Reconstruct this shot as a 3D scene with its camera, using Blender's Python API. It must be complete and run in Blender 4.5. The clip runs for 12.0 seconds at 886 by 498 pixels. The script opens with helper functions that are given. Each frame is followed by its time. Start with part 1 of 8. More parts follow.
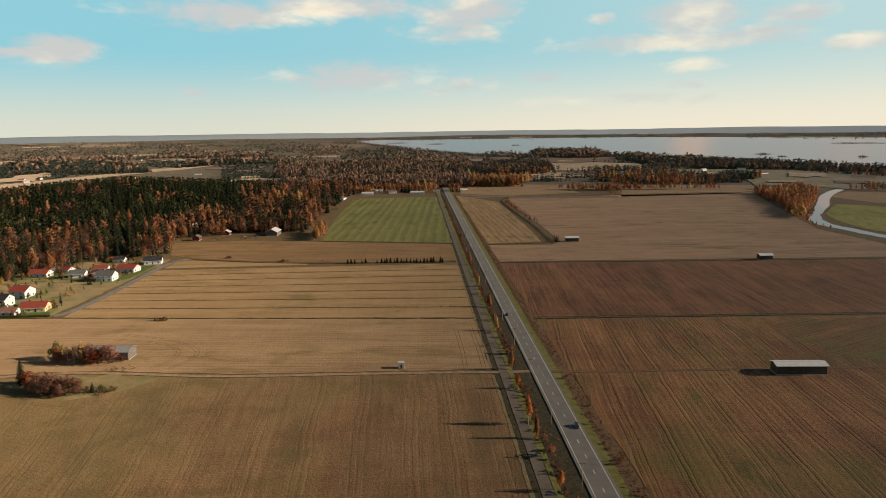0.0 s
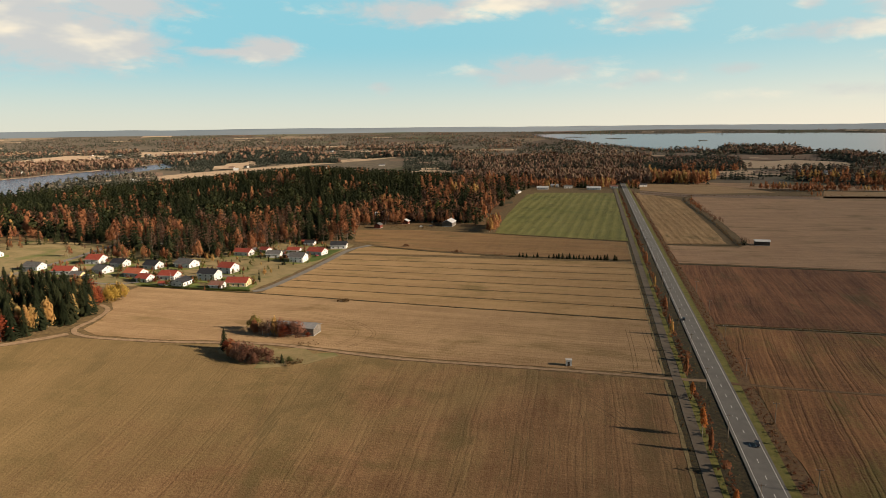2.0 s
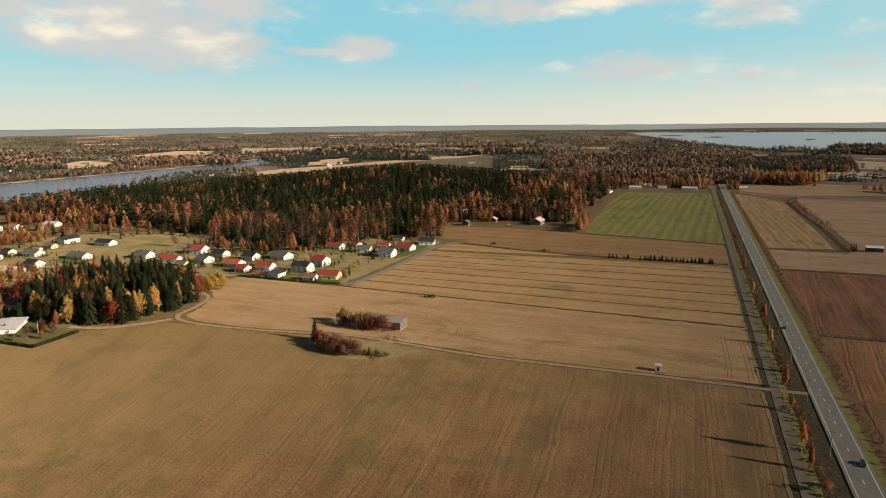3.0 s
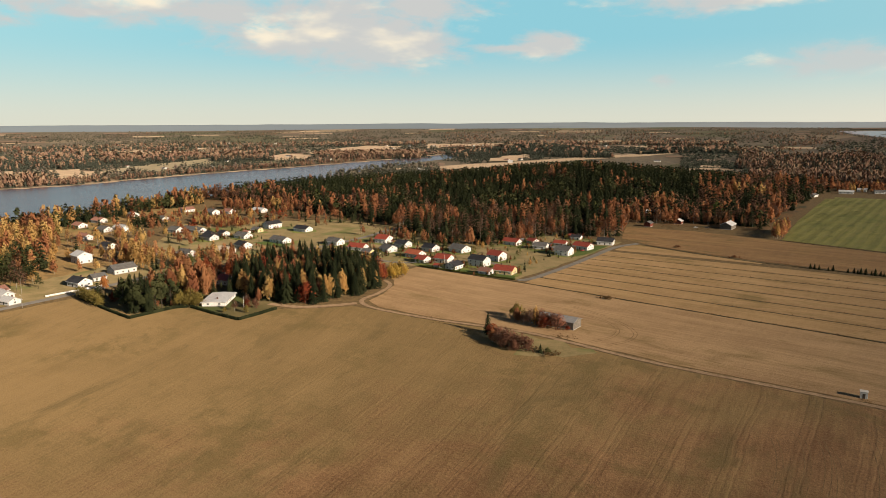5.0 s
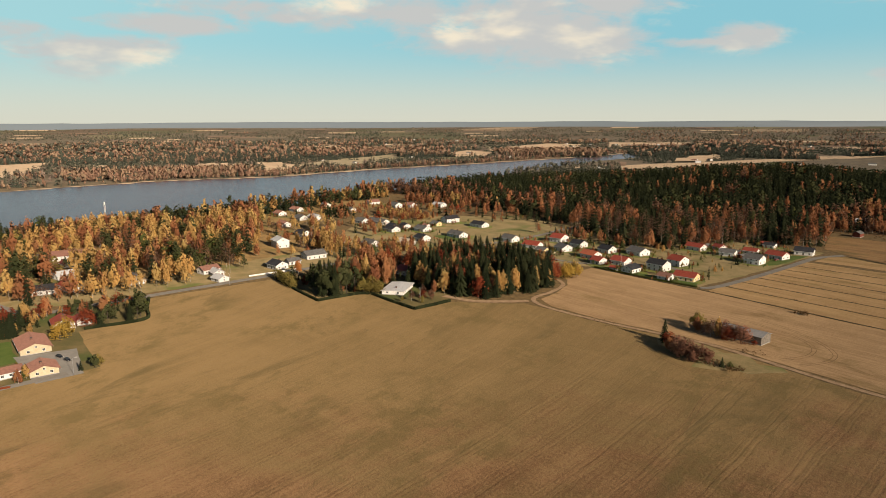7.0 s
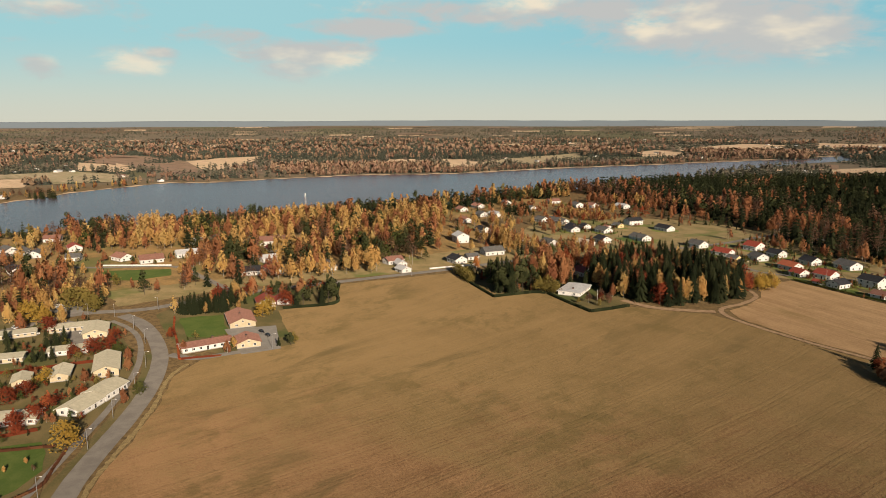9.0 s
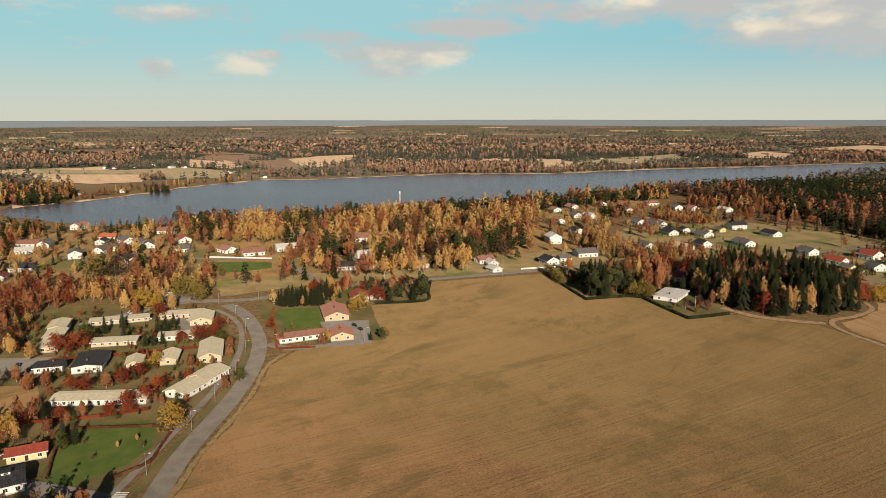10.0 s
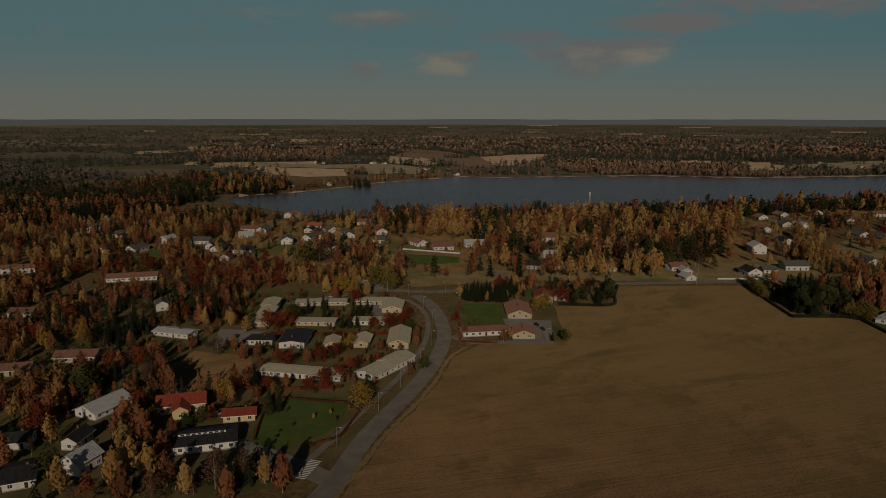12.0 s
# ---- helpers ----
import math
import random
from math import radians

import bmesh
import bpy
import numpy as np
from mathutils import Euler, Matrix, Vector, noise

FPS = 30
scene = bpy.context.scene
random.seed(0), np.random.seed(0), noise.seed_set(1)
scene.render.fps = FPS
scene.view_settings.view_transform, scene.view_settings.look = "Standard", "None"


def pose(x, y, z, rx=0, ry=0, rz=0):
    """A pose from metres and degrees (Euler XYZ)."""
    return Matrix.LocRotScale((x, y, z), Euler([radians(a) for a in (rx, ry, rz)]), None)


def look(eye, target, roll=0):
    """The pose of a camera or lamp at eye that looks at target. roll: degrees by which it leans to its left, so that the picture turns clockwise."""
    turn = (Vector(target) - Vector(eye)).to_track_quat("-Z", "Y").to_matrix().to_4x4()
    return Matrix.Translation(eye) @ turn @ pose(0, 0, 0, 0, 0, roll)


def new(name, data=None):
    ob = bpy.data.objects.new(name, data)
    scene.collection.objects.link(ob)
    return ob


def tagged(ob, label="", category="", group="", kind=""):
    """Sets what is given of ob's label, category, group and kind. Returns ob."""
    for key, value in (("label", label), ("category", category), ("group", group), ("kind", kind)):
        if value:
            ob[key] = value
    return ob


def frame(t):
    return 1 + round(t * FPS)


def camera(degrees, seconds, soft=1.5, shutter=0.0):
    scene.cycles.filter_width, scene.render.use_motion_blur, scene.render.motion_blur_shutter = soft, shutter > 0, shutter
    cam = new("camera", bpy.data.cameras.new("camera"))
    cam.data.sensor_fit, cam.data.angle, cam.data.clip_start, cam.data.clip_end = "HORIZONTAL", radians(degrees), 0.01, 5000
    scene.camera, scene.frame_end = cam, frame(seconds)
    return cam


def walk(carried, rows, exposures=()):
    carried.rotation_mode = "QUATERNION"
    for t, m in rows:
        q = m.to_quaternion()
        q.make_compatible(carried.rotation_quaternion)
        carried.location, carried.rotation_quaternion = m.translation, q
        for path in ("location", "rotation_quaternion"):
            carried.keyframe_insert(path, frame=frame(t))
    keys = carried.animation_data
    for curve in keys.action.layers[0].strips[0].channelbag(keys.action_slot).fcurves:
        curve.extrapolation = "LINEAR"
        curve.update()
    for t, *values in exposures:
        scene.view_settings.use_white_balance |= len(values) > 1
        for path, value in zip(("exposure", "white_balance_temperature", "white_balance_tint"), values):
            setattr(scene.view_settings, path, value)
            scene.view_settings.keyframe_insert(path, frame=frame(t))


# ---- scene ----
cam = camera(64.9, 12.0, soft=0.8)
EYE = (0.0, 0.0, 116.7)
# seconds, heading to the left of north, tilt below level, lean, all in degrees
TURN = [
    (0, 0.00, 9.80, -0.82), (0.5, 3.44, 9.90, -0.77), (1, 7.00, 9.98, -0.73), (1.5, 10.66, 10.05, -0.68),
    (2, 14.31, 10.12, -0.62), (2.5, 17.95, 10.18, -0.57), (3, 21.59, 10.24, -0.52), (5, 36.25, 10.41, -0.34),
    (5.5, 39.95, 10.45, -0.30), (6, 43.38, 10.48, -0.27), (6.5, 47.09, 10.51, -0.23), (7, 50.76, 10.53, -0.21),
    (9, 65.57, 10.62, -0.12), (9.5, 69.35, 10.64, -0.10), (10, 73.22, 10.66, -0.08), (10.5, 77.12, 10.67, -0.05),
    (11, 81.00, 10.69, -0.03), (11.5, 84.84, 10.70, 0.01), (12, 88.71, 10.72, 0.04),
]


def aim(heading, tilt):
    a, b = radians(heading), radians(tilt)
    return (EYE[0] - 100 * math.sin(a) * math.cos(b), EYE[1] + 100 * math.cos(a) * math.cos(b), EYE[2] - 100 * math.sin(b))


BRIGHT = 0.54
FADE = [(t, BRIGHT + s) for t, s in ((0, 0.08), (3, 0.12), (6.5, 0.0), (9.5, -0.12), (10.6, -0.18), (11.0, -0.68), (11.5, -1.47), (12, -2.38))]
walk(cam, [(t, look(EYE, aim(a, b), r)) for t, a, b, r in TURN], FADE)

# ---- light: low autumn sun in the east, fair sky with cloud banks ----
SUN_HEIGHT, SUN_SIDE = 20.0, 93.0  # degrees above the horizon; clockwise from north
sun = new("sun", bpy.data.lights.new("sun", "SUN"))
sun.data.energy, sun.data.angle, sun.data.color = 5.0, radians(0.53), (1.0, 0.81, 0.62)
sd = (math.sin(radians(SUN_SIDE)) * math.cos(radians(SUN_HEIGHT)), math.cos(radians(SUN_SIDE)) * math.cos(radians(SUN_HEIGHT)), math.sin(radians(SUN_HEIGHT)))
sun.matrix_world = look([1000 * v for v in sd], (0, 0, 0))


class Nodes:
    """Short hand for node trees."""

    def __init__(self, tree):
        self.t = tree

    def add(self, kind, **inputs):
        n = self.t.nodes.new(kind)
        for k, v in inputs.items():
            self.put(n, k, v)
        return n

    def put(self, n, k, v):
        sock = n.inputs[int(k[1:])] if k[0] == "i" and k[1:].isdigit() else n.inputs[k]
        if isinstance(v, bpy.types.NodeSocket):
            self.t.links.new(v, sock)
        else:
            sock.default_value = v

    def math(self, op, a, b=0.0, c=0.0, clamp=False):
        n = self.t.nodes.new("ShaderNodeMath")
        n.operation, n.use_clamp = op, clamp
        for i, v in enumerate((a, b, c)):
            self.put(n, f"i{i}", v)
        return n.outputs[0]

    def mix(self, fac, a, b, blend="MIX"):
        n = self.t.nodes.new("ShaderNodeMix")
        n.data_type, n.blend_type = "RGBA", blend
        for i, v in ((0, fac), (6, a), (7, b)):
            if not isinstance(v, bpy.types.NodeSocket) and i > 0:
                v = (*v, 1)
            self.put(n, f"i{i}", v)
        return n.outputs[2]

    def noise(self, vec, scale, detail=4.0, rough=0.55, warp=0.0):
        n = self.t.nodes.new("ShaderNodeTexNoise")
        for k, v in (("Vector", vec), ("Scale", scale), ("Detail", detail), ("Roughness", rough), ("Distortion", warp)):
            self.put(n, k, v)
        return n.outputs[0]

    def ramp(self, fac, lo, hi):
        n = self.t.nodes.new("ShaderNodeMapRange")
        n.interpolation_type = "SMOOTHSTEP"
        for k, v in (("Value", fac), ("From Min", lo), ("From Max", hi)):
            self.put(n, k, v)
        return n.outputs[0]

    def stretch(self, vec, scale, turn=0.0):
        n = self.t.nodes.new("ShaderNodeMapping")
        self.put(n, "Vector", vec)
        n.inputs["Scale"].default_value, n.inputs["Rotation"].default_value = scale, (0, 0, radians(turn))
        return n.outputs[0]


world = bpy.data.worlds.new("sky")
scene.world = world
world.use_nodes = True
k = Nodes(world.node_tree)
sky = k.add("ShaderNodeTexSky")
sky.sky_type, sky.sun_disc = "NISHITA", False
sky.sun_elevation, sky.sun_rotation = radians(SUN_HEIGHT), radians(SUN_SIDE)
sky.altitude, sky.air_density, sky.dust_density, sky.ozone_density = 100, 1.0, 1.2, 2.5
way = k.add("ShaderNodeTexCoord").outputs["Generated"]
xyz = k.add("ShaderNodeSeparateXYZ", Vector=way)
side = k.math("DEGREES", k.math("ARCTAN2", k.math("MULTIPLY", xyz.outputs[0], -1.0), xyz.outputs[1]))
rise = k.math("DEGREES", k.math("ARCSINE", xyz.outputs[2]))
flat = k.add("ShaderNodeCombineXYZ", X=k.math("MULTIPLY", side, 0.19), Y=k.math("MULTIPLY", rise, 0.48)).outputs[0]
billow = k.noise(flat, 1.15, 7.0, 0.58, 0.6)
fine = k.noise(flat, 3.2, 5.0, 0.6)
# cloud banks: heading, height, half width, half height (degrees), weight
BANKS = [
    (7.9, 9.3, 6.9, 0.7, 0.9), (16.4, 8.7, 7.3, 0.9, 0.8), (28.2, 5.9, 2.3, 0.8, 1), (30.4, 5.6, 1.7, 0.4, 0.8), (6.3, 4.0, 5.8, 0.9, 0.85), (-2.3, 3.4, 4.1, 0.6, 0.7), (0.5, 2.9, 1.8, 0.3, 0.7),
    (-2.3, 9.0, 3.6, 1.4, 0.9), (-1.0, 7.4, 4.9, 0.8, 0.7), (-8.1, 3.9, 2.2, 0.4, 0.75), (-19.4, 7.9, 3.2, 1.0, 1), (-16.6, 6.2, 6.2, 0.6, 0.9), (-24.1, 6.4, 3.4, 0.7, 0.85), (-19.3, 4.5, 2.4, 0.5, 0.8),
    (-14.2, 2.0, 8.1, 0.5, 0.65), (-18.8, 3.0, 2.4, 0.4, 0.6), (-25.8, 7.7, 2.5, 0.6, 0.8), (-30.2, 5.5, 2.0, 0.5, 0.9), (-12.6, 8.1, 1.1, 0.4, 0.8), (16.8, 2.4, 7.5, 0.4, 0.3), (19.2, 3.0, 1.0, 0.4, 0.7),
    (45.1, 7.2, 7.0, 2.1, 0.95), (40.9, 5.7, 4.2, 1.3, 1), (27.7, 5.9, 2.4, 0.8, 1), (32.5, 5.7, 2.9, 0.3, 0.8), (19.0, 2.8, 1.0, 0.4, 0.75), (38.3, 8.7, 5.1, 1.0, 0.9), (55.7, 8.2, 10.9, 1.1, 0.85),
    (44.4, 6.7, 7.6, 2.0, 1), (39.0, 5.8, 4.0, 1.3, 1), (43.5, 4.5, 4.9, 0.7, 0.8), (71.3, 6.7, 4.5, 0.4, 0.85), (73.6, 4.7, 3.0, 0.6, 0.9), (68.5, 7.0, 1.8, 0.3, 0.8), (17.6, 5.7, 3.3, 0.3, 0.4),
    (94.8, 3.5, 1.3, 0.7, 0.85), (89.0, 4.2, 3.0, 1.0, 0.75), (87.1, 4.8, 1.2, 0.4, 0.9), (75.8, 5.0, 4.9, 0.9, 1), (77.6, 3.9, 2.6, 0.8, 0.85), (71.3, 6.9, 4.9, 0.6, 0.9), (82.7, 6.2, 6.3, 0.8, 0.6),
    (61.5, 7.7, 5.2, 0.4, 0.85), (94.4, 7.6, 7.3, 0.8, 0.65), (97.4, 5.4, 4.2, 0.5, 0.5), (83.6, 3.6, 1.7, 0.6, 0.6), (64.2, 8.4, 9.6, 0.7, 0.7), (98.6, 7.9, 11.1, 0.7, 0.6), (109.4, 6.0, 10.1, 0.8, 0.5),
    (116.3, 3.8, 5.7, 0.5, 0.4), (-40.0, 7.0, 7.0, 0.8, 0.8), (128.0, 6.5, 8.0, 0.9, 0.7),
]
cover = 0.0
for a, e, wa, we, weight in BANKS:
    u = k.math("POWER", k.math("MULTIPLY", k.math("SUBTRACT", side, a), 1 / (1.3 * wa)), 2.0)
    w = k.math("POWER", k.math("MULTIPLY", k.math("SUBTRACT", rise, e), 1 / (1.5 * we)), 2.0)
    cover = k.math("MAXIMUM", k.math("MULTIPLY", k.math("EXPONENT", k.math("MULTIPLY", k.math("ADD", u, w), -0.7)), weight), cover)
# higher up the same broken cloud goes on all round
high = k.math("MULTIPLY", k.ramp(rise, 9.0, 16.0), 0.12)
cover = k.math("MAXIMUM", cover, high)
body = k.math("ADD", k.math("MULTIPLY", cover, 0.98), k.math("ADD", k.math("MULTIPLY", billow, 0.95), k.math("MULTIPLY", fine, 0.44)))
thick = k.ramp(body, 1.08, 1.56)
tone = k.mix(k.ramp(k.math("ADD", k.noise(flat, 0.75, 4.0, 0.5), k.math("MULTIPLY", k.ramp(side, 40.0, -10.0), 0.08)), 0.50, 0.72), (9.0, 8.9, 8.6), (14.6, 12.7, 9.8))
haze = k.ramp(rise, 6.5, -0.8)
low = k.math("MULTIPLY", k.ramp(side, 30.0, -70.0), 0.5)
haze = k.math("ADD", haze, k.math("MULTIPLY", low, k.math("SUBTRACT", 1.0, haze)))
cream = k.mix(k.ramp(side, 25.0, -25.0), (11.7, 11.5, 9.5), (14.5, 13.0, 10.2))
clear = k.mix(0.88, sky.outputs[0], k.mix(haze, k.mix(k.ramp(side, 30.0, 85.0), (4.3, 9.5, 10.9), (6.1, 10.9, 11.4)), cream))
clear = k.mix(k.ramp(rise, 11.0, 20.0), clear, k.mix(1.0, sky.outputs[0], (0.6, 0.6, 0.6), "MULTIPLY"))
blend = k.mix(k.math("MULTIPLY", thick, k.math("SUBTRACT", 0.95, k.math("MULTIPLY", haze, 0.55))), clear, tone)
out = world.node_tree.nodes["Background"]
k.put(out, "Color", blend)
out.inputs["Strength"].default_value = 0.045


# ---- materials ----
def stuff_of(name, rough=0.9, metal=0.0, spec=0.3):
    m = bpy.data.materials.new(name)
    m.use_nodes = True
    q = Nodes(m.node_tree)
    q.b = m.node_tree.nodes["Principled BSDF"]
    q.b.inputs["Roughness"].default_value, q.b.inputs["Metallic"].default_value = rough, metal
    q.b.inputs["Specular IOR Level"].default_value = spec
    q.b.inputs["Diffuse Roughness"].default_value = 1.0 if rough >= 0.8 else 0.3
    q.m, q.p = m, q.add("ShaderNodeTexCoord").outputs["Object"]
    return q


def relief(q, fac, depth, strength=0.6):
    n = q.add("ShaderNodeBump", Height=fac, Distance=depth, Strength=strength)
    q.put(q.b, "Normal", n.outputs[0])


def field_mat(name, soil, straw, green, sprout, period, turn, furrow, blotch=0.5, depth=0.12, lush=0.0, fan=0.0, rut=0.2, dry=0.0, lines=1.0, mottle=0.0):
    """A harvested or tilled field: soil and straw in strips along the rows, wheel ruts, green shoots in patches."""
    q = stuff_of(name, 0.95, spec=0.15)
    wob = q.noise(q.p, 0.015, 3.0)
    t = q.stretch(q.p, (1, 1, 1), turn)
    ax = q.add("ShaderNodeSeparateXYZ", Vector=t).outputs
    across = ax[0]
    if fan:  # rows that spread a little like a fan towards the west
        across = q.math("ADD", across, q.math("MULTIPLY", q.math("MULTIPLY", q.math("MINIMUM", across, 0.0), -fan), ax[1]))
    bent = q.math("ADD", across, q.math("MULTIPLY", wob, 5.0))
    flow = q.add("ShaderNodeCombineXYZ", X=bent, Y=ax[1]).outputs[0]
    row = q.math("SINE", q.math("MULTIPLY", bent, 6.2832 / period))
    gate = q.math("PINGPONG", bent, period * 2.3)
    ruts = q.math("MAXIMUM", q.ramp(gate, 0.55, 0.2), q.math("MULTIPLY", q.ramp(q.math("ABSOLUTE", q.math("SUBTRACT", gate, 2.0)), 0.45, 0.15), 0.9))
    worn = q.ramp(q.noise(q.p, 0.03, 6.0, 0.7, 0.8), 0.40, 0.68)
    streak = q.noise(q.stretch(flow, (0.60, 0.02, 1)), 1.0, 6.0, 0.7)
    swath = q.noise(q.stretch(flow, (0.11, 0.006, 1)), 1.0, 4.0, 0.6)
    cross = q.noise(q.stretch(flow, (0.012, 0.22, 1)), 1.0, 5.0, 0.65)
    big = q.noise(q.p, 0.011, 6.0, 0.62, 0.5)
    mid = q.noise(q.stretch(flow, (0.060, 0.028, 1)), 1.0, 5.0, 0.65)
    grit = q.noise(q.p, 0.85, 3.0, 0.8)
    crumb = q.noise(q.p, 3.2, 2.0, 0.8)
    line = q.math("SUBTRACT", 0.3, q.ramp(row, 0.35, 0.95))
    f = q.math("MULTIPLY", q.math("ADD", q.math("MULTIPLY", line, 0.4 * furrow), q.math("MULTIPLY", ruts, -rut)), worn)
    for wave, weight in ((streak, 1.75 * lines), (swath, 1.35 * lines), (cross, 0.5), (big, 1.15 * blotch), (mid, 1.0), (grit, 1.6), (crumb, 1.0)):
        f = q.math("ADD", f, q.math("MULTIPLY", q.math("SUBTRACT", wave, 0.5), weight))
    if dry:  # brightening opposite the sun, put into the straw colour towards the south-west
        place = q.add("ShaderNodeSeparateXYZ", Vector=q.p).outputs
        f = q.math("ADD", f, q.math("MULTIPLY", q.math("SUBTRACT", q.ramp(q.math("ADD", place[0], place[1]), 80.0, -280.0), 0.3), dry))
    c = q.mix(q.ramp(f, -0.72, 0.72), soil, straw)
    shoots = q.math("ADD", q.math("ADD", 0.06, q.math("MULTIPLY", q.noise(q.p, 0.014, 6.0, 0.62, 0.8), 0.88)), q.math("MULTIPLY", q.math("SUBTRACT", grit, 0.5), 0.5))
    shoots = q.math("ADD", shoots, q.math("MULTIPLY", q.math("SUBTRACT", streak, 0.5), 0.3))
    if lush:  # more regrowth towards the west
        spot = q.add("ShaderNodeSeparateXYZ", Vector=q.p).outputs
        shoots = q.math("ADD", shoots, q.math("MULTIPLY", q.ramp(q.math("SUBTRACT", q.math("MULTIPLY", spot[1], 0.5), q.math("MULTIPLY", spot[0], 0.7)), 110.0, 320.0), lush))
    c = q.mix(q.math("MULTIPLY", q.ramp(shoots, 0.58 - 0.3 * sprout, 0.88 - 0.2 * sprout), min(1.0, 0.35 + sprout)), c, green)
    # dark tufts of weeds in loose groups
    tuft = q.math("MULTIPLY", q.ramp(q.noise(q.stretch(flow, (0.13, 0.045, 1)), 1.0, 5.0, 0.7), 0.58, 0.72), q.ramp(q.noise(q.p, 0.021, 3.0), 0.44, 0.62))
    c = q.mix(q.math("MULTIPLY", tuft, 0.75), c, tuple(0.55 * v for v in green))
    # long thin stains of darker weeds along the rows
    stain = q.math("MULTIPLY", q.ramp(q.noise(q.stretch(flow, (0.050, 0.013, 1)), 1.0, 6.0, 0.72, 0.6), 0.50, 0.66), q.ramp(q.noise(q.p, 0.011, 3.0), 0.38, 0.56))
    c = q.mix(q.math("MULTIPLY", stain, 0.62), c, tuple(0.58 * v for v in green))
    if mottle:  # ragged dark patches of moss and weeds between the stubble
        patchy = q.math("MULTIPLY", q.ramp(q.noise(q.stretch(flow, (0.050, 0.040, 1)), 1.0, 8.0, 0.74), 0.46, 0.62), q.ramp(q.noise(q.p, 0.012, 4.0, 0.6), 0.40, 0.60))
        c = q.mix(q.math("MULTIPLY", patchy, mottle), c, (0.078, 0.062, 0.022))
    q.put(q.b, "Base Color", c)
    q.b.inputs["Diffuse Roughness"].default_value = 1.0
    relief(q, q.math("ADD", q.math("MULTIPLY", row, 0.25 * furrow), q.math("SUBTRACT", grit, q.math("MULTIPLY", ruts, rut))), depth * 2.5, 1.0)
    return q.m


# dry here sets how much of the brightening opposite the sun is painted in
STUBBLE_S = field_mat("stubble_south", (0.100, 0.054, 0.025), (0.228, 0.138, 0.068), (0.148, 0.112, 0.047), 0.24, 3.4, -2.2, 0.16, 1.25, lush=0.46, fan=0.0009, rut=0.14, dry=0.44, lines=0.68, mottle=0.55)
STUBBLE_TAN = field_mat("stubble_tan", (0.172, 0.108, 0.055), (0.286, 0.194, 0.104), (0.170, 0.120, 0.040), 0.05, 4.0, 92, 0.3)
STUBBLE_STRIP = field_mat("stubble_strips", (0.180, 0.114, 0.052), (0.288, 0.192, 0.094), (0.160, 0.125, 0.040), 0.1, 5.0, 91, 0.4)
STUBBLE_DARK = field_mat("stubble_dark", (0.115, 0.066, 0.030), (0.210, 0.130, 0.058), (0.10, 0.090, 0.030), 0.1, 5.0, 90, 0.5)
WINTER_CROP = field_mat("winter_crop", (0.090, 0.091, 0.025), (0.156, 0.144, 0.047), (0.064, 0.079, 0.018), 0.45, 11.0, 1, 2.0, 0.6)
PLOUGH_E = field_mat("plough_east", (0.078, 0.034, 0.015), (0.256, 0.126, 0.053), (0.110, 0.108, 0.026), 0.44, 3.0, 4, 0.35, 1.0, rut=0.28)
PLOUGH_RED = field_mat("plough_red", (0.060, 0.025, 0.012), (0.192, 0.088, 0.041), (0.085, 0.070, 0.022), 0.08, 5.0, 2, 0.4, 1.2)
STUBBLE_E = field_mat("stubble_east", (0.175, 0.108, 0.064), (0.300, 0.196, 0.118), (0.135, 0.100, 0.038), 0.08, 8.0, 88, 0.6, 0.7)
STRAW_ROWS = field_mat("straw_rows", (0.140, 0.085, 0.038), (0.290, 0.190, 0.092), (0.13, 0.10, 0.04), 0.05, 7.0, -4, 1.1, 0.6)
# straw colour washed out: the haze of distance is put into it
HAZED_STRAW = field_mat("far_straw", (0.266, 0.196, 0.128), (0.387, 0.290, 0.199), (0.222, 0.191, 0.102), 0.3, 14.0, 70, 0.3)
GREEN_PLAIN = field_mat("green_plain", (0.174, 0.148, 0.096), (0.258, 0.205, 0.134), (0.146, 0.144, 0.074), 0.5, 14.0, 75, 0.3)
SHOOTS = field_mat("shooting_crop", (0.078, 0.036, 0.015), (0.215, 0.108, 0.042), (0.078, 0.100, 0.024), 0.62, 3.0, 62, 0.35, 1.2, rut=0.28)
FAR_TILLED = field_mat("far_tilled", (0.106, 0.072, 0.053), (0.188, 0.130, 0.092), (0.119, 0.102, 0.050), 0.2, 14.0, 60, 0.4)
MEADOW_E = field_mat("meadow_bright", (0.150, 0.150, 0.030), (0.260, 0.230, 0.060), (0.110, 0.140, 0.025), 0.5, 9.0, 20, 0.4)


def blotched(name, cols, scale, rough=0.9, bump=0.05, grit=2.0, spec=0.2):
    """Two or three colours in soft patches with a fine grain."""
    q = stuff_of(name, rough, spec=spec)
    n = q.noise(q.p, scale, 6.0, 0.65, 0.4)
    g = q.noise(q.p, grit, 4.0, 0.7)
    f = q.math("ADD", n, q.math("MULTIPLY", q.math("SUBTRACT", g, 0.5), 0.6))
    c = q.mix(q.ramp(f, 0.32, 0.68), cols[0], cols[1])
    if len(cols) > 2:
        c = q.mix(q.ramp(q.noise(q.p, scale * 0.37, 4.0), 0.5, 0.68), c, cols[2])
    q.put(q.b, "Base Color", c)
    relief(q, g, bump)
    return q.m


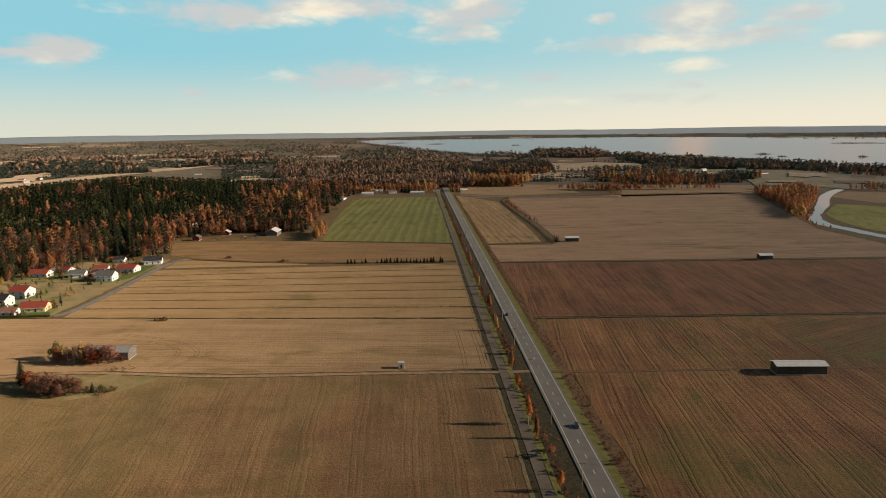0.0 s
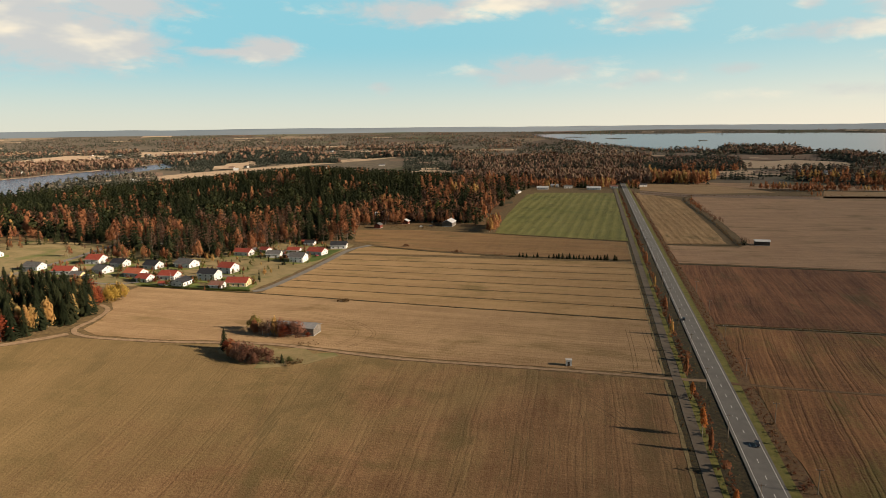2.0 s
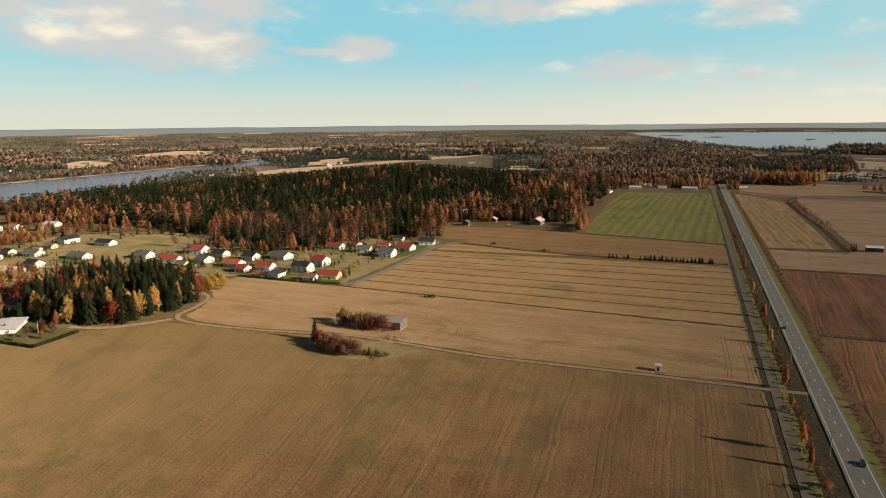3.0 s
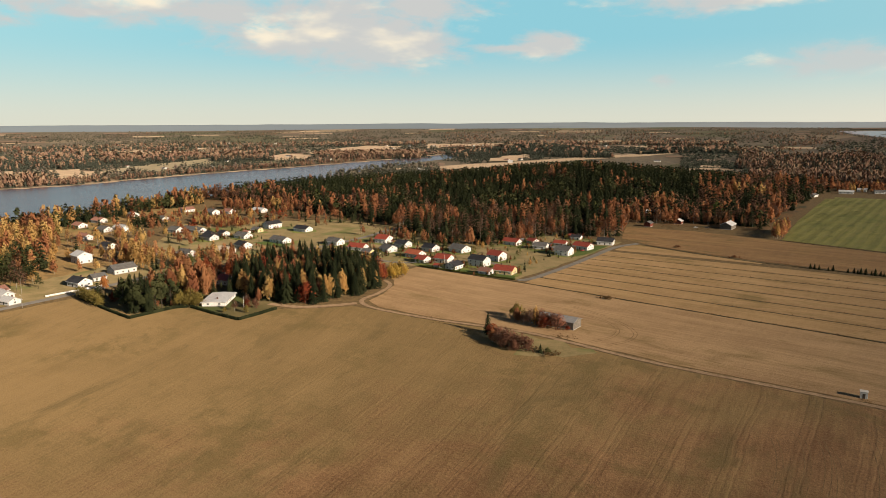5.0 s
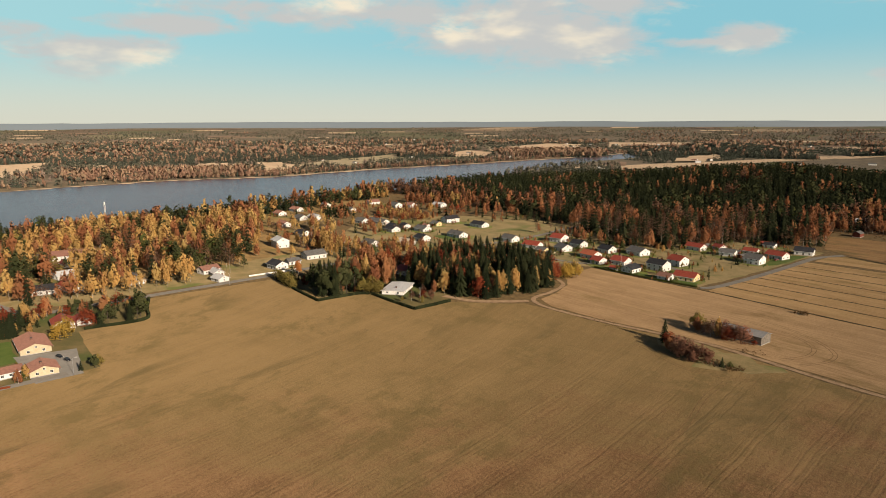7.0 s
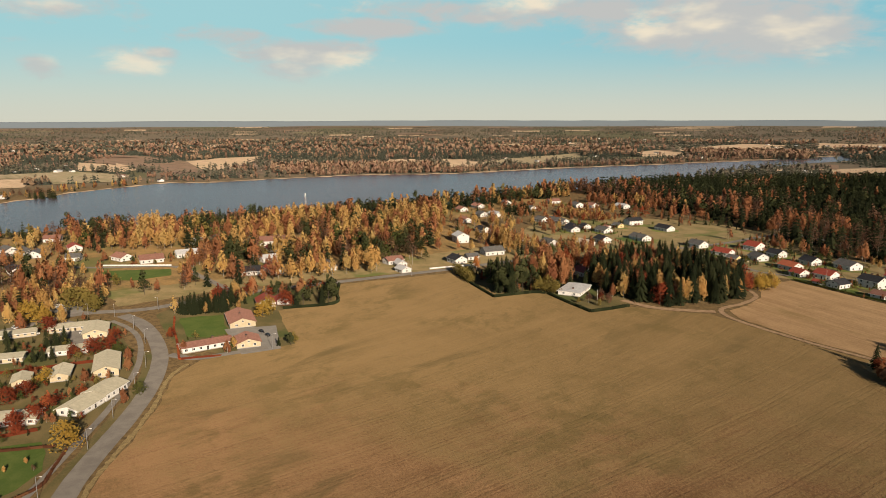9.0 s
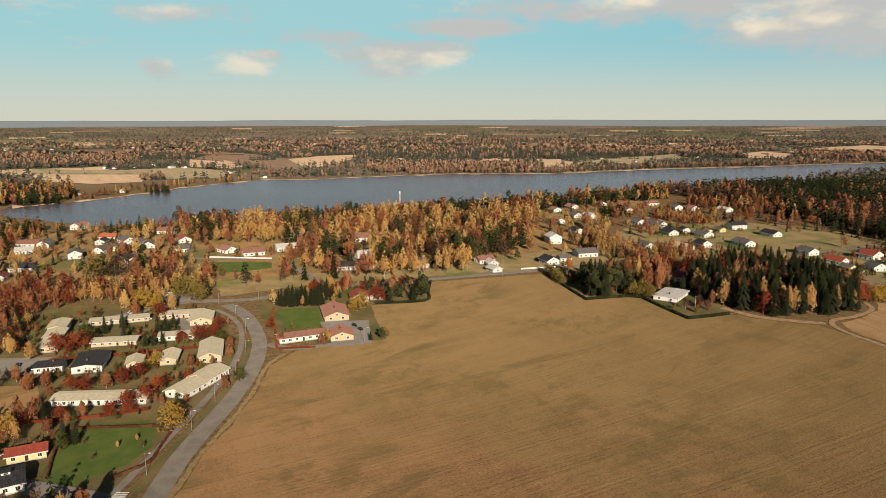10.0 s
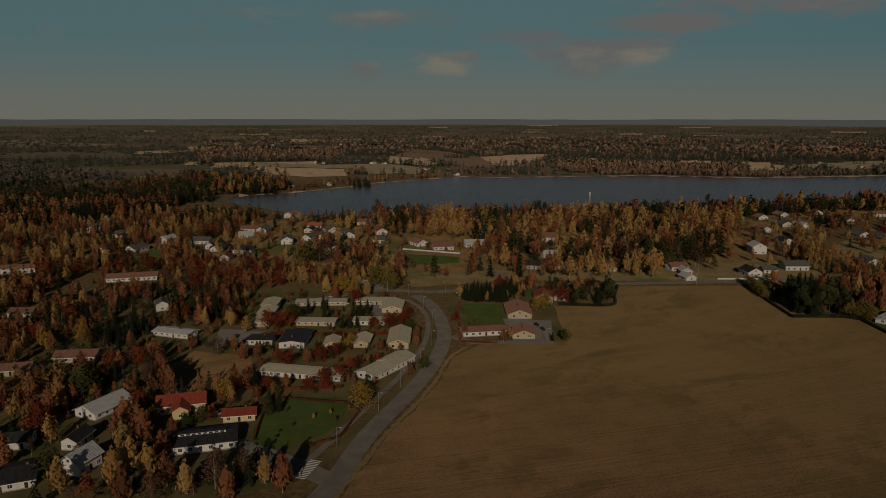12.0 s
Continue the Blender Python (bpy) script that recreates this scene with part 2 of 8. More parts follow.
def land(name):
    """Open country: a patchwork of straw, tilled soil, grass and scrub."""
    q = stuff_of(name, 0.95, spec=0.15)
    fine = q.noise(q.p, 0.05, 6.0, 0.65)
    plot = q.add("ShaderNodeTexVoronoi", Vector=q.stretch(q.p, (1.0, 0.55, 1), 25), Scale=0.0042)
    one = q.add("ShaderNodeSeparateXYZ", Vector=plot.outputs["Color"])
    c = q.mix(q.ramp(fine, 0.3, 0.7), (0.066, 0.058, 0.042), (0.122, 0.096, 0.066))
    c = q.mix(q.math("MULTIPLY", q.ramp(one.outputs[0], 0.78, 0.82), 0.75), c, (0.215, 0.165, 0.108))
    c = q.mix(q.math("MULTIPLY", q.ramp(one.outputs[1], 0.72, 0.76), 0.6), c, (0.062, 0.066, 0.030))
    c = q.mix(q.math("MULTIPLY", q.ramp(one.outputs[2], 0.74, 0.78), 0.6), c, (0.080, 0.054, 0.036))
    # browner rough grass near by, blended to greyer tones by distance from the camera
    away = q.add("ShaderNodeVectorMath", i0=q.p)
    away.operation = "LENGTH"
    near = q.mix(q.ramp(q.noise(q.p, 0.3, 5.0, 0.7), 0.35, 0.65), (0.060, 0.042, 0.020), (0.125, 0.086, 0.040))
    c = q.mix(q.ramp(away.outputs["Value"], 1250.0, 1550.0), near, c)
    q.put(q.b, "Base Color", c)
    relief(q, q.noise(q.p, 0.6, 4.0, 0.7), 0.3)
    return q.m


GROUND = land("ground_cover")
WOOD_FLOOR = blotched("forest_floor", [(0.045, 0.036, 0.017), (0.120, 0.066, 0.027), (0.030, 0.034, 0.016)], 0.04, bump=0.3, grit=0.3)
LITTER = blotched("leaf_litter", [(0.115, 0.080, 0.034), (0.205, 0.130, 0.052), (0.085, 0.082, 0.028)], 0.05, bump=0.2, grit=0.4)
YARD = blotched("yard_grass", [(0.118, 0.096, 0.042), (0.195, 0.148, 0.074), (0.082, 0.092, 0.028)], 0.06, bump=0.08)
YARD_OLD = blotched("old_garden_grass", [(0.060, 0.054, 0.021), (0.104, 0.080, 0.036), (0.044, 0.054, 0.016)], 0.06, bump=0.08)
LAWN = blotched("lawn", [(0.038, 0.062, 0.012), (0.060, 0.080, 0.019)], 0.12, bump=0.06)
GARDEN = blotched("garden_grass", [(0.078, 0.098, 0.020), (0.118, 0.124, 0.034), (0.135, 0.112, 0.046)], 0.2, bump=0.06)
VERGE = blotched("verge_grass", [(0.098, 0.098, 0.020), (0.160, 0.142, 0.038)], 0.25, bump=0.1)
# weed tones darkened by the shade of a ditch; the strips themselves are flat
DITCH = blotched("ditch_weeds", [(0.014, 0.012, 0.006), (0.058, 0.044, 0.018), (0.030, 0.030, 0.010)], 0.6, bump=0.25)
SCRUB_SOIL = blotched("scrub_soil", [(0.080, 0.045, 0.022), (0.140, 0.085, 0.038)], 0.4, bump=0.25)
ASPHALT = blotched("asphalt", [(0.118, 0.112, 0.102), (0.152, 0.144, 0.130)], 0.15, 0.85, 0.01, 6.0)
ASPHALT_OLD = blotched("asphalt_old", [(0.104, 0.095, 0.084), (0.140, 0.129, 0.113)], 0.15, 0.9, 0.01, 6.0)
GRAVEL = blotched("gravel", [(0.150, 0.100, 0.060), (0.230, 0.160, 0.098)], 0.3, 0.95, 0.03, 5.0)
CYCLE = blotched("worn_asphalt", [(0.092, 0.074, 0.054), (0.125, 0.102, 0.076)], 0.15, 0.9, 0.01, 6.0)
RUT = blotched("pressed_soil", [(0.075, 0.045, 0.020), (0.150, 0.094, 0.042)], 0.25, bump=0.1)
LIP = blotched("dry_grass_edge", [(0.120, 0.090, 0.042), (0.185, 0.140, 0.066)], 0.5, bump=0.15)
PAINT_LINE = blotched("road_paint", [(0.60, 0.59, 0.55), (0.75, 0.74, 0.70)], 0.8, 0.7, 0.003)


def plain(name, a, b, scale=0.8, rough=0.7, bump=0.01, metal=0.0, rows=0.0, axis=0, spec=0.3, seam=0.5):
    """A painted, boarded or sheeted surface with faint soiling; rows: the width of boards or sheets."""
    q = stuff_of(name, rough, metal, spec)
    n = q.noise(q.p, scale, 5.0, 0.6)
    f = q.ramp(n, 0.3, 0.7)
    c = q.mix(f, a, b)
    h = n
    if rows:
        x = q.add("ShaderNodeSeparateXYZ", Vector=q.p).outputs[axis]
        h = q.math("PINGPONG", x, rows)
        c = q.mix(q.math("MULTIPLY", q.ramp(q.math("DIVIDE", h, rows), 0.18, 0.0), seam), c, tuple(v * 0.45 for v in a))
    rnd = q.add("ShaderNodeObjectInfo").outputs["Random"]
    c = q.mix(1.0, c, q.mix(rnd, (0.86, 0.86, 0.86), (1.0, 1.0, 1.0)), "MULTIPLY")
    q.put(q.b, "Base Color", c)
    relief(q, h, bump if not rows else rows * 0.5)
    return q.m


WHITE = plain("white_boards", (0.62, 0.60, 0.56), (0.76, 0.74, 0.70), rows=0.18, axis=2)
CREAM = plain("cream_brick", (0.50, 0.42, 0.28), (0.60, 0.51, 0.35), rows=0.16, axis=2)
YELLOW = plain("yellow_boards", (0.62, 0.48, 0.24), (0.70, 0.56, 0.30), rows=0.18, axis=2)
REDWOOD = plain("red_ochre_boards", (0.11, 0.028, 0.018), (0.17, 0.045, 0.026), rows=0.2, axis=0)
GREYWOOD = plain("weathered_boards", (0.10, 0.085, 0.07), (0.20, 0.175, 0.145), rows=0.2, axis=0)
DARKWOOD = plain("tarred_boards", (0.020, 0.016, 0.013), (0.045, 0.036, 0.028), rows=0.2, axis=0)
RED = plain("red_roof_sheet", (0.24, 0.050, 0.032), (0.32, 0.074, 0.044), rows=0.35, axis=0, rough=0.55)
ORANGE = plain("orange_roof_tile", (0.36, 0.100, 0.050), (0.46, 0.140, 0.070), rows=0.3, axis=0, rough=0.75)
BROWNRED = plain("brown_red_tile", (0.165, 0.084, 0.062), (0.235, 0.120, 0.090), rows=0.3, axis=0, rough=0.8)
REDROOFDARK = plain("dark_red_roof", (0.15, 0.035, 0.028), (0.20, 0.05, 0.036), rows=0.35, axis=0, rough=0.6)
BLACK = plain("black_roof_felt", (0.022, 0.022, 0.025), (0.045, 0.045, 0.048), rows=0.4, axis=0, rough=0.7)
GREY = plain("grey_roof_tile", (0.085, 0.083, 0.080), (0.145, 0.140, 0.132), rows=0.3, axis=0, rough=0.75)
PALE = plain("pale_metal_roof", (0.40, 0.41, 0.42), (0.54, 0.54, 0.53), rows=0.5, axis=0, rough=0.5, seam=0.2)
BEIGE = plain("beige_roof_felt", (0.25, 0.235, 0.175), (0.33, 0.310, 0.235), rough=0.85)
TIN = plain("dull_tin_roof", (0.20, 0.20, 0.20), (0.29, 0.285, 0.275), rows=0.5, axis=0, rough=0.55, seam=0.25)
CREAMROOF = plain("cream_roof", (0.46, 0.40, 0.30), (0.55, 0.48, 0.37), rows=0.5, axis=0)
TRIM = plain("white_trim", (0.66, 0.65, 0.62), (0.76, 0.75, 0.72))
BRICK = plain("chimney_brick", (0.13, 0.075, 0.055), (0.20, 0.11, 0.08), rows=0.1, axis=2)
CONCRETE = plain("concrete", (0.30, 0.29, 0.27), (0.40, 0.39, 0.36))
POLE_WOOD = plain("pole_wood", (0.14, 0.11, 0.08), (0.22, 0.18, 0.14))
STEEL = plain("galvanised_steel", (0.42, 0.43, 0.44), (0.52, 0.53, 0.54), rough=0.45, metal=0.7)
DARK_PAINT = plain("dark_car_paint", (0.012, 0.013, 0.016), (0.02, 0.021, 0.025), rough=0.25, spec=0.5)
WHITE_PAINT = plain("white_car_paint", (0.66, 0.66, 0.66), (0.72, 0.72, 0.72), rough=0.3, spec=0.5)
RED_PAINT = plain("red_car_paint", (0.30, 0.03, 0.025), (0.36, 0.04, 0.03), rough=0.3, spec=0.5)
RUBBER = plain("rubber", (0.015, 0.015, 0.015), (0.03, 0.03, 0.03))
GLASS = plain("window_glass", (0.020, 0.025, 0.030), (0.040, 0.046, 0.052), rough=0.08, spec=0.8)


def water(name, deep, shallow, rough, ripple, tint):
    q = stuff_of(name, rough, spec=0.5)
    q.put(q.b, "Base Color", q.mix(q.ramp(q.noise(q.p, 0.004, 4.0), 0.35, 0.65), deep, shallow))
    q.put(q.b, "IOR", 1.33)
    wave = q.math("ADD", q.noise(q.stretch(q.p, (0.5, 0.2, 1), 20), 0.6, 4.0), q.math("MULTIPLY", q.noise(q.p, 0.02, 3.0), 0.7))
    bump = q.add("ShaderNodeBump", Height=wave, Distance=0.6, Strength=ripple).outputs[0]
    q.put(q.b, "Normal", bump)
    q.b.inputs["Specular IOR Level"].default_value = 0.0
    gloss = q.add("ShaderNodeBsdfGlossy", Color=(*tint, 1), Roughness=rough, Normal=bump)
    edge = q.add("ShaderNodeFresnel", IOR=1.33, Normal=bump)
    mx = q.add("ShaderNodeMixShader", i0=edge.outputs[0], i1=q.b.outputs[0], i2=gloss.outputs[0])
    q.put(q.t.nodes["Material Output"], "Surface", mx.outputs[0])
    return q.m


WATER = water("lake_water", (0.075, 0.060, 0.066), (0.092, 0.078, 0.086), 0.26, 0.45, (0.86, 0.77, 0.78))
STILL = water("still_water", (0.030, 0.032, 0.032), (0.045, 0.047, 0.046), 0.05, 0.004, (0.84, 0.66, 0.63))



def leaves(name, a, b, c, through_light=0.42):
    """Foliage: every spray its own tint, every tree its own shade."""
    q = stuff_of(name, 0.85, spec=0.12 if through_light else 0.03)
    isl = q.add("ShaderNodeNewGeometry").outputs["Random Per Island"]
    rnd = q.add("ShaderNodeObjectInfo").outputs["Random"]
    pos = q.add("ShaderNodeNewGeometry").outputs["Position"]
    plan = q.add("ShaderNodeVectorMath", i0=pos, i1=(1, 1, 0.02))
    plan.operation = "MULTIPLY"
    cell = q.add("ShaderNodeTexVoronoi", Vector=plan.outputs[0], Scale=0.14)
    one = q.add("ShaderNodeSeparateXYZ", Vector=cell.outputs["Color"])
    col = q.mix(one.outputs[0], a, b)
    col = q.mix(q.ramp(one.outputs[1], 0.55, 1.0), col, c)
    col = q.mix(q.math("MULTIPLY", isl, 0.16), col, c)
    shade = q.math("ADD", 0.72, q.math("ADD", q.math("MULTIPLY", one.outputs[2], 0.28), q.math("MULTIPLY", rnd, 0.16)))
    grey = q.add("ShaderNodeCombineXYZ", X=shade, Y=shade, Z=shade)
    col = q.mix(1.0, col, grey.outputs[0], "MULTIPLY")
    q.put(q.b, "Base Color", col)
    if through_light:
        tl = q.add("ShaderNodeBsdfTranslucent", Color=col)
        mx = q.add("ShaderNodeMixShader", i0=through_light, i1=q.b.outputs[0], i2=tl.outputs[0])
        q.put(q.t.nodes["Material Output"], "Surface", mx.outputs[0])
    return q.m


LEAF = {
    "spruce": leaves("spruce_needles", (0.012, 0.016, 0.008), (0.020, 0.025, 0.011), (0.031, 0.035, 0.016), 0.0),
    "pine": leaves("pine_needles", (0.030, 0.036, 0.015), (0.044, 0.049, 0.020), (0.060, 0.062, 0.026), 0.0),
    "gold": leaves("golden_birch_leaves", (0.540, 0.350, 0.122), (0.460, 0.262, 0.096), (0.580, 0.415, 0.160), 0.48),
    "rust": leaves("rusty_birch_leaves", (0.345, 0.148, 0.066), (0.250, 0.098, 0.050), (0.410, 0.205, 0.092), 0.45),
    "red": leaves("red_rowan_leaves", (0.250, 0.055, 0.024), (0.165, 0.038, 0.020), (0.320, 0.095, 0.036)),
    "bare": leaves("thin_brown_crown", (0.160, 0.086, 0.054), (0.120, 0.066, 0.043), (0.200, 0.114, 0.072)),
    "yellow": leaves("yellow_leaves", (0.410, 0.265, 0.050), (0.340, 0.215, 0.044), (0.480, 0.330, 0.074)),
    "green": leaves("green_leaves", (0.060, 0.080, 0.022), (0.085, 0.095, 0.026), (0.110, 0.115, 0.036)),
    "russet": leaves("russet_willow_leaves", (0.270, 0.128, 0.082), (0.200, 0.096, 0.062), (0.340, 0.180, 0.110)),
    "orange": leaves("orange_birch_leaves", (0.460, 0.180, 0.050), (0.380, 0.135, 0.040), (0.540, 0.250, 0.080)),
    "bush": leaves("yellow_green_leaves", (0.240, 0.185, 0.050), (0.190, 0.155, 0.042), (0.290, 0.225, 0.068)),
    "weed": leaves("dry_weeds", (0.130, 0.080, 0.036), (0.090, 0.052, 0.026), (0.200, 0.130, 0.060)),
    "redweed": leaves("red_willow_scrub", (0.150, 0.060, 0.032), (0.110, 0.048, 0.026), (0.200, 0.095, 0.045)),
}
# paler, greyer copies of the leaf colours with distance haze put in
HAZED_LEAF = {
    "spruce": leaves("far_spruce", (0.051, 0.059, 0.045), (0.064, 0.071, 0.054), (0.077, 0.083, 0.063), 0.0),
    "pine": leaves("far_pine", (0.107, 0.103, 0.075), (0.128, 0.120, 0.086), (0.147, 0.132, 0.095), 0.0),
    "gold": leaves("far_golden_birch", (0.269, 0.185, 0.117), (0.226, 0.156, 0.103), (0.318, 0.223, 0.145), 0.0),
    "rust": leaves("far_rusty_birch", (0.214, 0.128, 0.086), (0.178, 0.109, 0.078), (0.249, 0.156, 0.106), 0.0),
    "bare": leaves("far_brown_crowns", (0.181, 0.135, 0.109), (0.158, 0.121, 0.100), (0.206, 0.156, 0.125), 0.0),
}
BARK = plain("dark_bark", (0.05, 0.038, 0.028), (0.09, 0.07, 0.052))
BIRCH_BARK = plain("birch_bark", (0.26, 0.23, 0.19), (0.40, 0.36, 0.30))


# ---- shape helpers ----
def part(name, bm, material, parent=None, label="", smooth=False):
    me = bpy.data.meshes.new(name)
    bm.to_mesh(me)
    bm.free()
    me.materials.append(material)
    if smooth:
        me.shade_smooth()
    ob = new(name, me)
    ob.parent = parent
    return tagged(ob, label) if label else ob


def again(ob, parent, m):
    """One more piece on the same mesh."""
    o = new(ob.name.split(".")[0], ob.data)
    o.parent, o.matrix_basis = parent, m
    return o


def block(bm, x0, x1, y0, y1, z0, z1, bevel=0.0):
    r = bmesh.ops.create_cube(bm, size=1)
    for v in r["verts"]:
        v.co = ((x0 + x1) / 2 + v.co.x * (x1 - x0), (y0 + y1) / 2 + v.co.y * (y1 - y0), (z0 + z1) / 2 + v.co.z * (z1 - z0))
    if bevel:
        bmesh.ops.bevel(bm, geom=list({e for v in r["verts"] for e in v.link_edges}), offset=bevel, segments=1, affect="EDGES")
    return bm


def boxed(*a, bevel=0.0):
    return block(bmesh.new(), *a, bevel=bevel)


def rod(bm, a, b, r0, r1, n=6):
    a, b = Vector(a), Vector(b)
    t = (b - a).to_track_quat("Z", "Y").to_matrix().to_4x4()
    bmesh.ops.create_cone(bm, cap_ends=True, segments=n, radius1=r0, radius2=r1, depth=(b - a).length, matrix=Matrix.Translation((a + b) / 2) @ t)
    return bm


BOWL_FROM, BOWL_TO, BOWL_TOP = 1500.0, 4950.0, 93.0
# wooded knolls: heading, distance, half widths, height
KNOLLS = [(25.0, 1240, 10.5, 190, 29), (28.5, 2280, 4.6, 110, 27), (16.5, 2350, 3.6, 100, 13), (6.0, 2000, 4.0, 130, 8), (70.0, 2250, 9.0, 150, 8)]


def height(x, y):
    """The land is level near by; far off it is bent up to fit the camera's horizon."""
    r = np.hypot(x, y)
    far = BOWL_TOP * np.clip((r - BOWL_FROM) / (BOWL_TO - BOWL_FROM), 0, 1) ** 1.5
    a = np.degrees(np.arctan2(-np.asarray(x), np.asarray(y)))
    for ha, hr, wa, wr, top in KNOLLS:
        far = far + np.maximum(top * np.exp(-((a - ha) / wa) ** 2 - ((r - hr) / wr) ** 2) - 1.5, 0)
    return far


def shrink(x, y):
    """Things far out stand for larger ones farther away."""
    r = np.hypot(x, y)
    return 1 - BOWL_TOP * np.clip((r - BOWL_FROM) / (BOWL_TO - BOWL_FROM), 0, 1) ** 1.5 / 121.0


def tri_mesh(name, V, F, mats, which=None, soft=None):
    """A mesh of triangles from arrays; soft: rounded shading directions, one for each corner point."""
    me = bpy.data.meshes.new(name)
    me.vertices.add(len(V))
    me.vertices.foreach_set("co", np.ascontiguousarray(V, dtype=np.float32).ravel())
    me.loops.add(len(F) * 3)
    me.loops.foreach_set("vertex_index", np.ascontiguousarray(F, dtype=np.int32).ravel())
    me.polygons.add(len(F))
    me.polygons.foreach_set("loop_start", np.arange(0, len(F) * 3, 3, dtype=np.int32))
    for m in mats:
        me.materials.append(m)
    if which is not None:
        me.polygons.foreach_set("material_index", np.ascontiguousarray(which, dtype=np.int32))
    me.update(calc_edges=True)
    if soft is not None:
        me.attributes.new("custom_normal", "FLOAT_VECTOR", "POINT").data.foreach_set("vector", np.ascontiguousarray(soft, dtype=np.float32).ravel())
        me.update()
    return me


def rounded(V, F, kind, share=0.84):
    """Turns the sprays of a unit-high crown outwards and gives each corner a shading direction between its own and that of the whole crown."""
    n = np.cross(V[F[:, 1]] - V[F[:, 0]], V[F[:, 2]] - V[F[:, 0]])
    mid = V[F].mean(1)
    out = mid * (1, 1, 0.55) - (0, 0, 0.22) if kind != "spruce" else np.c_[mid[:, :2], 0.35 * np.hypot(mid[:, 0], mid[:, 1]) + 0.01]
    out /= np.linalg.norm(out, axis=1, keepdims=True) + 1e-9
    n /= np.linalg.norm(n, axis=1, keepdims=True) + 1e-9
    flip = (n * out).sum(1) < 0
    F = F.copy()
    F[flip] = F[flip][:, ::-1]
    n[flip] *= -1
    N = np.zeros_like(V)
    N[F.ravel()] = np.repeat(out * share + n * (1 - share), 3, axis=0)
    return F, N / (np.linalg.norm(N, axis=1, keepdims=True) + 1e-9)


def smooth_line(pts, step=6.0):
    """Points along a smooth curve through pts."""
    p = [Vector(q) for q in pts]
    p = [p[0] * 2 - p[1]] + p + [p[-1] * 2 - p[-2]]
    out = []
    for i in range(1, len(p) - 2):
        a, b, c, d = p[i - 1:i + 3]
        n = max(2, int((c - b).length / step))
        for j in range(n):
            t = j / n
            out.append(0.5 * ((2 * b) + (c - a) * t + (2 * a - 5 * b + 4 * c - d) * t * t + (3 * b - a - 3 * c + d) * t ** 3))
    return out + [p[-2]]


WAYS = []  # centre lines and half widths of all that no tree may stand on


def ribbon(name, pts, width, z, material, label, step=6.0, ragged=0.0, keep=2.0, category="road"):
    """A strip of ground along a smooth line, with a thickness."""
    line = smooth_line(pts, step)
    rng = random.Random(len(pts) * 7 + int(width * 10))
    bm, rows = bmesh.new(), []
    for i, p in enumerate(line):
        d = (line[min(i + 1, len(line) - 1)] - line[max(i - 1, 0)]).normalized()
        n = Vector((-d.y, d.x))
        row = []
        for off, dz in ((-0.5, -0.3), (-0.5, 0), (0.5, 0), (0.5, -0.3)):
            w = p + n * (off * width + (rng.uniform(-ragged, ragged) if off else 0))
            row.append(bm.verts.new((w.x, w.y, z + dz + float(height(w.x, w.y)))))
        rows.append(row)
    for a, b in zip(rows, rows[1:]):
        for i in range(3):
            bm.faces.new((a[i], b[i], b[i + 1], a[i + 1]))
    bmesh.ops.recalc_face_normals(bm, faces=bm.faces[:])
    WAYS.append((np.array([(p.x, p.y) for p in line]), width / 2 + keep))
    return tagged(part(name, bm, material), label, category, kind="structure")


FIELDS = []


def field(name, corners, z, material, label, ragged=0.7):
    """A level field with a slightly uneven border."""
    rng = random.Random(int(abs(corners[0][0] * 13 + corners[1][1])))
    bm, ring = bmesh.new(), []
    for (x0, y0), (x1, y1) in zip(corners, corners[1:] + corners[:1]):
        n = max(1, int(math.hypot(x1 - x0, y1 - y0) / 7))
        for j in range(n):
            u = j / n
            ring.append((x0 + (x1 - x0) * u + rng.uniform(-ragged, ragged), y0 + (y1 - y0) * u + rng.uniform(-ragged, ragged)))
    top = [bm.verts.new((x, y, z)) for x, y in ring]
    low = [bm.verts.new((x, y, -0.3)) for x, y in ring]
    f = bm.faces.new(top)
    f.normal_update()
    if f.normal.z < 0:
        f.normal_flip()
    for i in range(len(top)):
        bm.faces.new((top[i], top[i - 1], low[i - 1], low[i]))
    bmesh.ops.triangulate(bm, faces=[f], ngon_method="EAR_CLIP")
    if not name.startswith(("forest", "yards")):
        FIELDS.append(np.array(ring))
    return tagged(part(name, bm, material), label, "field", kind="structure")


def inside(px, py, poly):
    """Which of the points lie in the polygon."""
    x, y = np.asarray(poly, float).T
    r = np.zeros(len(px), bool)
    j = len(x) - 1
    for i in range(len(x)):
        hit = ((y[i] > py) != (y[j] > py)) & (px < (x[j] - x[i]) * (py - y[i]) / (y[j] - y[i] + 1e-12) + x[i])
        r ^= hit
        j = i
    return r


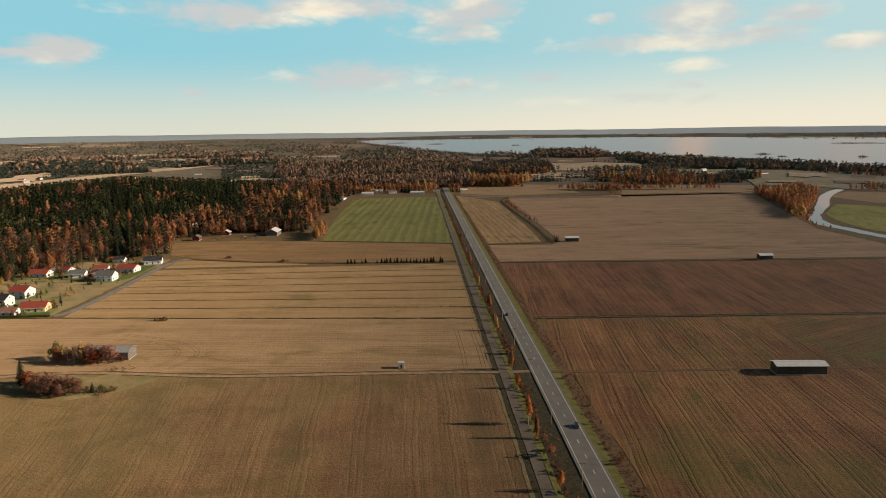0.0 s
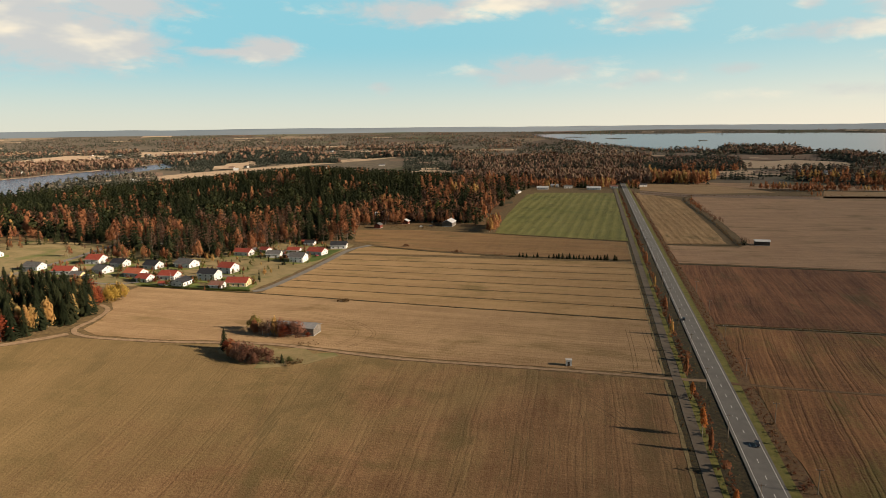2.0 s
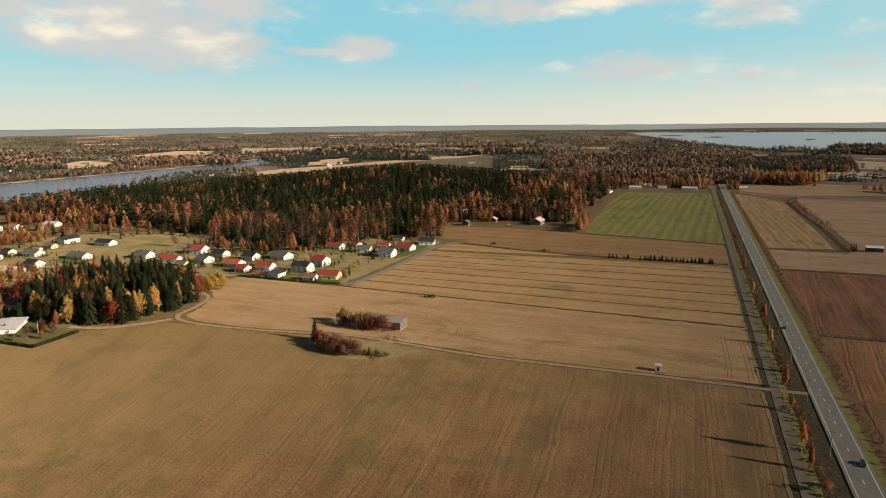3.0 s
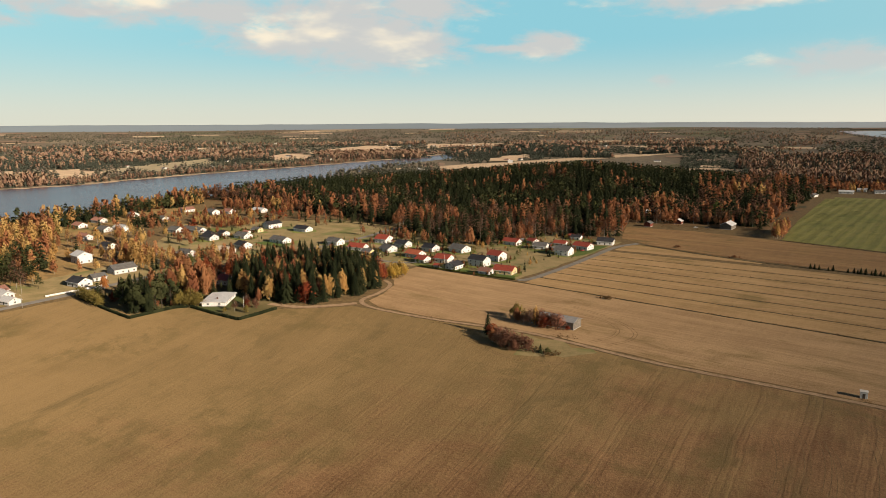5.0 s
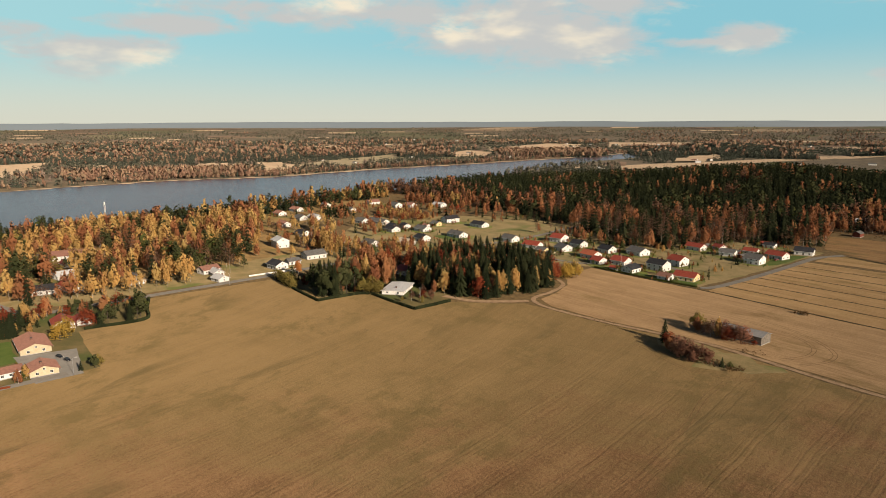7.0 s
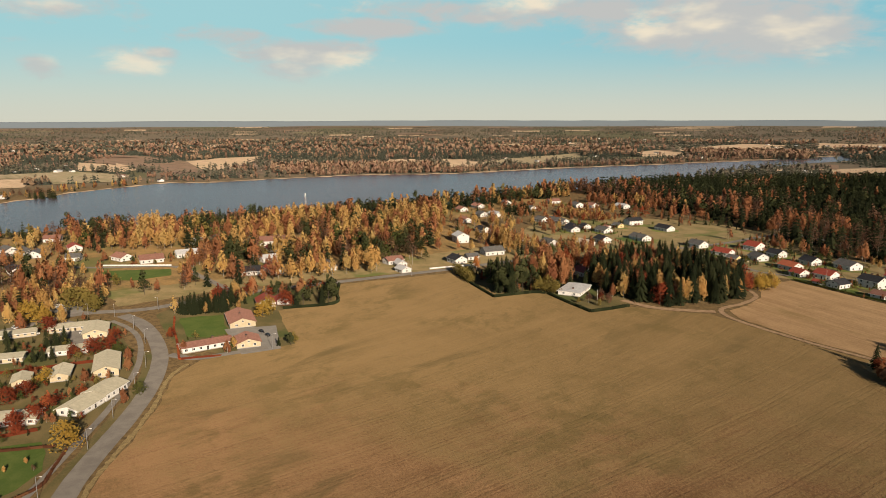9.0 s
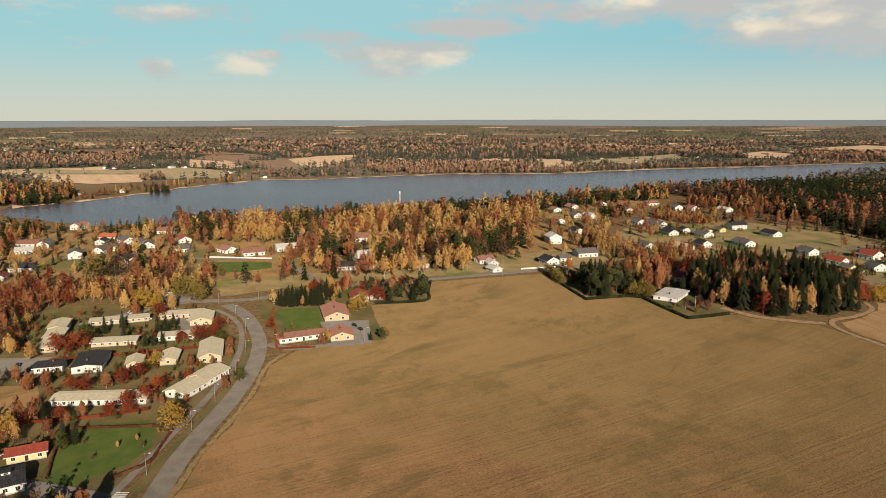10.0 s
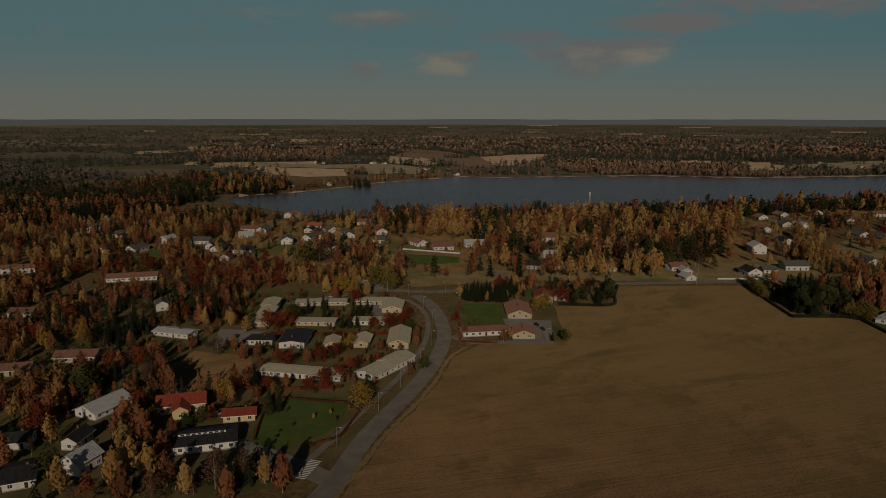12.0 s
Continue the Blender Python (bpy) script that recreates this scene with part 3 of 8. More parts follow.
# ---- the ground: one sheet to the horizon ----
def ground_sheet():
    radii = [0, 60, 140, 260, 400, 560, 720] + list(range(800, 1500, 50)) + list(range(1500, 2400, 45)) + list(range(2400, 4951, 115))
    n = 240
    bm = bmesh.new()
    rings = []
    for i, r in enumerate(radii):
        ring = []
        for j in range(n if r else 1):
            a = 2 * math.pi * j / n
            x, y = r * math.cos(a), r * math.sin(a)
            roll = noise.noise(Vector((x, y, 0)) * 0.0012) * 5 * min(1, max(0, (r - 4050) / 500))
            ring.append(bm.verts.new((x, y, float(height(x, y)) + roll)))
        rings.append(ring)
    for j in range(n):
        bm.faces.new((rings[0][0], rings[1][j], rings[1][(j + 1) % n]))
    for a, b in zip(rings[1:], rings[2:]):
        for j in range(n):
            bm.faces.new((a[j], b[j], b[(j + 1) % n], a[(j + 1) % n]))
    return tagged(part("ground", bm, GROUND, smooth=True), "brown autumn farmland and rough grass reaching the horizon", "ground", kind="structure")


ground_sheet()


def patch(name, a0, a1, r0, r1, material, label, z=0.5, seed=0, wob=0.06):
    """A far field that lies on the rising land; a0 to a1: headings left of north."""
    bm = bmesh.new()
    na, nr = max(3, int((a1 - a0) / 0.5)), max(2, int((r1 - r0) / 60))
    g = []
    for i in range(na + 1):
        row = []
        for j in range(nr + 1):
            u, v = i / na, j / nr
            e = noise.noise(Vector((u * 5, seed * 3.1, v * 0.8))) * wob * 2
            r = r0 + (r1 - r0) * (v + e * (0.4 + abs(2 * v - 1)))
            a = radians(a0 + (a1 - a0) * (u + noise.noise(Vector((v * 3, seed * 1.7, 9))) * wob))
            x, y = -r * math.sin(a), r * math.cos(a)
            row.append(bm.verts.new((x, y, float(height(x, y)) + z)))
        g.append(row)
    for i in range(na):
        for j in range(nr):
            bm.faces.new((g[i][j], g[i][j + 1], g[i + 1][j + 1], g[i + 1][j]))
    bmesh.ops.recalc_face_normals(bm, faces=bm.faces[:])
    for f in bm.faces:
        f.normal_update()
        if f.normal.z < 0:
            f.normal_flip()
    OPEN.append((a0, a1, r0, r1))
    return tagged(part(name, bm, material), label, "field", kind="structure")


def shore_sheet(name, near, far, z, material, label, rag):
    """Water between two shores, each given as rows of (heading, distance)."""
    bm, g = bmesh.new(), []
    lo, hi = near[0][0], near[-1][0]
    n = int((hi - lo) / 0.25)
    for i in range(n + 1):
        a = lo + (hi - lo) * i / n
        rn, rf = np.interp(a, *zip(*near)), np.interp(a, *zip(*far))
        rn += noise.noise(Vector((a * 0.9, 3, 0))) * rag
        rf += noise.noise(Vector((a * 0.9, 7, 0))) * rag
        row = []
        for j in range(9):
            r = rn + max(rf - rn, 1) * j / 8
            x, y = -r * math.sin(radians(a)), r * math.cos(radians(a))
            row.append(bm.verts.new((x, y, float(height(x, y)) + z)))
        g.append(row)
    for a, b in zip(g, g[1:]):
        for j in range(8):
            bm.faces.new((a[j], a[j + 1], b[j + 1], b[j]))
    for f in bm.faces:
        f.normal_update()
        if f.normal.z < 0:
            f.normal_flip()
    return tagged(part(name, bm, material, smooth=True), label, "water", kind="structure")


OPEN = []  # far clearings
W_NEAR = [(34.5, 2140), (39.1, 1900), (46.6, 1440), (54.5, 1180), (63.2, 990), (72.4, 860), (81.7, 825), (92.5, 830), (100.8, 850), (104.5, 960), (107, 1030)]
W_FAR = [(34.5, 2200), (35.5, 2290), (41, 2039), (48.3, 1818), (57.1, 1640), (64.4, 1490), (72.4, 1471), (84.3, 1363), (87, 1390), (93.4, 1270), (97.1, 1174), (100.7, 1115), (105.1, 1085), (107, 1040)]
N_NEAR = [(-42, 1900), (-32.4, 1930), (-28.4, 2010), (-22.7, 2300), (-17.8, 2540), (-13.9, 2600), (-12, 2700), (-10, 2940), (-8.2, 2600), (-3.2, 2690), (1.9, 3020), (6, 3700), (7, 3950)]
N_FAR = [(-42, 3800), (-32.3, 3760), (-27.9, 3800), (-14.4, 3990), (-3.2, 3960), (6.2, 3985), (7, 3960)]
shore_sheet("water_west", W_NEAR, W_FAR, 0.35, WATER, "calm blue lake with a wooded far shore", 25)
shore_sheet("water_north", N_NEAR, N_FAR, 0.5, STILL, "wide pale lake under the horizon", 30)
shore_sheet("reed_belt", [(a, r - 4) for a, r in W_FAR if 35 < a < 106], [(a, r + 6) for a, r in W_FAR if 35 < a < 106], 0.6, HAZED_STRAW, "strip of pale dry reeds along the lake shore", 25)



def hazed_hills():
    """Hill colour with distance haze put in: bluer westwards, paler towards the sun."""
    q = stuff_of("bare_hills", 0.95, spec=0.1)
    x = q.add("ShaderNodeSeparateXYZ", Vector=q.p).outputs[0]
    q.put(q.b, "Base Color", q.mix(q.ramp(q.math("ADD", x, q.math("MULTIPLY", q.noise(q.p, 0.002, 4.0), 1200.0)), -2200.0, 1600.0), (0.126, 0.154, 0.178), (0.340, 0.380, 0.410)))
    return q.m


def far_hills():
    """Low hills, blue with painted haze, that close the horizon all round."""
    bm, prev = bmesh.new(), None
    n = 360
    for j in range(n + 1):
        a = 2 * math.pi * (j % n) / n
        x, y = math.cos(a), math.sin(a)
        top = 98.5 + 4 * noise.noise(Vector((x * 6, y * 6, 2))) + 2.5 * noise.noise(Vector((x * 30, y * 30, 4))) + (3.0 if x < -0.2 else 0.0) * min(1.0, -x * 1.6)
        row = [bm.verts.new((x * r, y * r, z)) for r, z in ((4230, 62), (4520, 81), (4800, top - 5), (4860, top), (4930, 60))]
        if prev:
            for i in range(4):
                bm.faces.new((prev[i], prev[i + 1], row[i + 1], row[i]))
        prev = row
    bmesh.ops.recalc_face_normals(bm, faces=bm.faces[:])
    tagged(part("backdrop_hills", bm, hazed_hills(), smooth=True), "wooded hills on the horizon in painted blue haze", "hills", kind="structure")


far_hills()

# ---- fields ----
def hw(y, off):
    """A point at that offset to the east of the highway's centre line."""
    return (59.2 - 0.0389 * y + off, y)


field("field_south", [hw(-90, -23.5), hw(100, -23.5), hw(319.5, -23.5), (-24, 320), (-106, 319), (-152, 324), (-180, 327), (-206, 324), (-246, 318), (-290, 317), (-303, 314), (-315, 302), (-327, 291), (-337, 283), (-336, 254), (-386, 254), (-392, 246),
      (-394, 221), (-473, 222), (-473, 132), (-420, 115), (-423, 80), (-389, 76), (-352, 74), (-350, 60), (-349, 42), (-346, 26), (-328, 13), (-293, 4), (-265, -6), (-242, -15), (-222, -21), (-178, -34), (-120, -52), (-60, -90)], 0.10, STUBBLE_S, "wide tan stubble field with patches of green regrowth")
field("field_tan", [hw(419, -24), (-100, 425), (-250, 433.5), (-345, 435), (-345, 402), (-319, 376), (-309, 352), (-305, 332), (-288, 323.5), (-246, 324), (-206, 330), (-180, 333), (-152, 330), (-106, 325), (-24, 326), hw(326, -24)], 0.12, STUBBLE_TAN,
      "pale tan stubble field beside the farm track")
for i in range(7):
    y0, y1 = 424 + 25.2 * i - (2.0 if i == 0 else 0.0), 424 + 25.2 * (i + 1) - 1.1
    xl = -246 + 2 * (i % 2)
    tilt = 12 - 3.5 * i
    field("field_strip", [hw(y0, -24), (xl, y0 + tilt), (xl, y1 + tilt - 3.5), hw(y1, -24)], 0.14, STUBBLE_STRIP, "long strip of yellow stubble between shallow furrows", 0.4)
field("field_strip", [(-120, 603), (-120, 608), (-180, 618), (-234, 633), (-243, 622), (-243, 596)], 0.14, STUBBLE_STRIP, "end of a yellow stubble strip", 0.4)
field("field_brown", [hw(614, -24), (-60, 612), (-120, 616), (-180, 626), (-230, 641), (-262, 660), (-288, 736), (-217, 746), (-135, 732), hw(702, -24)], 0.12, STUBBLE_DARK, "brown harvested field below the barns")
field("field_green", [hw(712, -22), (-130, 738), (-142, 900), (-152, 1195), hw(1212, -22)], 0.12, WINTER_CROP, "green winter crop with pale drill rows")
field("field_east", [hw(-90, 14), (700, -90), (720, 410), hw(415, 14)], 0.10, PLOUGH_E, "dark tilled field with long furrows and green shoots")
field("field_shoots", [(196, 404), (240, 409), (560, 408), (560, 320), (300, 300), (240, 322), (214, 330), (199, 345), (193, 372)], 0.115, SHOOTS, "green shoots on dark tilled soil", 2.5)
field("field_red", [hw(421, 14), (720, 422), (720, 586), hw(598, 14)], 0.12, PLOUGH_RED, "dark red-brown ploughed field")
field("field_wide", [hw(606, 14), (428, 602), (430, 680), (420, 770), (440, 850), (538, 1210), (308, 1194), (113, 1172), (104, 1105), (118, 850), (122, 712), (110, 692), hw(693, 14)], 0.12, STUBBLE_E, "broad grey-brown stubble field by the river")
field("field_rows", [hw(703, 14), (102, 712), (100, 850), (90, 1108), hw(1236, 12)], 0.12, STRAW_ROWS, "narrow field with long pale straw rows")
field("field_far_east", [(34, 1412), (157, 1405), (230, 1301), (251, 1251), (115, 1207), (33, 1263)], 0.12, STUBBLE_TAN, "pale stubble strip beyond the ditch")
field("field_dark_strip", [(33, 1252), (115, 1202), (212, 1203), (299, 1180), (291, 1147), (110, 1158), (32, 1189)], 0.13, FAR_TILLED, "dark tilled strip before the groves")
field("field_strip_east", [(331, 1285), (550, 1285), (555, 1236), (500, 1190), (300, 1165)], 0.12, STUBBLE_TAN, "narrow pale strip along the groves")
field("field_across_river", [(572, 1009), (503, 908), (485, 863), (476, 816), (471, 769), (484, 722), (618, 882), (619, 966), (600, 998)], 0.14, MEADOW_E, "bright yellow-green meadow across the river")
field("field_last", [hw(1345, 12), (430, 1300), (720, 1260), (900, 1100), (1000, 1100), (880, 1180), (700, 1330), hw(1480, 12)], 0.10, STUBBLE_E, "pale stubble land before the far groves")
field("field_flood", [(640, 1020), (780, 1010), (1000, 900), (1100, 1000), (900, 1080), (700, 1200), (620, 1130)], 0.10, STUBBLE_TAN, "pale stubble field past the river bend")
# a long pale field winds through the valley behind the hill wood: heading, near and far edge
VALLEY = [(17.5, 2290, 2350), (19.5, 2230, 2330), (22, 2140, 2240), (25, 2030, 2130), (28, 1900, 2030), (31, 1790, 1930), (34, 1700, 1860), (36.5, 1650, 1800)]


def valley_field():
    bm, prev = bmesh.new(), None
    for j in range(77):
        a = 17.5 + 0.25 * j
        r0, r1 = (np.interp(a, [v[0] for v in VALLEY], [v[i] for v in VALLEY]) + 14 * noise.noise(Vector((a * 0.8, i * 5.0, 3))) for i in (1, 2))
        row = []
        for u in range(5):
            r = r0 + (r1 - r0) * u / 4
            x, y = -r * math.sin(radians(a)), r * math.cos(radians(a))
            row.append(bm.verts.new((x, y, float(height(x, y)) + 0.6)))
        if prev:
            for u in range(4):
                bm.faces.new((prev[u], row[u], row[u + 1], prev[u + 1]))
        prev = row
    bmesh.ops.recalc_face_normals(bm, faces=bm.faces[:])
    tagged(part("field_valley", bm, HAZED_STRAW), "pale stubble field winding through a wooded valley", "field", kind="structure")


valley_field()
patch("field_gap", 13.0, 18.5, 1640, 1760, HAZED_STRAW, "pale field in a gap of the woods", seed=6)
patch("field_town", 31.0, 37.5, 2620, 2900, HAZED_STRAW, "pale field by a far village", seed=7)
def far_field(name, corners, material, label):
    """A field on the rising land beyond the lake, its corners as (heading, distance)."""
    pts = [(-r * math.sin(radians(a)), r * math.cos(radians(a))) for a, r in corners]
    ring = []
    for (x0, y0), (x1, y1) in zip(pts, pts[1:] + pts[:1]):
        n = max(2, int(math.hypot(x1 - x0, y1 - y0) / 45))
        for j in range(n):
            w = 5 * noise.noise(Vector((x0 + j * 7.7, y0, 1)))
            ring.append((x0 + (x1 - x0) * j / n + w, y0 + (y1 - y0) * j / n - w))
    bm = bmesh.new()
    f = bm.faces.new([bm.verts.new((x, y, float(height(x, y)) + 1.0)) for x, y in ring])
    f.normal_update()
    if f.normal.z < 0:
        f.normal_flip()
    bmesh.ops.triangulate(bm, faces=[f], ngon_method="EAR_CLIP")
    MEADOWS.append(ring)
    tagged(part(name, bm, material), label, "field", kind="structure")


MEADOWS = []
far_field("field_bay", [(103.7, 1692), (96.0, 1584), (96.6, 1403), (99.8, 1400), (103.7, 1517)], HAZED_STRAW, "long pale stubble field behind the bay")
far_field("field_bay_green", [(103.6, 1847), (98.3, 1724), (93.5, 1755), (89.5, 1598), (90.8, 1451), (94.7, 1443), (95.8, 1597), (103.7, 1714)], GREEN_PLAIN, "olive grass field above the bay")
far_field("field_promontory", [(93.1, 2036), (91.1, 1948), (88.9, 1755), (89.9, 1681), (93.1, 1767)], HAZED_STRAW, "pale wedge of stubble over the lake")
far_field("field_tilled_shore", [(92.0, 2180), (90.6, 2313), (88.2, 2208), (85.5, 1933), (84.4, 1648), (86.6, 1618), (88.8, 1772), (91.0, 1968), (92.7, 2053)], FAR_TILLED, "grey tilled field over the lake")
far_field("field_shore_pale", [(85.7, 1977), (83.1, 2089), (79.6, 2137), (80.5, 1959), (81.8, 1698), (84.4, 1681)], HAZED_STRAW, "pale stubble field above the lake shore")
far_field("field_shore_low", [(65.3, 1921), (62.4, 1844), (61.7, 1788), (63.3, 1625), (64.9, 1623)], HAZED_STRAW, "pale field above the reeds")
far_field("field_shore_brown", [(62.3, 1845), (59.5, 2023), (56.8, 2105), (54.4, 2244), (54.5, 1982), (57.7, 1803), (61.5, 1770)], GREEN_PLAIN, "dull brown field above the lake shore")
far_field("field_shore_east", [(50.6, 2247), (48.8, 2397), (46.4, 2287), (47.2, 2087), (49.6, 2087)], HAZED_STRAW, "pale field among lakeside homes")
far_field("field_hall", [(45.7, 2576), (42.3, 2810), (39.4, 2750), (40.1, 2529), (43.7, 2424)], HAZED_STRAW, "pale field by a white hall")
far_field("field_lake", [(-8.4, 2161), (-12.2, 2200), (-15.7, 2122), (-16.5, 1943), (-12.7, 1861), (-8.4, 1867)], HAZED_STRAW, "pale straw field among far groves")
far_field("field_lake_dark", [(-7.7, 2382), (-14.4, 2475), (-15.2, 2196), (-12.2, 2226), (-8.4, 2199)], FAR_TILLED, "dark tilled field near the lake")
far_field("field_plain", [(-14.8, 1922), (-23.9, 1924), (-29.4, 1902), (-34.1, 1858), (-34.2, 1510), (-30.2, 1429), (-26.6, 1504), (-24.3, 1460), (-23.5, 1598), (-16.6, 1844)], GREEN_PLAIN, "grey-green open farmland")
far_field("field_plain_tan", [(-2.0, 1682), (-10.0, 1805), (-12.0, 1748), (-9.5, 1679), (-5.7, 1508), (-2.6, 1517)], HAZED_STRAW, "pale far stubble field")
patch("field_village_far", 99.0, 107.0, 1690, 1850, HAZED_STRAW, "pale field behind far houses", seed=14)
patch("field_horizon", 40.0, 47.0, 2350, 2480, HAZED_STRAW, "pale stripe of field near the horizon", seed=15)
patch("field_horizon", 55.0, 60.0, 2560, 2640, HAZED_STRAW, "pale stripe of field near the horizon", seed=16)
patch("field_horizon", 22.0, 27.0, 3000, 3120, HAZED_STRAW, "pale stripe of field near the horizon", seed=17)
patch("field_horizon", 8.0, 12.5, 2650, 2740, HAZED_STRAW, "pale stripe of field near the horizon", seed=18)
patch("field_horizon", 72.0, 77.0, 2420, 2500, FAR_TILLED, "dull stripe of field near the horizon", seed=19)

# smaller fields scattered over the far country
fr = random.Random(8)
for n in range(230):
    a, r = fr.uniform(-36, 112), 1530 + 2700 * fr.random() ** 1.3
    wet = any(lo[0][0] < a < lo[-1][0] and np.interp(a, *zip(*lo)) - 160 < r < np.interp(a, *zip(*hi)) + 60 for lo, hi in ((W_NEAR, W_FAR), (N_NEAR, N_FAR)))
    knoll = any(abs(a - q[0]) < 1.6 * q[2] + 1 and abs(r - q[1]) < 1.8 * q[3] for q in KNOLLS)
    if wet or knoll or (a > 52 and r < 1700) or (a > 96 and r < 1750):
        continue
    wide, deep = fr.uniform(0.7, 2.6), fr.uniform(40, 130)
    patch("field_small", a, a + wide, r, r + deep, fr.choice((HAZED_STRAW, HAZED_STRAW, FAR_TILLED)), "small field among the far woods", 0.7 + 0.01 * n, 60 + n, 0.12)

# wooded islets in the north lake
for n, (ia, ir, iw) in enumerate(((-24.6, 2600, 0.55), (-25.9, 2480, 0.3), (-26.9, 2330, 0.35), (-31, 2480, 0.3), (-30.5, 3300, 1.6), (-6, 3300, 0.3), (0.5, 3500, 0.8), (3.5, 3650, 0.8))):
    patch("islet", ia - iw, ia + iw, ir - 18, ir + 18, WOOD_FLOOR, "low wooded islet in the lake", 0.9, 40 + n, 0.2)
# river in the east fields
ribbon("water_river", [(832, 1354), (688, 1215), (603, 1097), (555, 1011), (496, 921), (465, 865), (448, 809), (451, 767), (456, 725), (465, 693), (479, 664)], 17, 0.2, STILL, "narrow river winding between the fields", 10, 1.5, 2, "water")

# ground of woods, yards and lawns
field("forest_floor", [(-150, 792), (-160, 1120), (-152, 1290), (-150, 1490), (-620, 1370), (-980, 1080), (-960, 640), (-700, 640), (-600, 606), (-515, 600), (-392, 556), (-356, 590), (-332, 690), (-300, 764)], 0.05, WOOD_FLOOR, "brown leaf-strewn forest floor", 3)
field("forest_floor_lake", [(-500, -10), (-500, 200), (-560, 300), (-640, 330), (-720, 380), (-800, 560), (-900, 560), (-810, 330), (-790, 120), (-795, -60), (-800, -260), (-560, -260), (-540, -100)], 0.05, LITTER, "golden brown leaf-strewn floor of the lakeside wood", 3)
field("yards", [(-352, 436), (-256, 440), (-253, 500), (-253, 640), (-330, 640), (-350, 585), (-392, 552), (-515, 596), (-600, 600), (-720, 470), (-590, 340), (-500, 300), (-480, 390), (-420, 410)], 0.07, YARD, "dry grass and bare soil among new houses", 1)
field("yards_south", [(-205, -48), (-232, -40), (-300, -16), (-345, -2), (-440, -12), (-470, -60), (-480, -130), (-460, -270), (-320, -260), (-180, -180)], 0.06, YARD_OLD, "autumn grass of gardens between houses", 1.5)
field("yards_lake", [(-474, -10), (-492, 60), (-488, 200), (-480, 300), (-540, 330), (-560, 300), (-530, 120), (-520, -20)], 0.08, YARD, "grass verge and gardens along the lake road", 1.5)
field("yards_corner", [(-343.5, 43), (-345.5, 60), (-352.5, 75), (-389, 77), (-424, 81), (-421, 116), (-474, 132), (-478, 100), (-470, 40), (-445, 10), (-380, 16)], 0.07, YARD_OLD, "garden grass at the field corner", 0.8)
field("yards_hedge", [(-394, 222), (-471, 223), (-472, 310), (-440, 330), (-360, 300), (-338, 282), (-337, 255), (-387, 255)], 0.07, YARD_OLD, "garden grass behind the field hedges", 0.8)
field("lawn_park", [(-281, -62), (-278.5, -36), (-268, -33.5), (-254, -33.5), (-243, -40), (-232, -56), (-234, -64), (-248, -66.5), (-261, -64.5)], 0.16, LAWN, "short green lawn edged by hedges", 0.3)
field("lawn_corner", [(-428, 22), (-429, 34), (-426, 47), (-405, 45), (-387, 47), (-384, 34), (-388, 24)], 0.16, LAWN, "short green lawn behind the long house", 0.9)
field("lawn_village", [(-560, -240), (-622, -248), (-596, -218), (-520, -225)], 0.16, LAWN, "green lawn between birches", 0.3)
field("lawn_bay", [(-595, -24), (-579, 27), (-556, 26), (-548, 0), (-562, -26)], 0.16, LAWN, "green lawn by the white fence", 0.3)
field("lawn_houses", [(-545, 452), (-512, 450), (-512, 432), (-550, 434)], 0.16, LAWN, "green lawn in front of a grey house", 0.3)
field("lawn_houses", [(-262, 545), (-256, 560), (-256, 615), (-275, 600)], 0.16, LAWN, "green lawn beside new houses", 0.3)
field("lawn_houses", [(-350, 438), (-258, 441), (-262, 450), (-345, 446)], 0.16, LAWN, "green lawn below the red-roofed houses", 0.3)
field("meadow_dry", [(-286, -102), (-300, -80), (-332, -88), (-340, -118), (-310, -125)], 0.16, STUBBLE_S, "dry brown meadow between gardens", 0.6)
field("meadow_open", [(-600, 480), (-500, 440), (-488, 500), (-500, 590), (-560, 580)], 0.12, YARD, "dry open meadow behind the new houses", 0.6)
field("car_park", [(-378, -116), (-372, -90), (-350, -94), (-346, -112)], 0.18, ASPHALT, "grey asphalt yard", 0.2)
field("car_park", [(-486, -56), (-462, -36), (-472, -22), (-496, -44)], 0.18, ASPHALT, "grey asphalt parking area", 0.2)
field("car_park", [(-442, -30), (-404, -20), (-396, -26), (-400, -34), (-440, -44), (-456, -40)], 0.15, ASPHALT_OLD, "grey asphalt yard between row houses", 0.3)
field("car_park", [(-395, 44), (-347, 46), (-348, 66), (-390, 72)], 0.18, ASPHALT, "grey asphalt forecourt of the brown-roofed houses", 0.2)

field("headland", [(-212, 321), (-200, 309), (-168, 296), (-146, 303), (-138, 319.5), (-152, 323), (-180, 326), (-206, 323.5)], 0.135, YARD, "rough grass round the barn shrubs", 3.5)
FIELDS.pop()

# ---- roads ----
ribbon("ditch_bed", [hw(-80, -9.4), hw(700, -9.4), hw(1480, -9.4)], 8.6, 0.06, DITCH, "weedy roadside ditch with its shade painted on", 12, 0.4, 0, "ditch")
ribbon("verge_west", [hw(-80, -14.8), hw(700, -14.8), hw(1480, -14.8)], 2.4, 0.10, VERGE, "yellow-green grass verge", 12, 0.25, 0, "verge")
ribbon("ditch_west", [hw(-80, -21.9), hw(700, -21.9), hw(1300, -21.9)], 2.8, 0.06, DITCH, "weedy ditch along the cycle track, shade painted on", 12, 0.4, 0, "ditch")
ribbon("verge_east", [hw(-80, 6.6), hw(700, 6.6), hw(1480, 6.6)], 3.6, 0.10, VERGE, "yellow-green grass verge", 12, 0.3, 0, "verge")
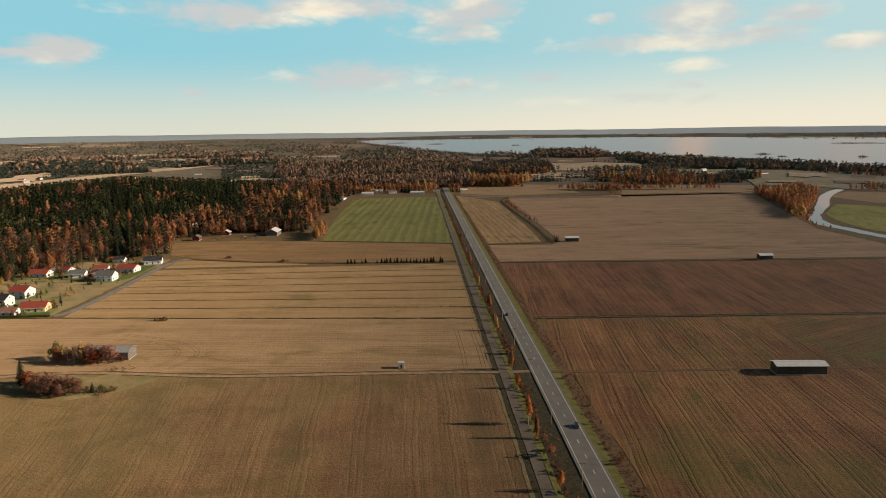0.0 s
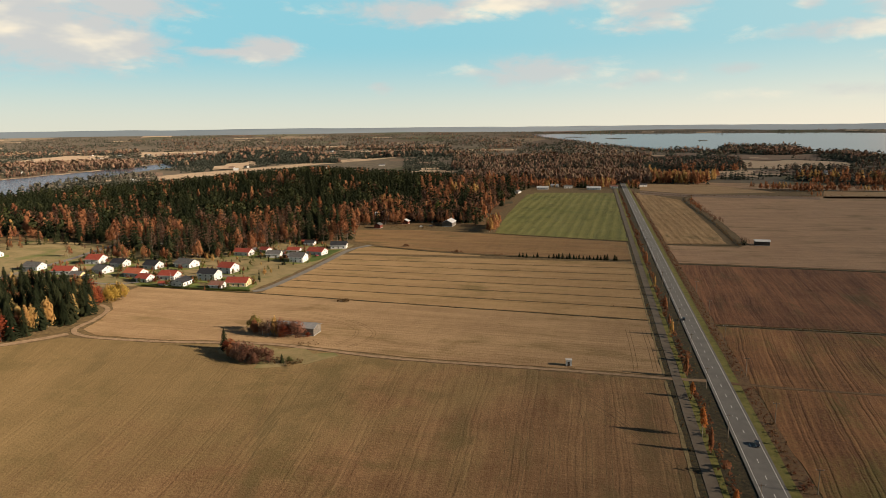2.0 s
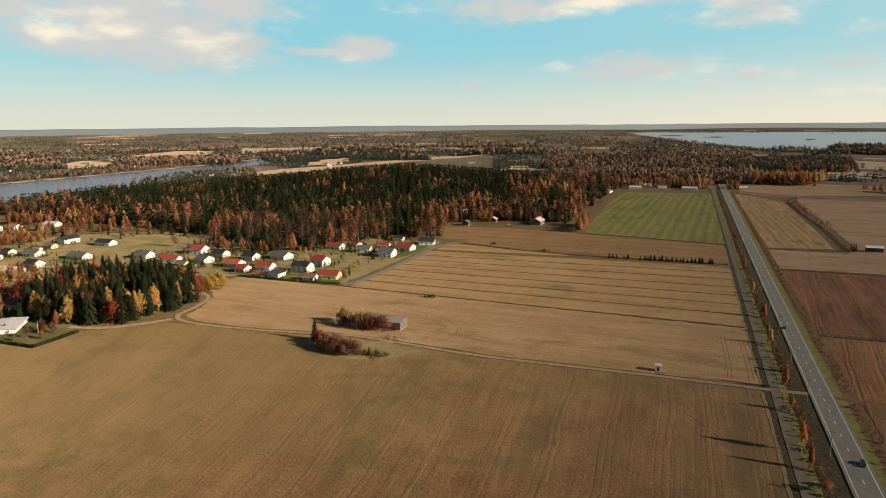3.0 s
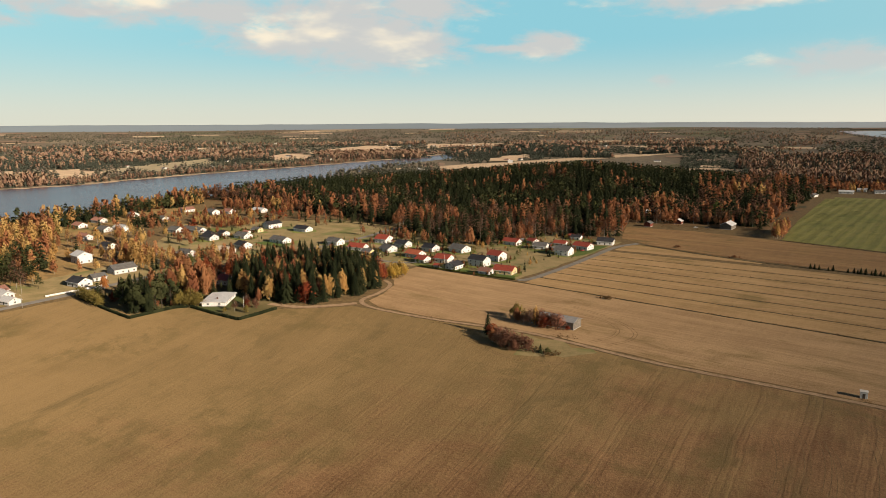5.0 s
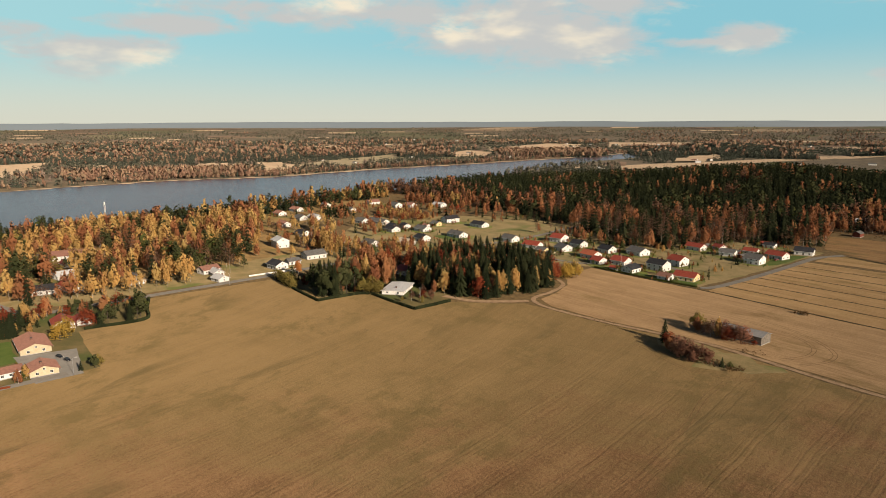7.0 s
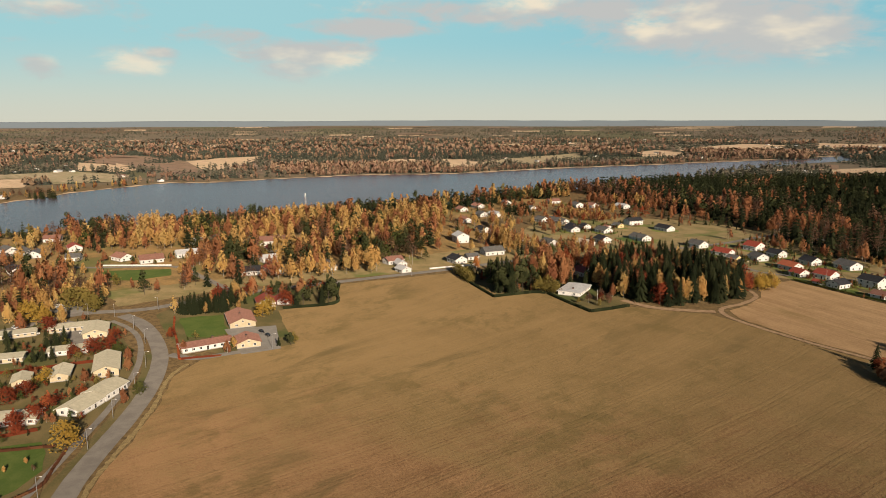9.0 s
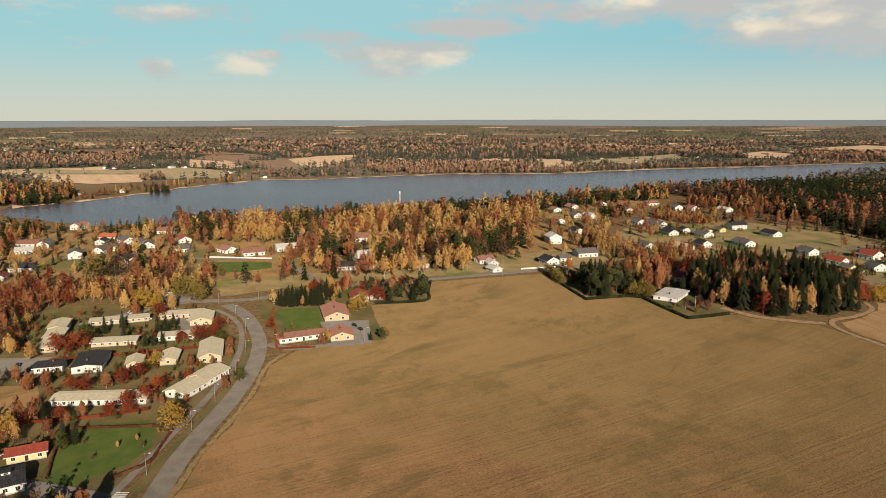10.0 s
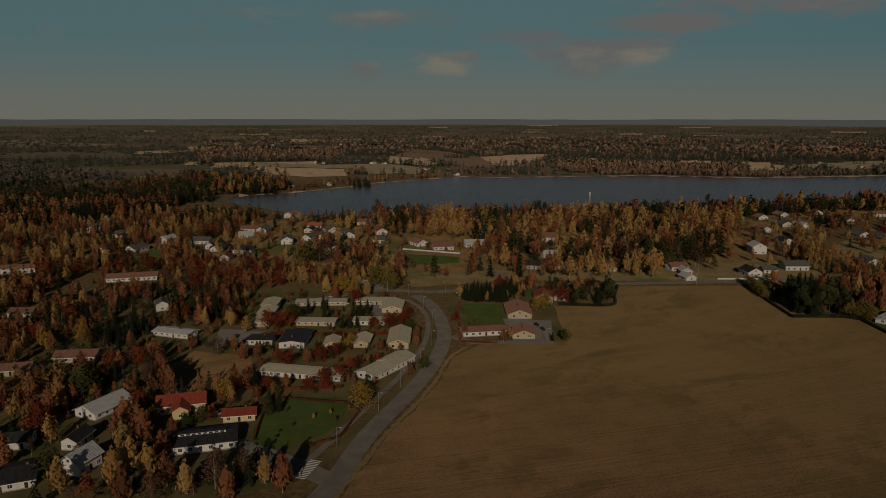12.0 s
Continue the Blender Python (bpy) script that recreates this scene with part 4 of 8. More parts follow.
ribbon("scrub_east", [hw(-80, 11.0), hw(700, 11.0), hw(1480, 11.0)], 5.8, 0.07, SCRUB_SOIL, "reddish scrub bank beside the highway", 12, 0.5, 0, "verge")
cycle = ribbon("cycle_track", [hw(-80, -18.2), hw(700, -18.2), hw(1300, -18)], 4.2, 0.16, CYCLE, "worn grey cycle track along the highway", 12, 0.1, 0)
highway = ribbon("road_highway", [hw(-80, 0), hw(700, 0), hw(1500, 0)], 9.8, 0.34, ASPHALT, "grey asphalt highway with white lane markings", 12, 0, 1)
ribbon("farm_track", [hw(323.5, -4), (26, 322.5), (-24, 323), (-106, 322), (-152, 327), (-180, 330), (-206, 327), (-246, 321), (-290, 320), (-309, 330), (-313, 352), (-322, 374), (-336, 384)], 3.0, 0.15, GRAVEL, "rutted gravel farm track", 5, 0.3)
ribbon("grove_track", [(-306, 322), (-318, 306), (-330, 294), (-352, 288)], 5.0, 0.19, GRAVEL, "gravel drive along the spruce grove", 5, 0.3)
ribbon("field_track", [hw(322, 4), (80, 321), (150, 322), (240, 322)], 3.0, 0.16, SCRUB_SOIL, "faint grassy track to the barn", 6, 0.5)
ribbon("road_village", [(-238, 640), (-248, 610), (-247, 560), (-246, 500), (-248, 450), (-254, 440)], 5.5, 0.22, ASPHALT_OLD, "pale asphalt village lane", 5, 0.1)
ribbon("road_south", [(-120, -58), (-180, -40), (-210, -30.5), (-238, -24), (-258, -17.5), (-289, -6.2), (-323, 3.4), (-359, 8.6), (-396, 7.2), (-428, 1.4), (-450, -8)], 7.8, 0.24, ASPHALT_OLD, "pale asphalt road curving past row houses", 5, 0.1)
ribbon("road_lake", [(-428, -88), (-440, -74), (-452, -55), (-463, -37), (-464, -22), (-460, -6), (-460, 10), (-466, 28), (-472, 52), (-478, 85), (-480, 126), (-482, 165), (-484, 205), (-486, 235), (-490, 262), (-492, 300), (-484, 350)], 7.0, 0.26, ASPHALT_OLD, "pale asphalt lake road beside the field", 5, 0.1)
ribbon("footpath", [(-208, -47.5), (-225, -41), (-246, -33), (-266, -26), (-290, -17.2), (-323, -7.6), (-356, -1.2), (-392, 0), (-418, -4.5), (-440, -14)], 2.8, 0.22, ASPHALT_OLD, "grey asphalt footpath with street lamps", 5, 0.1)
ribbon("road_new_houses", [(-478, 350), (-476, 400), (-478, 450), (-481, 516), (-492, 576), (-488, 612), (-430, 606)], 6.0, 0.22, ASPHALT_OLD, "pale asphalt street between new houses", 5, 0.1)
ribbon("lane_houses", [(-470, 440), (-420, 446), (-370, 440), (-320, 482), (-290, 478)], 4.5, 0.20, ASPHALT_OLD, "pale village lane between gardens", 5, 0.2)
ribbon("lane_bay", [(-487, 60), (-540, 46), (-584, 33), (-599, 5), (-610, -27), (-632, -70), (-655, -150)], 5.0, 0.20, ASPHALT_OLD, "village lane by a white fence", 6, 0.2)
ribbon("side_street", [(-209, -30), (-217.5, -41), (-224, -50), (-231, -61), (-238, -72)], 8.0, 0.25, ASPHALT_OLD, "asphalt side street with a zebra crossing", 4, 0.1)
ribbon("drive", [(-353, 60), (-351, 40), (-351, 24), (-362, 13)], 5.0, 0.2, ASPHALT_OLD, "short asphalt drive", 4, 0.1)
ribbon("verge_footpath", [(-222, -35.5), (-245, -27.2), (-264, -20.4), (-290, -11.6), (-320, -2.6), (-347, 2.2), (-372, 3.4)], 4.4, 0.17, YARD_OLD, "green grass strip with street lamps", 5, 0.3, 0, "verge")
ribbon("bare_edge", [(-178, -35.5), (-222, -22.5), (-242, -16.5), (-265, -7.5), (-293, 2.2), (-328, 11.0), (-344, 20)], 1.7, 0.13, LIP, "dry weedy edge of the field", 2, 0.6, 0, "verge")


def ditch(pts, width=1.6):
    ribbon("ditch_line", pts, width, 0.17, DITCH, "weedy field ditch with its shade painted on", 8, 0.3, 0, "ditch")
    DITCHES.append(smooth_line(pts, 2.0))


DITCHES = []
ditch([hw(420.5, -24), (-100, 426.3), (-250, 434.6), (-345, 436)], 1.6)
ditch([hw(608, -24), (-122, 610), (-180, 622), (-232, 637)], 2.0)
ditch([hw(708, -22), (-132, 735)], 1.6)
ditch([hw(418, 14), (280, 418), (720, 416)], 2.2)
ditch([hw(602, 14), (280, 596), (430, 598)], 3.0)
ditch([(46, 698), (112, 704)], 1.6)
ditch([(112, 704), (108, 850), (95, 1108), (112, 1180)], 4.0)
ditch([hw(1222, 12), (110, 1180), (308, 1201), (545, 1218)], 3.0)
for i in range(1, 7):
    y = 424 + 25.2 * i - 0.55
    ditch([hw(y, -25), (-120, y + 6 - 1.8 * i), (-244, y + 12 - 3.5 * i)], 1.5)
ribbon("grass_edge", [hw(-80, -23.6), hw(119, -23.6), hw(318, -23.6)], 1.3, 0.18, LIP, "pale dry grass along the field edge", 6, 0.3, 0, "verge")
ribbon("grass_edge", [hw(328, -23.6), hw(514, -23.6), hw(700, -23.6)], 1.0, 0.18, LIP, "pale dry grass along the field edge", 6, 0.3, 0, "verge")


def tyre_track(pts, gauge=2.0, width=0.34, z=0.106):
    """A pair of wheel ruts pressed into the soil."""
    line = smooth_line(pts, 4.0)
    for s in (-0.5, 0.5):
        row = []
        for i, p in enumerate(line):
            d = (line[min(i + 1, len(line) - 1)] - line[max(i - 1, 0)]).normalized()
            row.append((p.x - d.y * s * gauge, p.y + d.x * s * gauge))
        ribbon("tyre_rut", row, width, z, RUT, "dark wheel rut pressed into the field", 4.0, 0.06, -5, "field track")
        WAYS.pop()


# ruts along the highway end of the south field, turning on the headland
for x0, top, bend in ((-0.5, 270, 0), (-7, 262, -6), (-17.5, 252, -9), (-22, 258, -8), (-28, 258, -10), (-35, 246, -8)):
    tyre_track([(x0 + 5.5, 96), (x0 + 2.5, 160), (x0, top - 36), (x0 - 0.8 + bend * 0.1, top - 10), (x0 - 1.5 + bend * 0.4, top + 8), (x0 - 2 + bend * 0.9, top + 26 + bend * 0.6)])
tyre_track([(18, 246), (10, 266), (-3, 288), (-20, 306), (-30, 316)])
tyre_track([(14, 250), (2, 272), (-12, 294), (-26, 312)])
tyre_track([(20, 236), (10, 256), (-6, 280), (-24, 300), (-44, 312)])
tyre_track([(-126, 176), (-131, 205), (-136, 232), (-146, 262), (-150, 286)])
tyre_track([(-120, 214), (-124, 205), (-123, 190), (-118, 176)])
tyre_track([(-216, 290), (-206, 300), (-190, 294), (-170, 288), (-150, 292), (-134, 306)])
# ruts at the ends of the tan field and round the barn
for off in (-27, -36):
    tyre_track([hw(330, off), hw(360, off), hw(400, off - 1)], z=0.126)
for r in (8, 18):
    tyre_track([(-156 + r, 334), (-150 + r, 350), (-154 + r, 366), (-166 + r * 0.5, 374 + r * 0.5), (-190, 378 + r)], z=0.126)


# ---- houses ----
HOUSES = []
ROOF_WORDS = {"dull_tin_roof": "grey tin", RED.name: "red", ORANGE.name: "orange", BROWNRED.name: "brown-red", REDROOFDARK.name: "dark red", BLACK.name: "black", GREY.name: "grey", PALE.name: "pale metal", BEIGE.name: "beige", CREAMROOF.name: "cream"}
WALL_WORDS = {WHITE.name: "white", CREAM.name: "cream brick", YELLOW.name: "yellow boarded", REDWOOD.name: "red ochre", GREYWOOD.name: "weathered board", DARKWOOD.name: "tarred board"}


def window_master():
    bm = bmesh.new()
    for a in ((-0.75, 0.75, -0.05, 0.02, -0.7, -0.58), (-0.75, 0.75, -0.05, 0.02, 0.58, 0.7), (-0.75, -0.63, -0.05, 0.02, -0.58, 0.58), (0.63, 0.75, -0.05, 0.02, -0.58, 0.58), (-0.04, 0.04, -0.05, 0.02, -0.58, 0.58)):
        block(bm, *a)
    me = bpy.data.meshes.new("window")
    bm.to_mesh(me)
    bm.free()
    me.materials.append(TRIM)
    pane = bpy.data.meshes.new("pane")
    bm = boxed(-0.63, 0.63, -0.022, 0.02, -0.58, 0.58)
    bm.to_mesh(pane)
    bm.free()
    pane.materials.append(GLASS)
    door = bpy.data.meshes.new("door")
    bm = boxed(-0.5, 0.5, -0.06, 0.02, 0, 2.1, bevel=0.02)
    bm.to_mesh(door)
    bm.free()
    door.materials.append(DARKWOOD)
    return me, pane, door


WINDOW, PANE, DOOR = window_master()


def put_window(parent, m, framed=True):
    w = new("window", WINDOW if framed else PANE)
    w.parent, w.matrix_basis = parent, m
    if framed:
        p = new("pane", PANE)
        p.parent = w


def gable_body(L, W, h, rise):
    bm = bmesh.new()
    prof = [(-W / 2, 0), (W / 2, 0), (W / 2, h), (0, h + rise), (-W / 2, h)]
    a = [bm.verts.new((-L / 2, y, z)) for y, z in prof]
    b = [bm.verts.new((L / 2, y, z)) for y, z in prof]
    bm.faces.new(a[::-1])
    bm.faces.new(b)
    for i in range(5):
        j = (i + 1) % 5
        bm.faces.new((a[i], a[j], b[j], b[i]))
    bmesh.ops.recalc_face_normals(bm, faces=bm.faces[:])
    return bm


def gable_roof(L, W, h, rise, over=0.75, thick=0.22):
    bm = bmesh.new()
    s = rise / (W / 2)
    lx = L / 2 + over
    for sign in (-1, 1):
        y1 = sign * (W / 2 + over)
        pts = [(0, h + rise + 0.03), (y1, h - s * over + 0.03)]
        low = [bm.verts.new((x, y, z)) for x in (-lx, lx) for y, z in pts]
        top = [bm.verts.new((x, y, z + thick)) for x in (-lx, lx) for y, z in pts]
        for q4 in ((0, 1, 3, 2),):
            bm.faces.new([low[i] for i in q4])
            bm.faces.new([top[i] for i in q4])
        for i, j in ((0, 1), (1, 3), (3, 2), (2, 0)):
            bm.faces.new((low[i], low[j], top[j], top[i]))
    bmesh.ops.recalc_face_normals(bm, faces=bm.faces[:])
    return bm


def house(x, y, turn, L, W, h, roof, wall, pitch=27, kind="house", chimney=True, glazed=True, note=""):
    """A gabled house with its ridge along turn degrees."""
    rise = W / 2 * math.tan(radians(pitch))
    if wall is WHITE and kind == "house" and -640 < x < -250 and 380 < y < 660:  # a few homes are not white
        wall = (WHITE, WHITE, WHITE, YELLOW, WHITE, WHITE, DARKWOOD, WHITE, WHITE, WHITE, WHITE)[int(abs(x * 7 + y * 3)) % 11]
    if kind == "house" and -480 < x < -250 and 380 < y < 660:
        L, turn = L * 0.86, turn + (x * 13 + y * 7) % 17 - 8
    top = new(kind, None)
    top.matrix_basis = pose(x, y, 0.1, 0, 0, turn)
    words = f"{WALL_WORDS[wall.name]} {'two-storey ' if h > 4.3 and kind == 'house' else ''}{kind} with {'flat ' if pitch < 5 else 'low ' if pitch < 16 else ''}{ROOF_WORDS[roof.name]} roof"
    tagged(top, words + (note or " among autumn trees"), kind, group="village houses" if kind == "house" else "farm barns")
    part("wall", gable_body(L, W, h, rise), wall, top)
    r = part("roof", gable_roof(L, W, h, rise), roof, top, f"{ROOF_WORDS[roof.name]} roof")
    part("plinth", boxed(-L / 2 - 0.04, L / 2 + 0.04, -W / 2 - 0.04, W / 2 + 0.04, -0.2, 0.35), CONCRETE, top)
    if pitch >= 5:
        part("ridge_cap", boxed(-L / 2 - 0.6, L / 2 + 0.6, -0.14, 0.14, h + rise + 0.16, h + rise + 0.32), roof, r)
    rng = random.Random(int(x * 31 + y))
    if chimney:
        cx = rng.uniform(-0.25, 0.25) * L
        c = part("chimney", boxed(cx - 0.45, cx + 0.45, 0.3, 1.1, h + rise * 0.6, h + rise + 1.1, bevel=0.02), BRICK, r)
        part("chimney_cap", boxed(cx - 0.55, cx + 0.55, 0.2, 1.2, h + rise + 1.1, h + rise + 1.2), BLACK, c)
    HOUSES.append((x, y, math.hypot(L, W) / 2 + 1.5))
    if not glazed:
        return top
    # windows along both long sides and in the gables, one door
    near = math.hypot(x, y) < 560
    n = max(2, int(L / (3.2 if near else 4.2)))
    floors = (1.55, 4.1) if h > 4.3 else (1.6,)
    for side in (-1, 1):
        for zi in floors:
            for i in range(n):
                u = -L / 2 + L * (i + 0.5) / n
                m = pose(u, side * (W / 2 + 0.03), zi, 0, 0, 0 if side < 0 else 180)
                if i == n // 2 and side < 0 and zi < 2:
                    d = new("door", DOOR)
                    d.parent, d.matrix_basis = top, pose(u, side * (W / 2 + 0.03), 0.2)
                else:
                    put_window(top, m, near)
    for end in (-1, 1):
        for v in ((-W / 4, W / 4) if W > 8 else (0,)):
            put_window(top, pose(end * (L / 2 + 0.03), v, 1.6, 0, 0, 90 * end), near)
        if rise > 1.8:
            put_window(top, pose(end * (L / 2 + 0.03), 0, h + 0.6, 0, 0, 90 * end) @ Matrix.Scale(0.75, 4), near)
    # white eaves boards
    for side in (-1, 1):
        part("eaves_board", boxed(-L / 2 - 0.75, L / 2 + 0.75, side * (W / 2 + 0.77) - 0.03, side * (W / 2 + 0.77) + 0.03, h - 0.46, h - 0.2), TRIM, r, "white eaves board")
    return top


house(-305, -57, 77, 38, 9, 2.8, BEIGE, WHITE, 10, chimney=False, note=" in a terraced row")
house(-388, -94.5, 181, 15, 9, 2.8, BEIGE, CREAM, 12, chimney=False, note=" in a terraced row")
house(-429, -67, 93, 31, 8, 2.6, BEIGE, CREAM, 8, chimney=False, note=" in a terraced row")
house(-386, -63.5, 84, 22, 8, 2.6, BEIGE, CREAM, 8, chimney=False, note=" in a terraced row")
house(-353, -87, 88, 12, 9, 3, BLACK, WHITE, 8)
house(-353.5, -69.5, 178, 21, 13, 3.3, BLACK, WHITE, 8)
house(-348, -49.5, 181, 11, 7, 2.8, BEIGE, CREAM, 20, chimney=False, note=" in a terraced row")
house(-350.5, -34, 176, 14, 7.5, 2.8, BEIGE, CREAM, 20, chimney=False, note=" in a terraced row")
house(-353.5, -15, 179, 25, 10.5, 3.4, BEIGE, CREAM, 20, chimney=False, note=" in a terraced row")
house(-305.5, -24, 146, 15, 10.5, 2.8, BEIGE, WHITE, 16, chimney=False, note=" in a terraced row")
house(-417, -21.5, 178, 19, 12, 3, BEIGE, CREAM, 18, chimney=False, note=" in a terraced row")
house(-431, -34, 88, 22, 9, 2.7, BEIGE, CREAM, 10, chimney=False, note=" in a terraced row")
house(-386.5, -33, 86, 18, 8, 2.8, BEIGE, WHITE, 8, chimney=False, note=" in a terraced row")
house(-366, 31, 98, 25, 9, 3, BROWNRED, WHITE, 16)
house(-362.5, 51.5, 178, 13, 12, 2.8, BROWNRED, CREAM, 20)
house(-406, 54.5, 178, 24, 14, 3, BROWNRED, CREAM, 20)
house(-269, -100, 105, 18, 10, 3.8, RED, YELLOW, 27)
house(-259, -74, 99, 12, 7, 3, RED, YELLOW, 20)
house(-237, -82, 104, 24, 13, 3.2, BLACK, WHITE, 10)
house(-268, -131, 156, 18, 11, 3, PALE, WHITE, 24)
house(-238, -148, 103, 9, 9, 3.2, BLACK, WHITE, 20)
house(-238, -127, 174, 10, 6, 3.5, BLACK, WHITE, 30)
house(-220, -117, 161, 10, 8, 4.5, PALE, WHITE, 35)
house(-213, -133, 112, 9, 14, 3, BLACK, WHITE, 12)
house(-329, -171, 96, 19, 10, 3, BROWNRED, CREAM, 20)
house(-311, -192, 104, 16, 9, 3, BROWNRED, CREAM, 20)
house(-407, -241, 89, 14, 10, 3, BROWNRED, WHITE, 20)
house(-501, -215, 104, 34, 14, 3.2, BROWNRED, WHITE, 14)
house(-529, -313, 101, 27, 16, 4, BROWNRED, WHITE, 8)
house(-420, -164, 202, 11, 7, 4.5, GREY, WHITE, 27)
house(-367, -137, 71, 22, 9, 2.6, PALE, WHITE, 10)
house(-274, 455, 2, 18, 11, 3.4, RED, WHITE, 27)
house(-285, 445, 5, 11, 8, 2.9, BROWNRED, WHITE, 27)
house(-307, 496, -6, 14, 12, 5.2, RED, WHITE, 27)
house(-307, 469, 0, 17, 11, 5.6, BLACK, WHITE, 27)
house(-317, 447, 88, 13, 10, 3.4, BLACK, WHITE, 27)
house(-339, 464, -3, 15, 11, 4.0, RED, WHITE, 27)
house(-353, 453, -6, 11, 10, 3.4, RED, WHITE, 27)
house(-373, 468, -6, 17, 11, 3.6, ORANGE, WHITE, 27)
house(-355, 510, -12, 19, 12, 3.8, GREY, WHITE, 27)
house(-379, 498, 0, 14, 11, 3.8, BLACK, WHITE, 27)
house(-413, 500, 5, 14, 11, 3.8, BLACK, WHITE, 27)
house(-409, 474, -12, 14, 11, 3.8, GREY, WHITE, 27)
house(-444, 508, 2, 15, 13, 4.5, RED, WHITE, 27)
house(-438, 465, 9, 18, 11, 3.4, RED, WHITE, 27)
house(-417, 455, 5, 11, 7, 2.9, GREY, WHITE, 27)
house(-476, 473, -3, 17, 11, 3.8, GREY, WHITE, 27)
house(-429, 425, -6, 11, 8, 3.8, BLACK, WHITE, 27)
house(-396, 412, 5, 18, 11, 3.4, GREY, WHITE, 27)
house(-335, 569, 2, 18, 10, 3.6, RED, WHITE, 27)
house(-322, 586, -12, 11, 8, 2.9, RED, WHITE, 27)
house(-302, 565, 5, 14, 10, 3.4, GREY, WHITE, 27)
house(-271, 550, 5, 15, 12, 4.9, GREY, WHITE, 27)
house(-293, 587, 2, 13, 8, 3.4, RED, WHITE, 27)
house(-269, 585, -3, 18, 11, 3.6, RED, WHITE, 27)
house(-297, 630, 5, 11, 7, 2.9, BLACK, WHITE, 27)
house(-262, 620, 5, 17, 11, 3.6, BLACK, WHITE, 27)
house(-269, 754, 90, 9, 7, 4, GREY, REDWOOD, 27, "barn", False, False, " at the field edge")
house(-248, 792, 90, 8, 8, 3.5, PALE, REDWOOD, 27, "barn", False, False, " at the field edge")
house(-193, 787, 90, 20, 12, 4.5, PALE, GREYWOOD, 27, "barn", False, False, " at the field edge")
house(-296, 847, 9, 18, 10, 3.9, PALE, WHITE, 27)
house(-534, 410, -6, 14, 11, 3.8, BLACK, WHITE, 27)
house(-528, 386, 9, 15, 10, 3.1, CREAMROOF, WHITE, 27)
house(-601, 421, 0, 15, 11, 3.4, BLACK, WHITE, 27)
house(-581, 447, 2, 15, 11, 3.4, GREY, WHITE, 27)
house(-529, 451, -3, 20, 11, 3.4, GREY, WHITE, 27)
house(-564, 513, 2, 18, 11, 3.4, BLACK, WHITE, 27)
house(-611, 510, 88, 18, 11, 5.0, BLACK, WHITE, 27)
house(-601, 481, 5, 10, 8, 3.4, GREY, WHITE, 27)
house(-609, 444, -6, 10, 8, 3.8, BLACK, WHITE, 27)
house(-651, 443, 5, 13, 10, 3.4, GREY, WHITE, 27)
house(-615, 432, -12, 13, 10, 3.4, BLACK, WHITE, 27)
house(-666, 442, 5, 13, 10, 3.4, GREY, WHITE, 27)
house(-675, 431, 5, 14, 10, 3.4, GREY, WHITE, 27)
house(-735, 404, 2, 19, 11, 3.6, PALE, WHITE, 27)
house(-743, 389, 0, 15, 11, 3.4, GREY, WHITE, 27)
house(-796, 388, 0, 15, 11, 3.4, BROWNRED, WHITE, 27)
house(-817, 422, 5, 17, 11, 3.4, BROWNRED, WHITE, 27)
house(-770, 476, 0, 10, 8, 3.4, GREY, WHITE, 27)
house(-818, 541, 88, 17, 11, 3.4, BROWNRED, WHITE, 27)
house(-765, 543, -3, 15, 11, 4.5, GREY, WHITE, 27)
house(-757, 562, 2, 13, 11, 3.4, BROWNRED, WHITE, 27)
house(-733, 592, 5, 18, 11, 3.4, PALE, WHITE, 27)
house(-907, 540, 5, 23, 12, 7.8, CREAMROOF, WHITE, 27)
house(-835, 475, -12, 13, 11, 3.4, GREY, WHITE, 27)
house(-593, 288, -6, 15, 12, 6.7, PALE, WHITE, 27)
house(-577, 342, -12, 13, 10, 3.4, BLACK, WHITE, 27)
house(-526, 286, 88, 18, 12, 3.8, GREY, WHITE, 27)
house(-507, 243, 5, 14, 11, 3.8, BLACK, WHITE, 27)
house(-514, 260, 88, 10, 8, 3.1, GREY, WHITE, 27)
house(-424, 309, 9, 11, 11, 3.8, REDROOFDARK, WHITE, 27)
house(-493, 190, 10, 11, 8, 2.8, PALE, WHITE, 27)
house(-515, 196, -5, 13, 8, 2.8, PALE, WHITE, 27)
house(-637, 335, 2, 15, 11, 3.4, BLACK, WHITE, 27)
house(-709, 350, -6, 18, 11, 3.4, BROWNRED, WHITE, 27)
house(-543, 356, 0, 15, 11, 3.4, GREY, WHITE, 27)
house(-384, 273, -52, 25, 15, 2.8, PALE, WHITE, 3)
house(-533, 99, 10, 18, 11, 3.8, RED, WHITE, 27)
house(-438, 75, -5, 15, 11, 3.4, RED, WHITE, 27)
house(-439, 86, -5, 11, 8, 3.4, RED, WHITE, 27)
house(-526, 194, 100, 14, 10, 3.4, BROWNRED, WHITE, 27)
house(-655, 126, 80, 33, 14, 4.5, BROWNRED, WHITE, 27)
house(-690, 76, 10, 15, 11, 3.4, GREY, WHITE, 27)
house(-534, 82, 80, 15, 11, 3.4, BLACK, WHITE, 27)
house(-577, 103, 100, 13, 10, 3.4, PALE, WHITE, 27)
house(-527, 140, -5, 15, 11, 3.4, GREY, WHITE, 27)
house(-629, 43, 95, 18, 11, 3.4, PALE, WHITE, 27)
house(-719, -183, 80, 18, 11, 3.4, BROWNRED, WHITE, 27)
house(-709, -168, -5, 18, 11, 4.5, GREY, WHITE, 27)
house(-681, -178, 95, 14, 10, 3.4, PALE, WHITE, 27)
house(-649, -132, 10, 17, 11, 4.5, GREY, WHITE, 27)
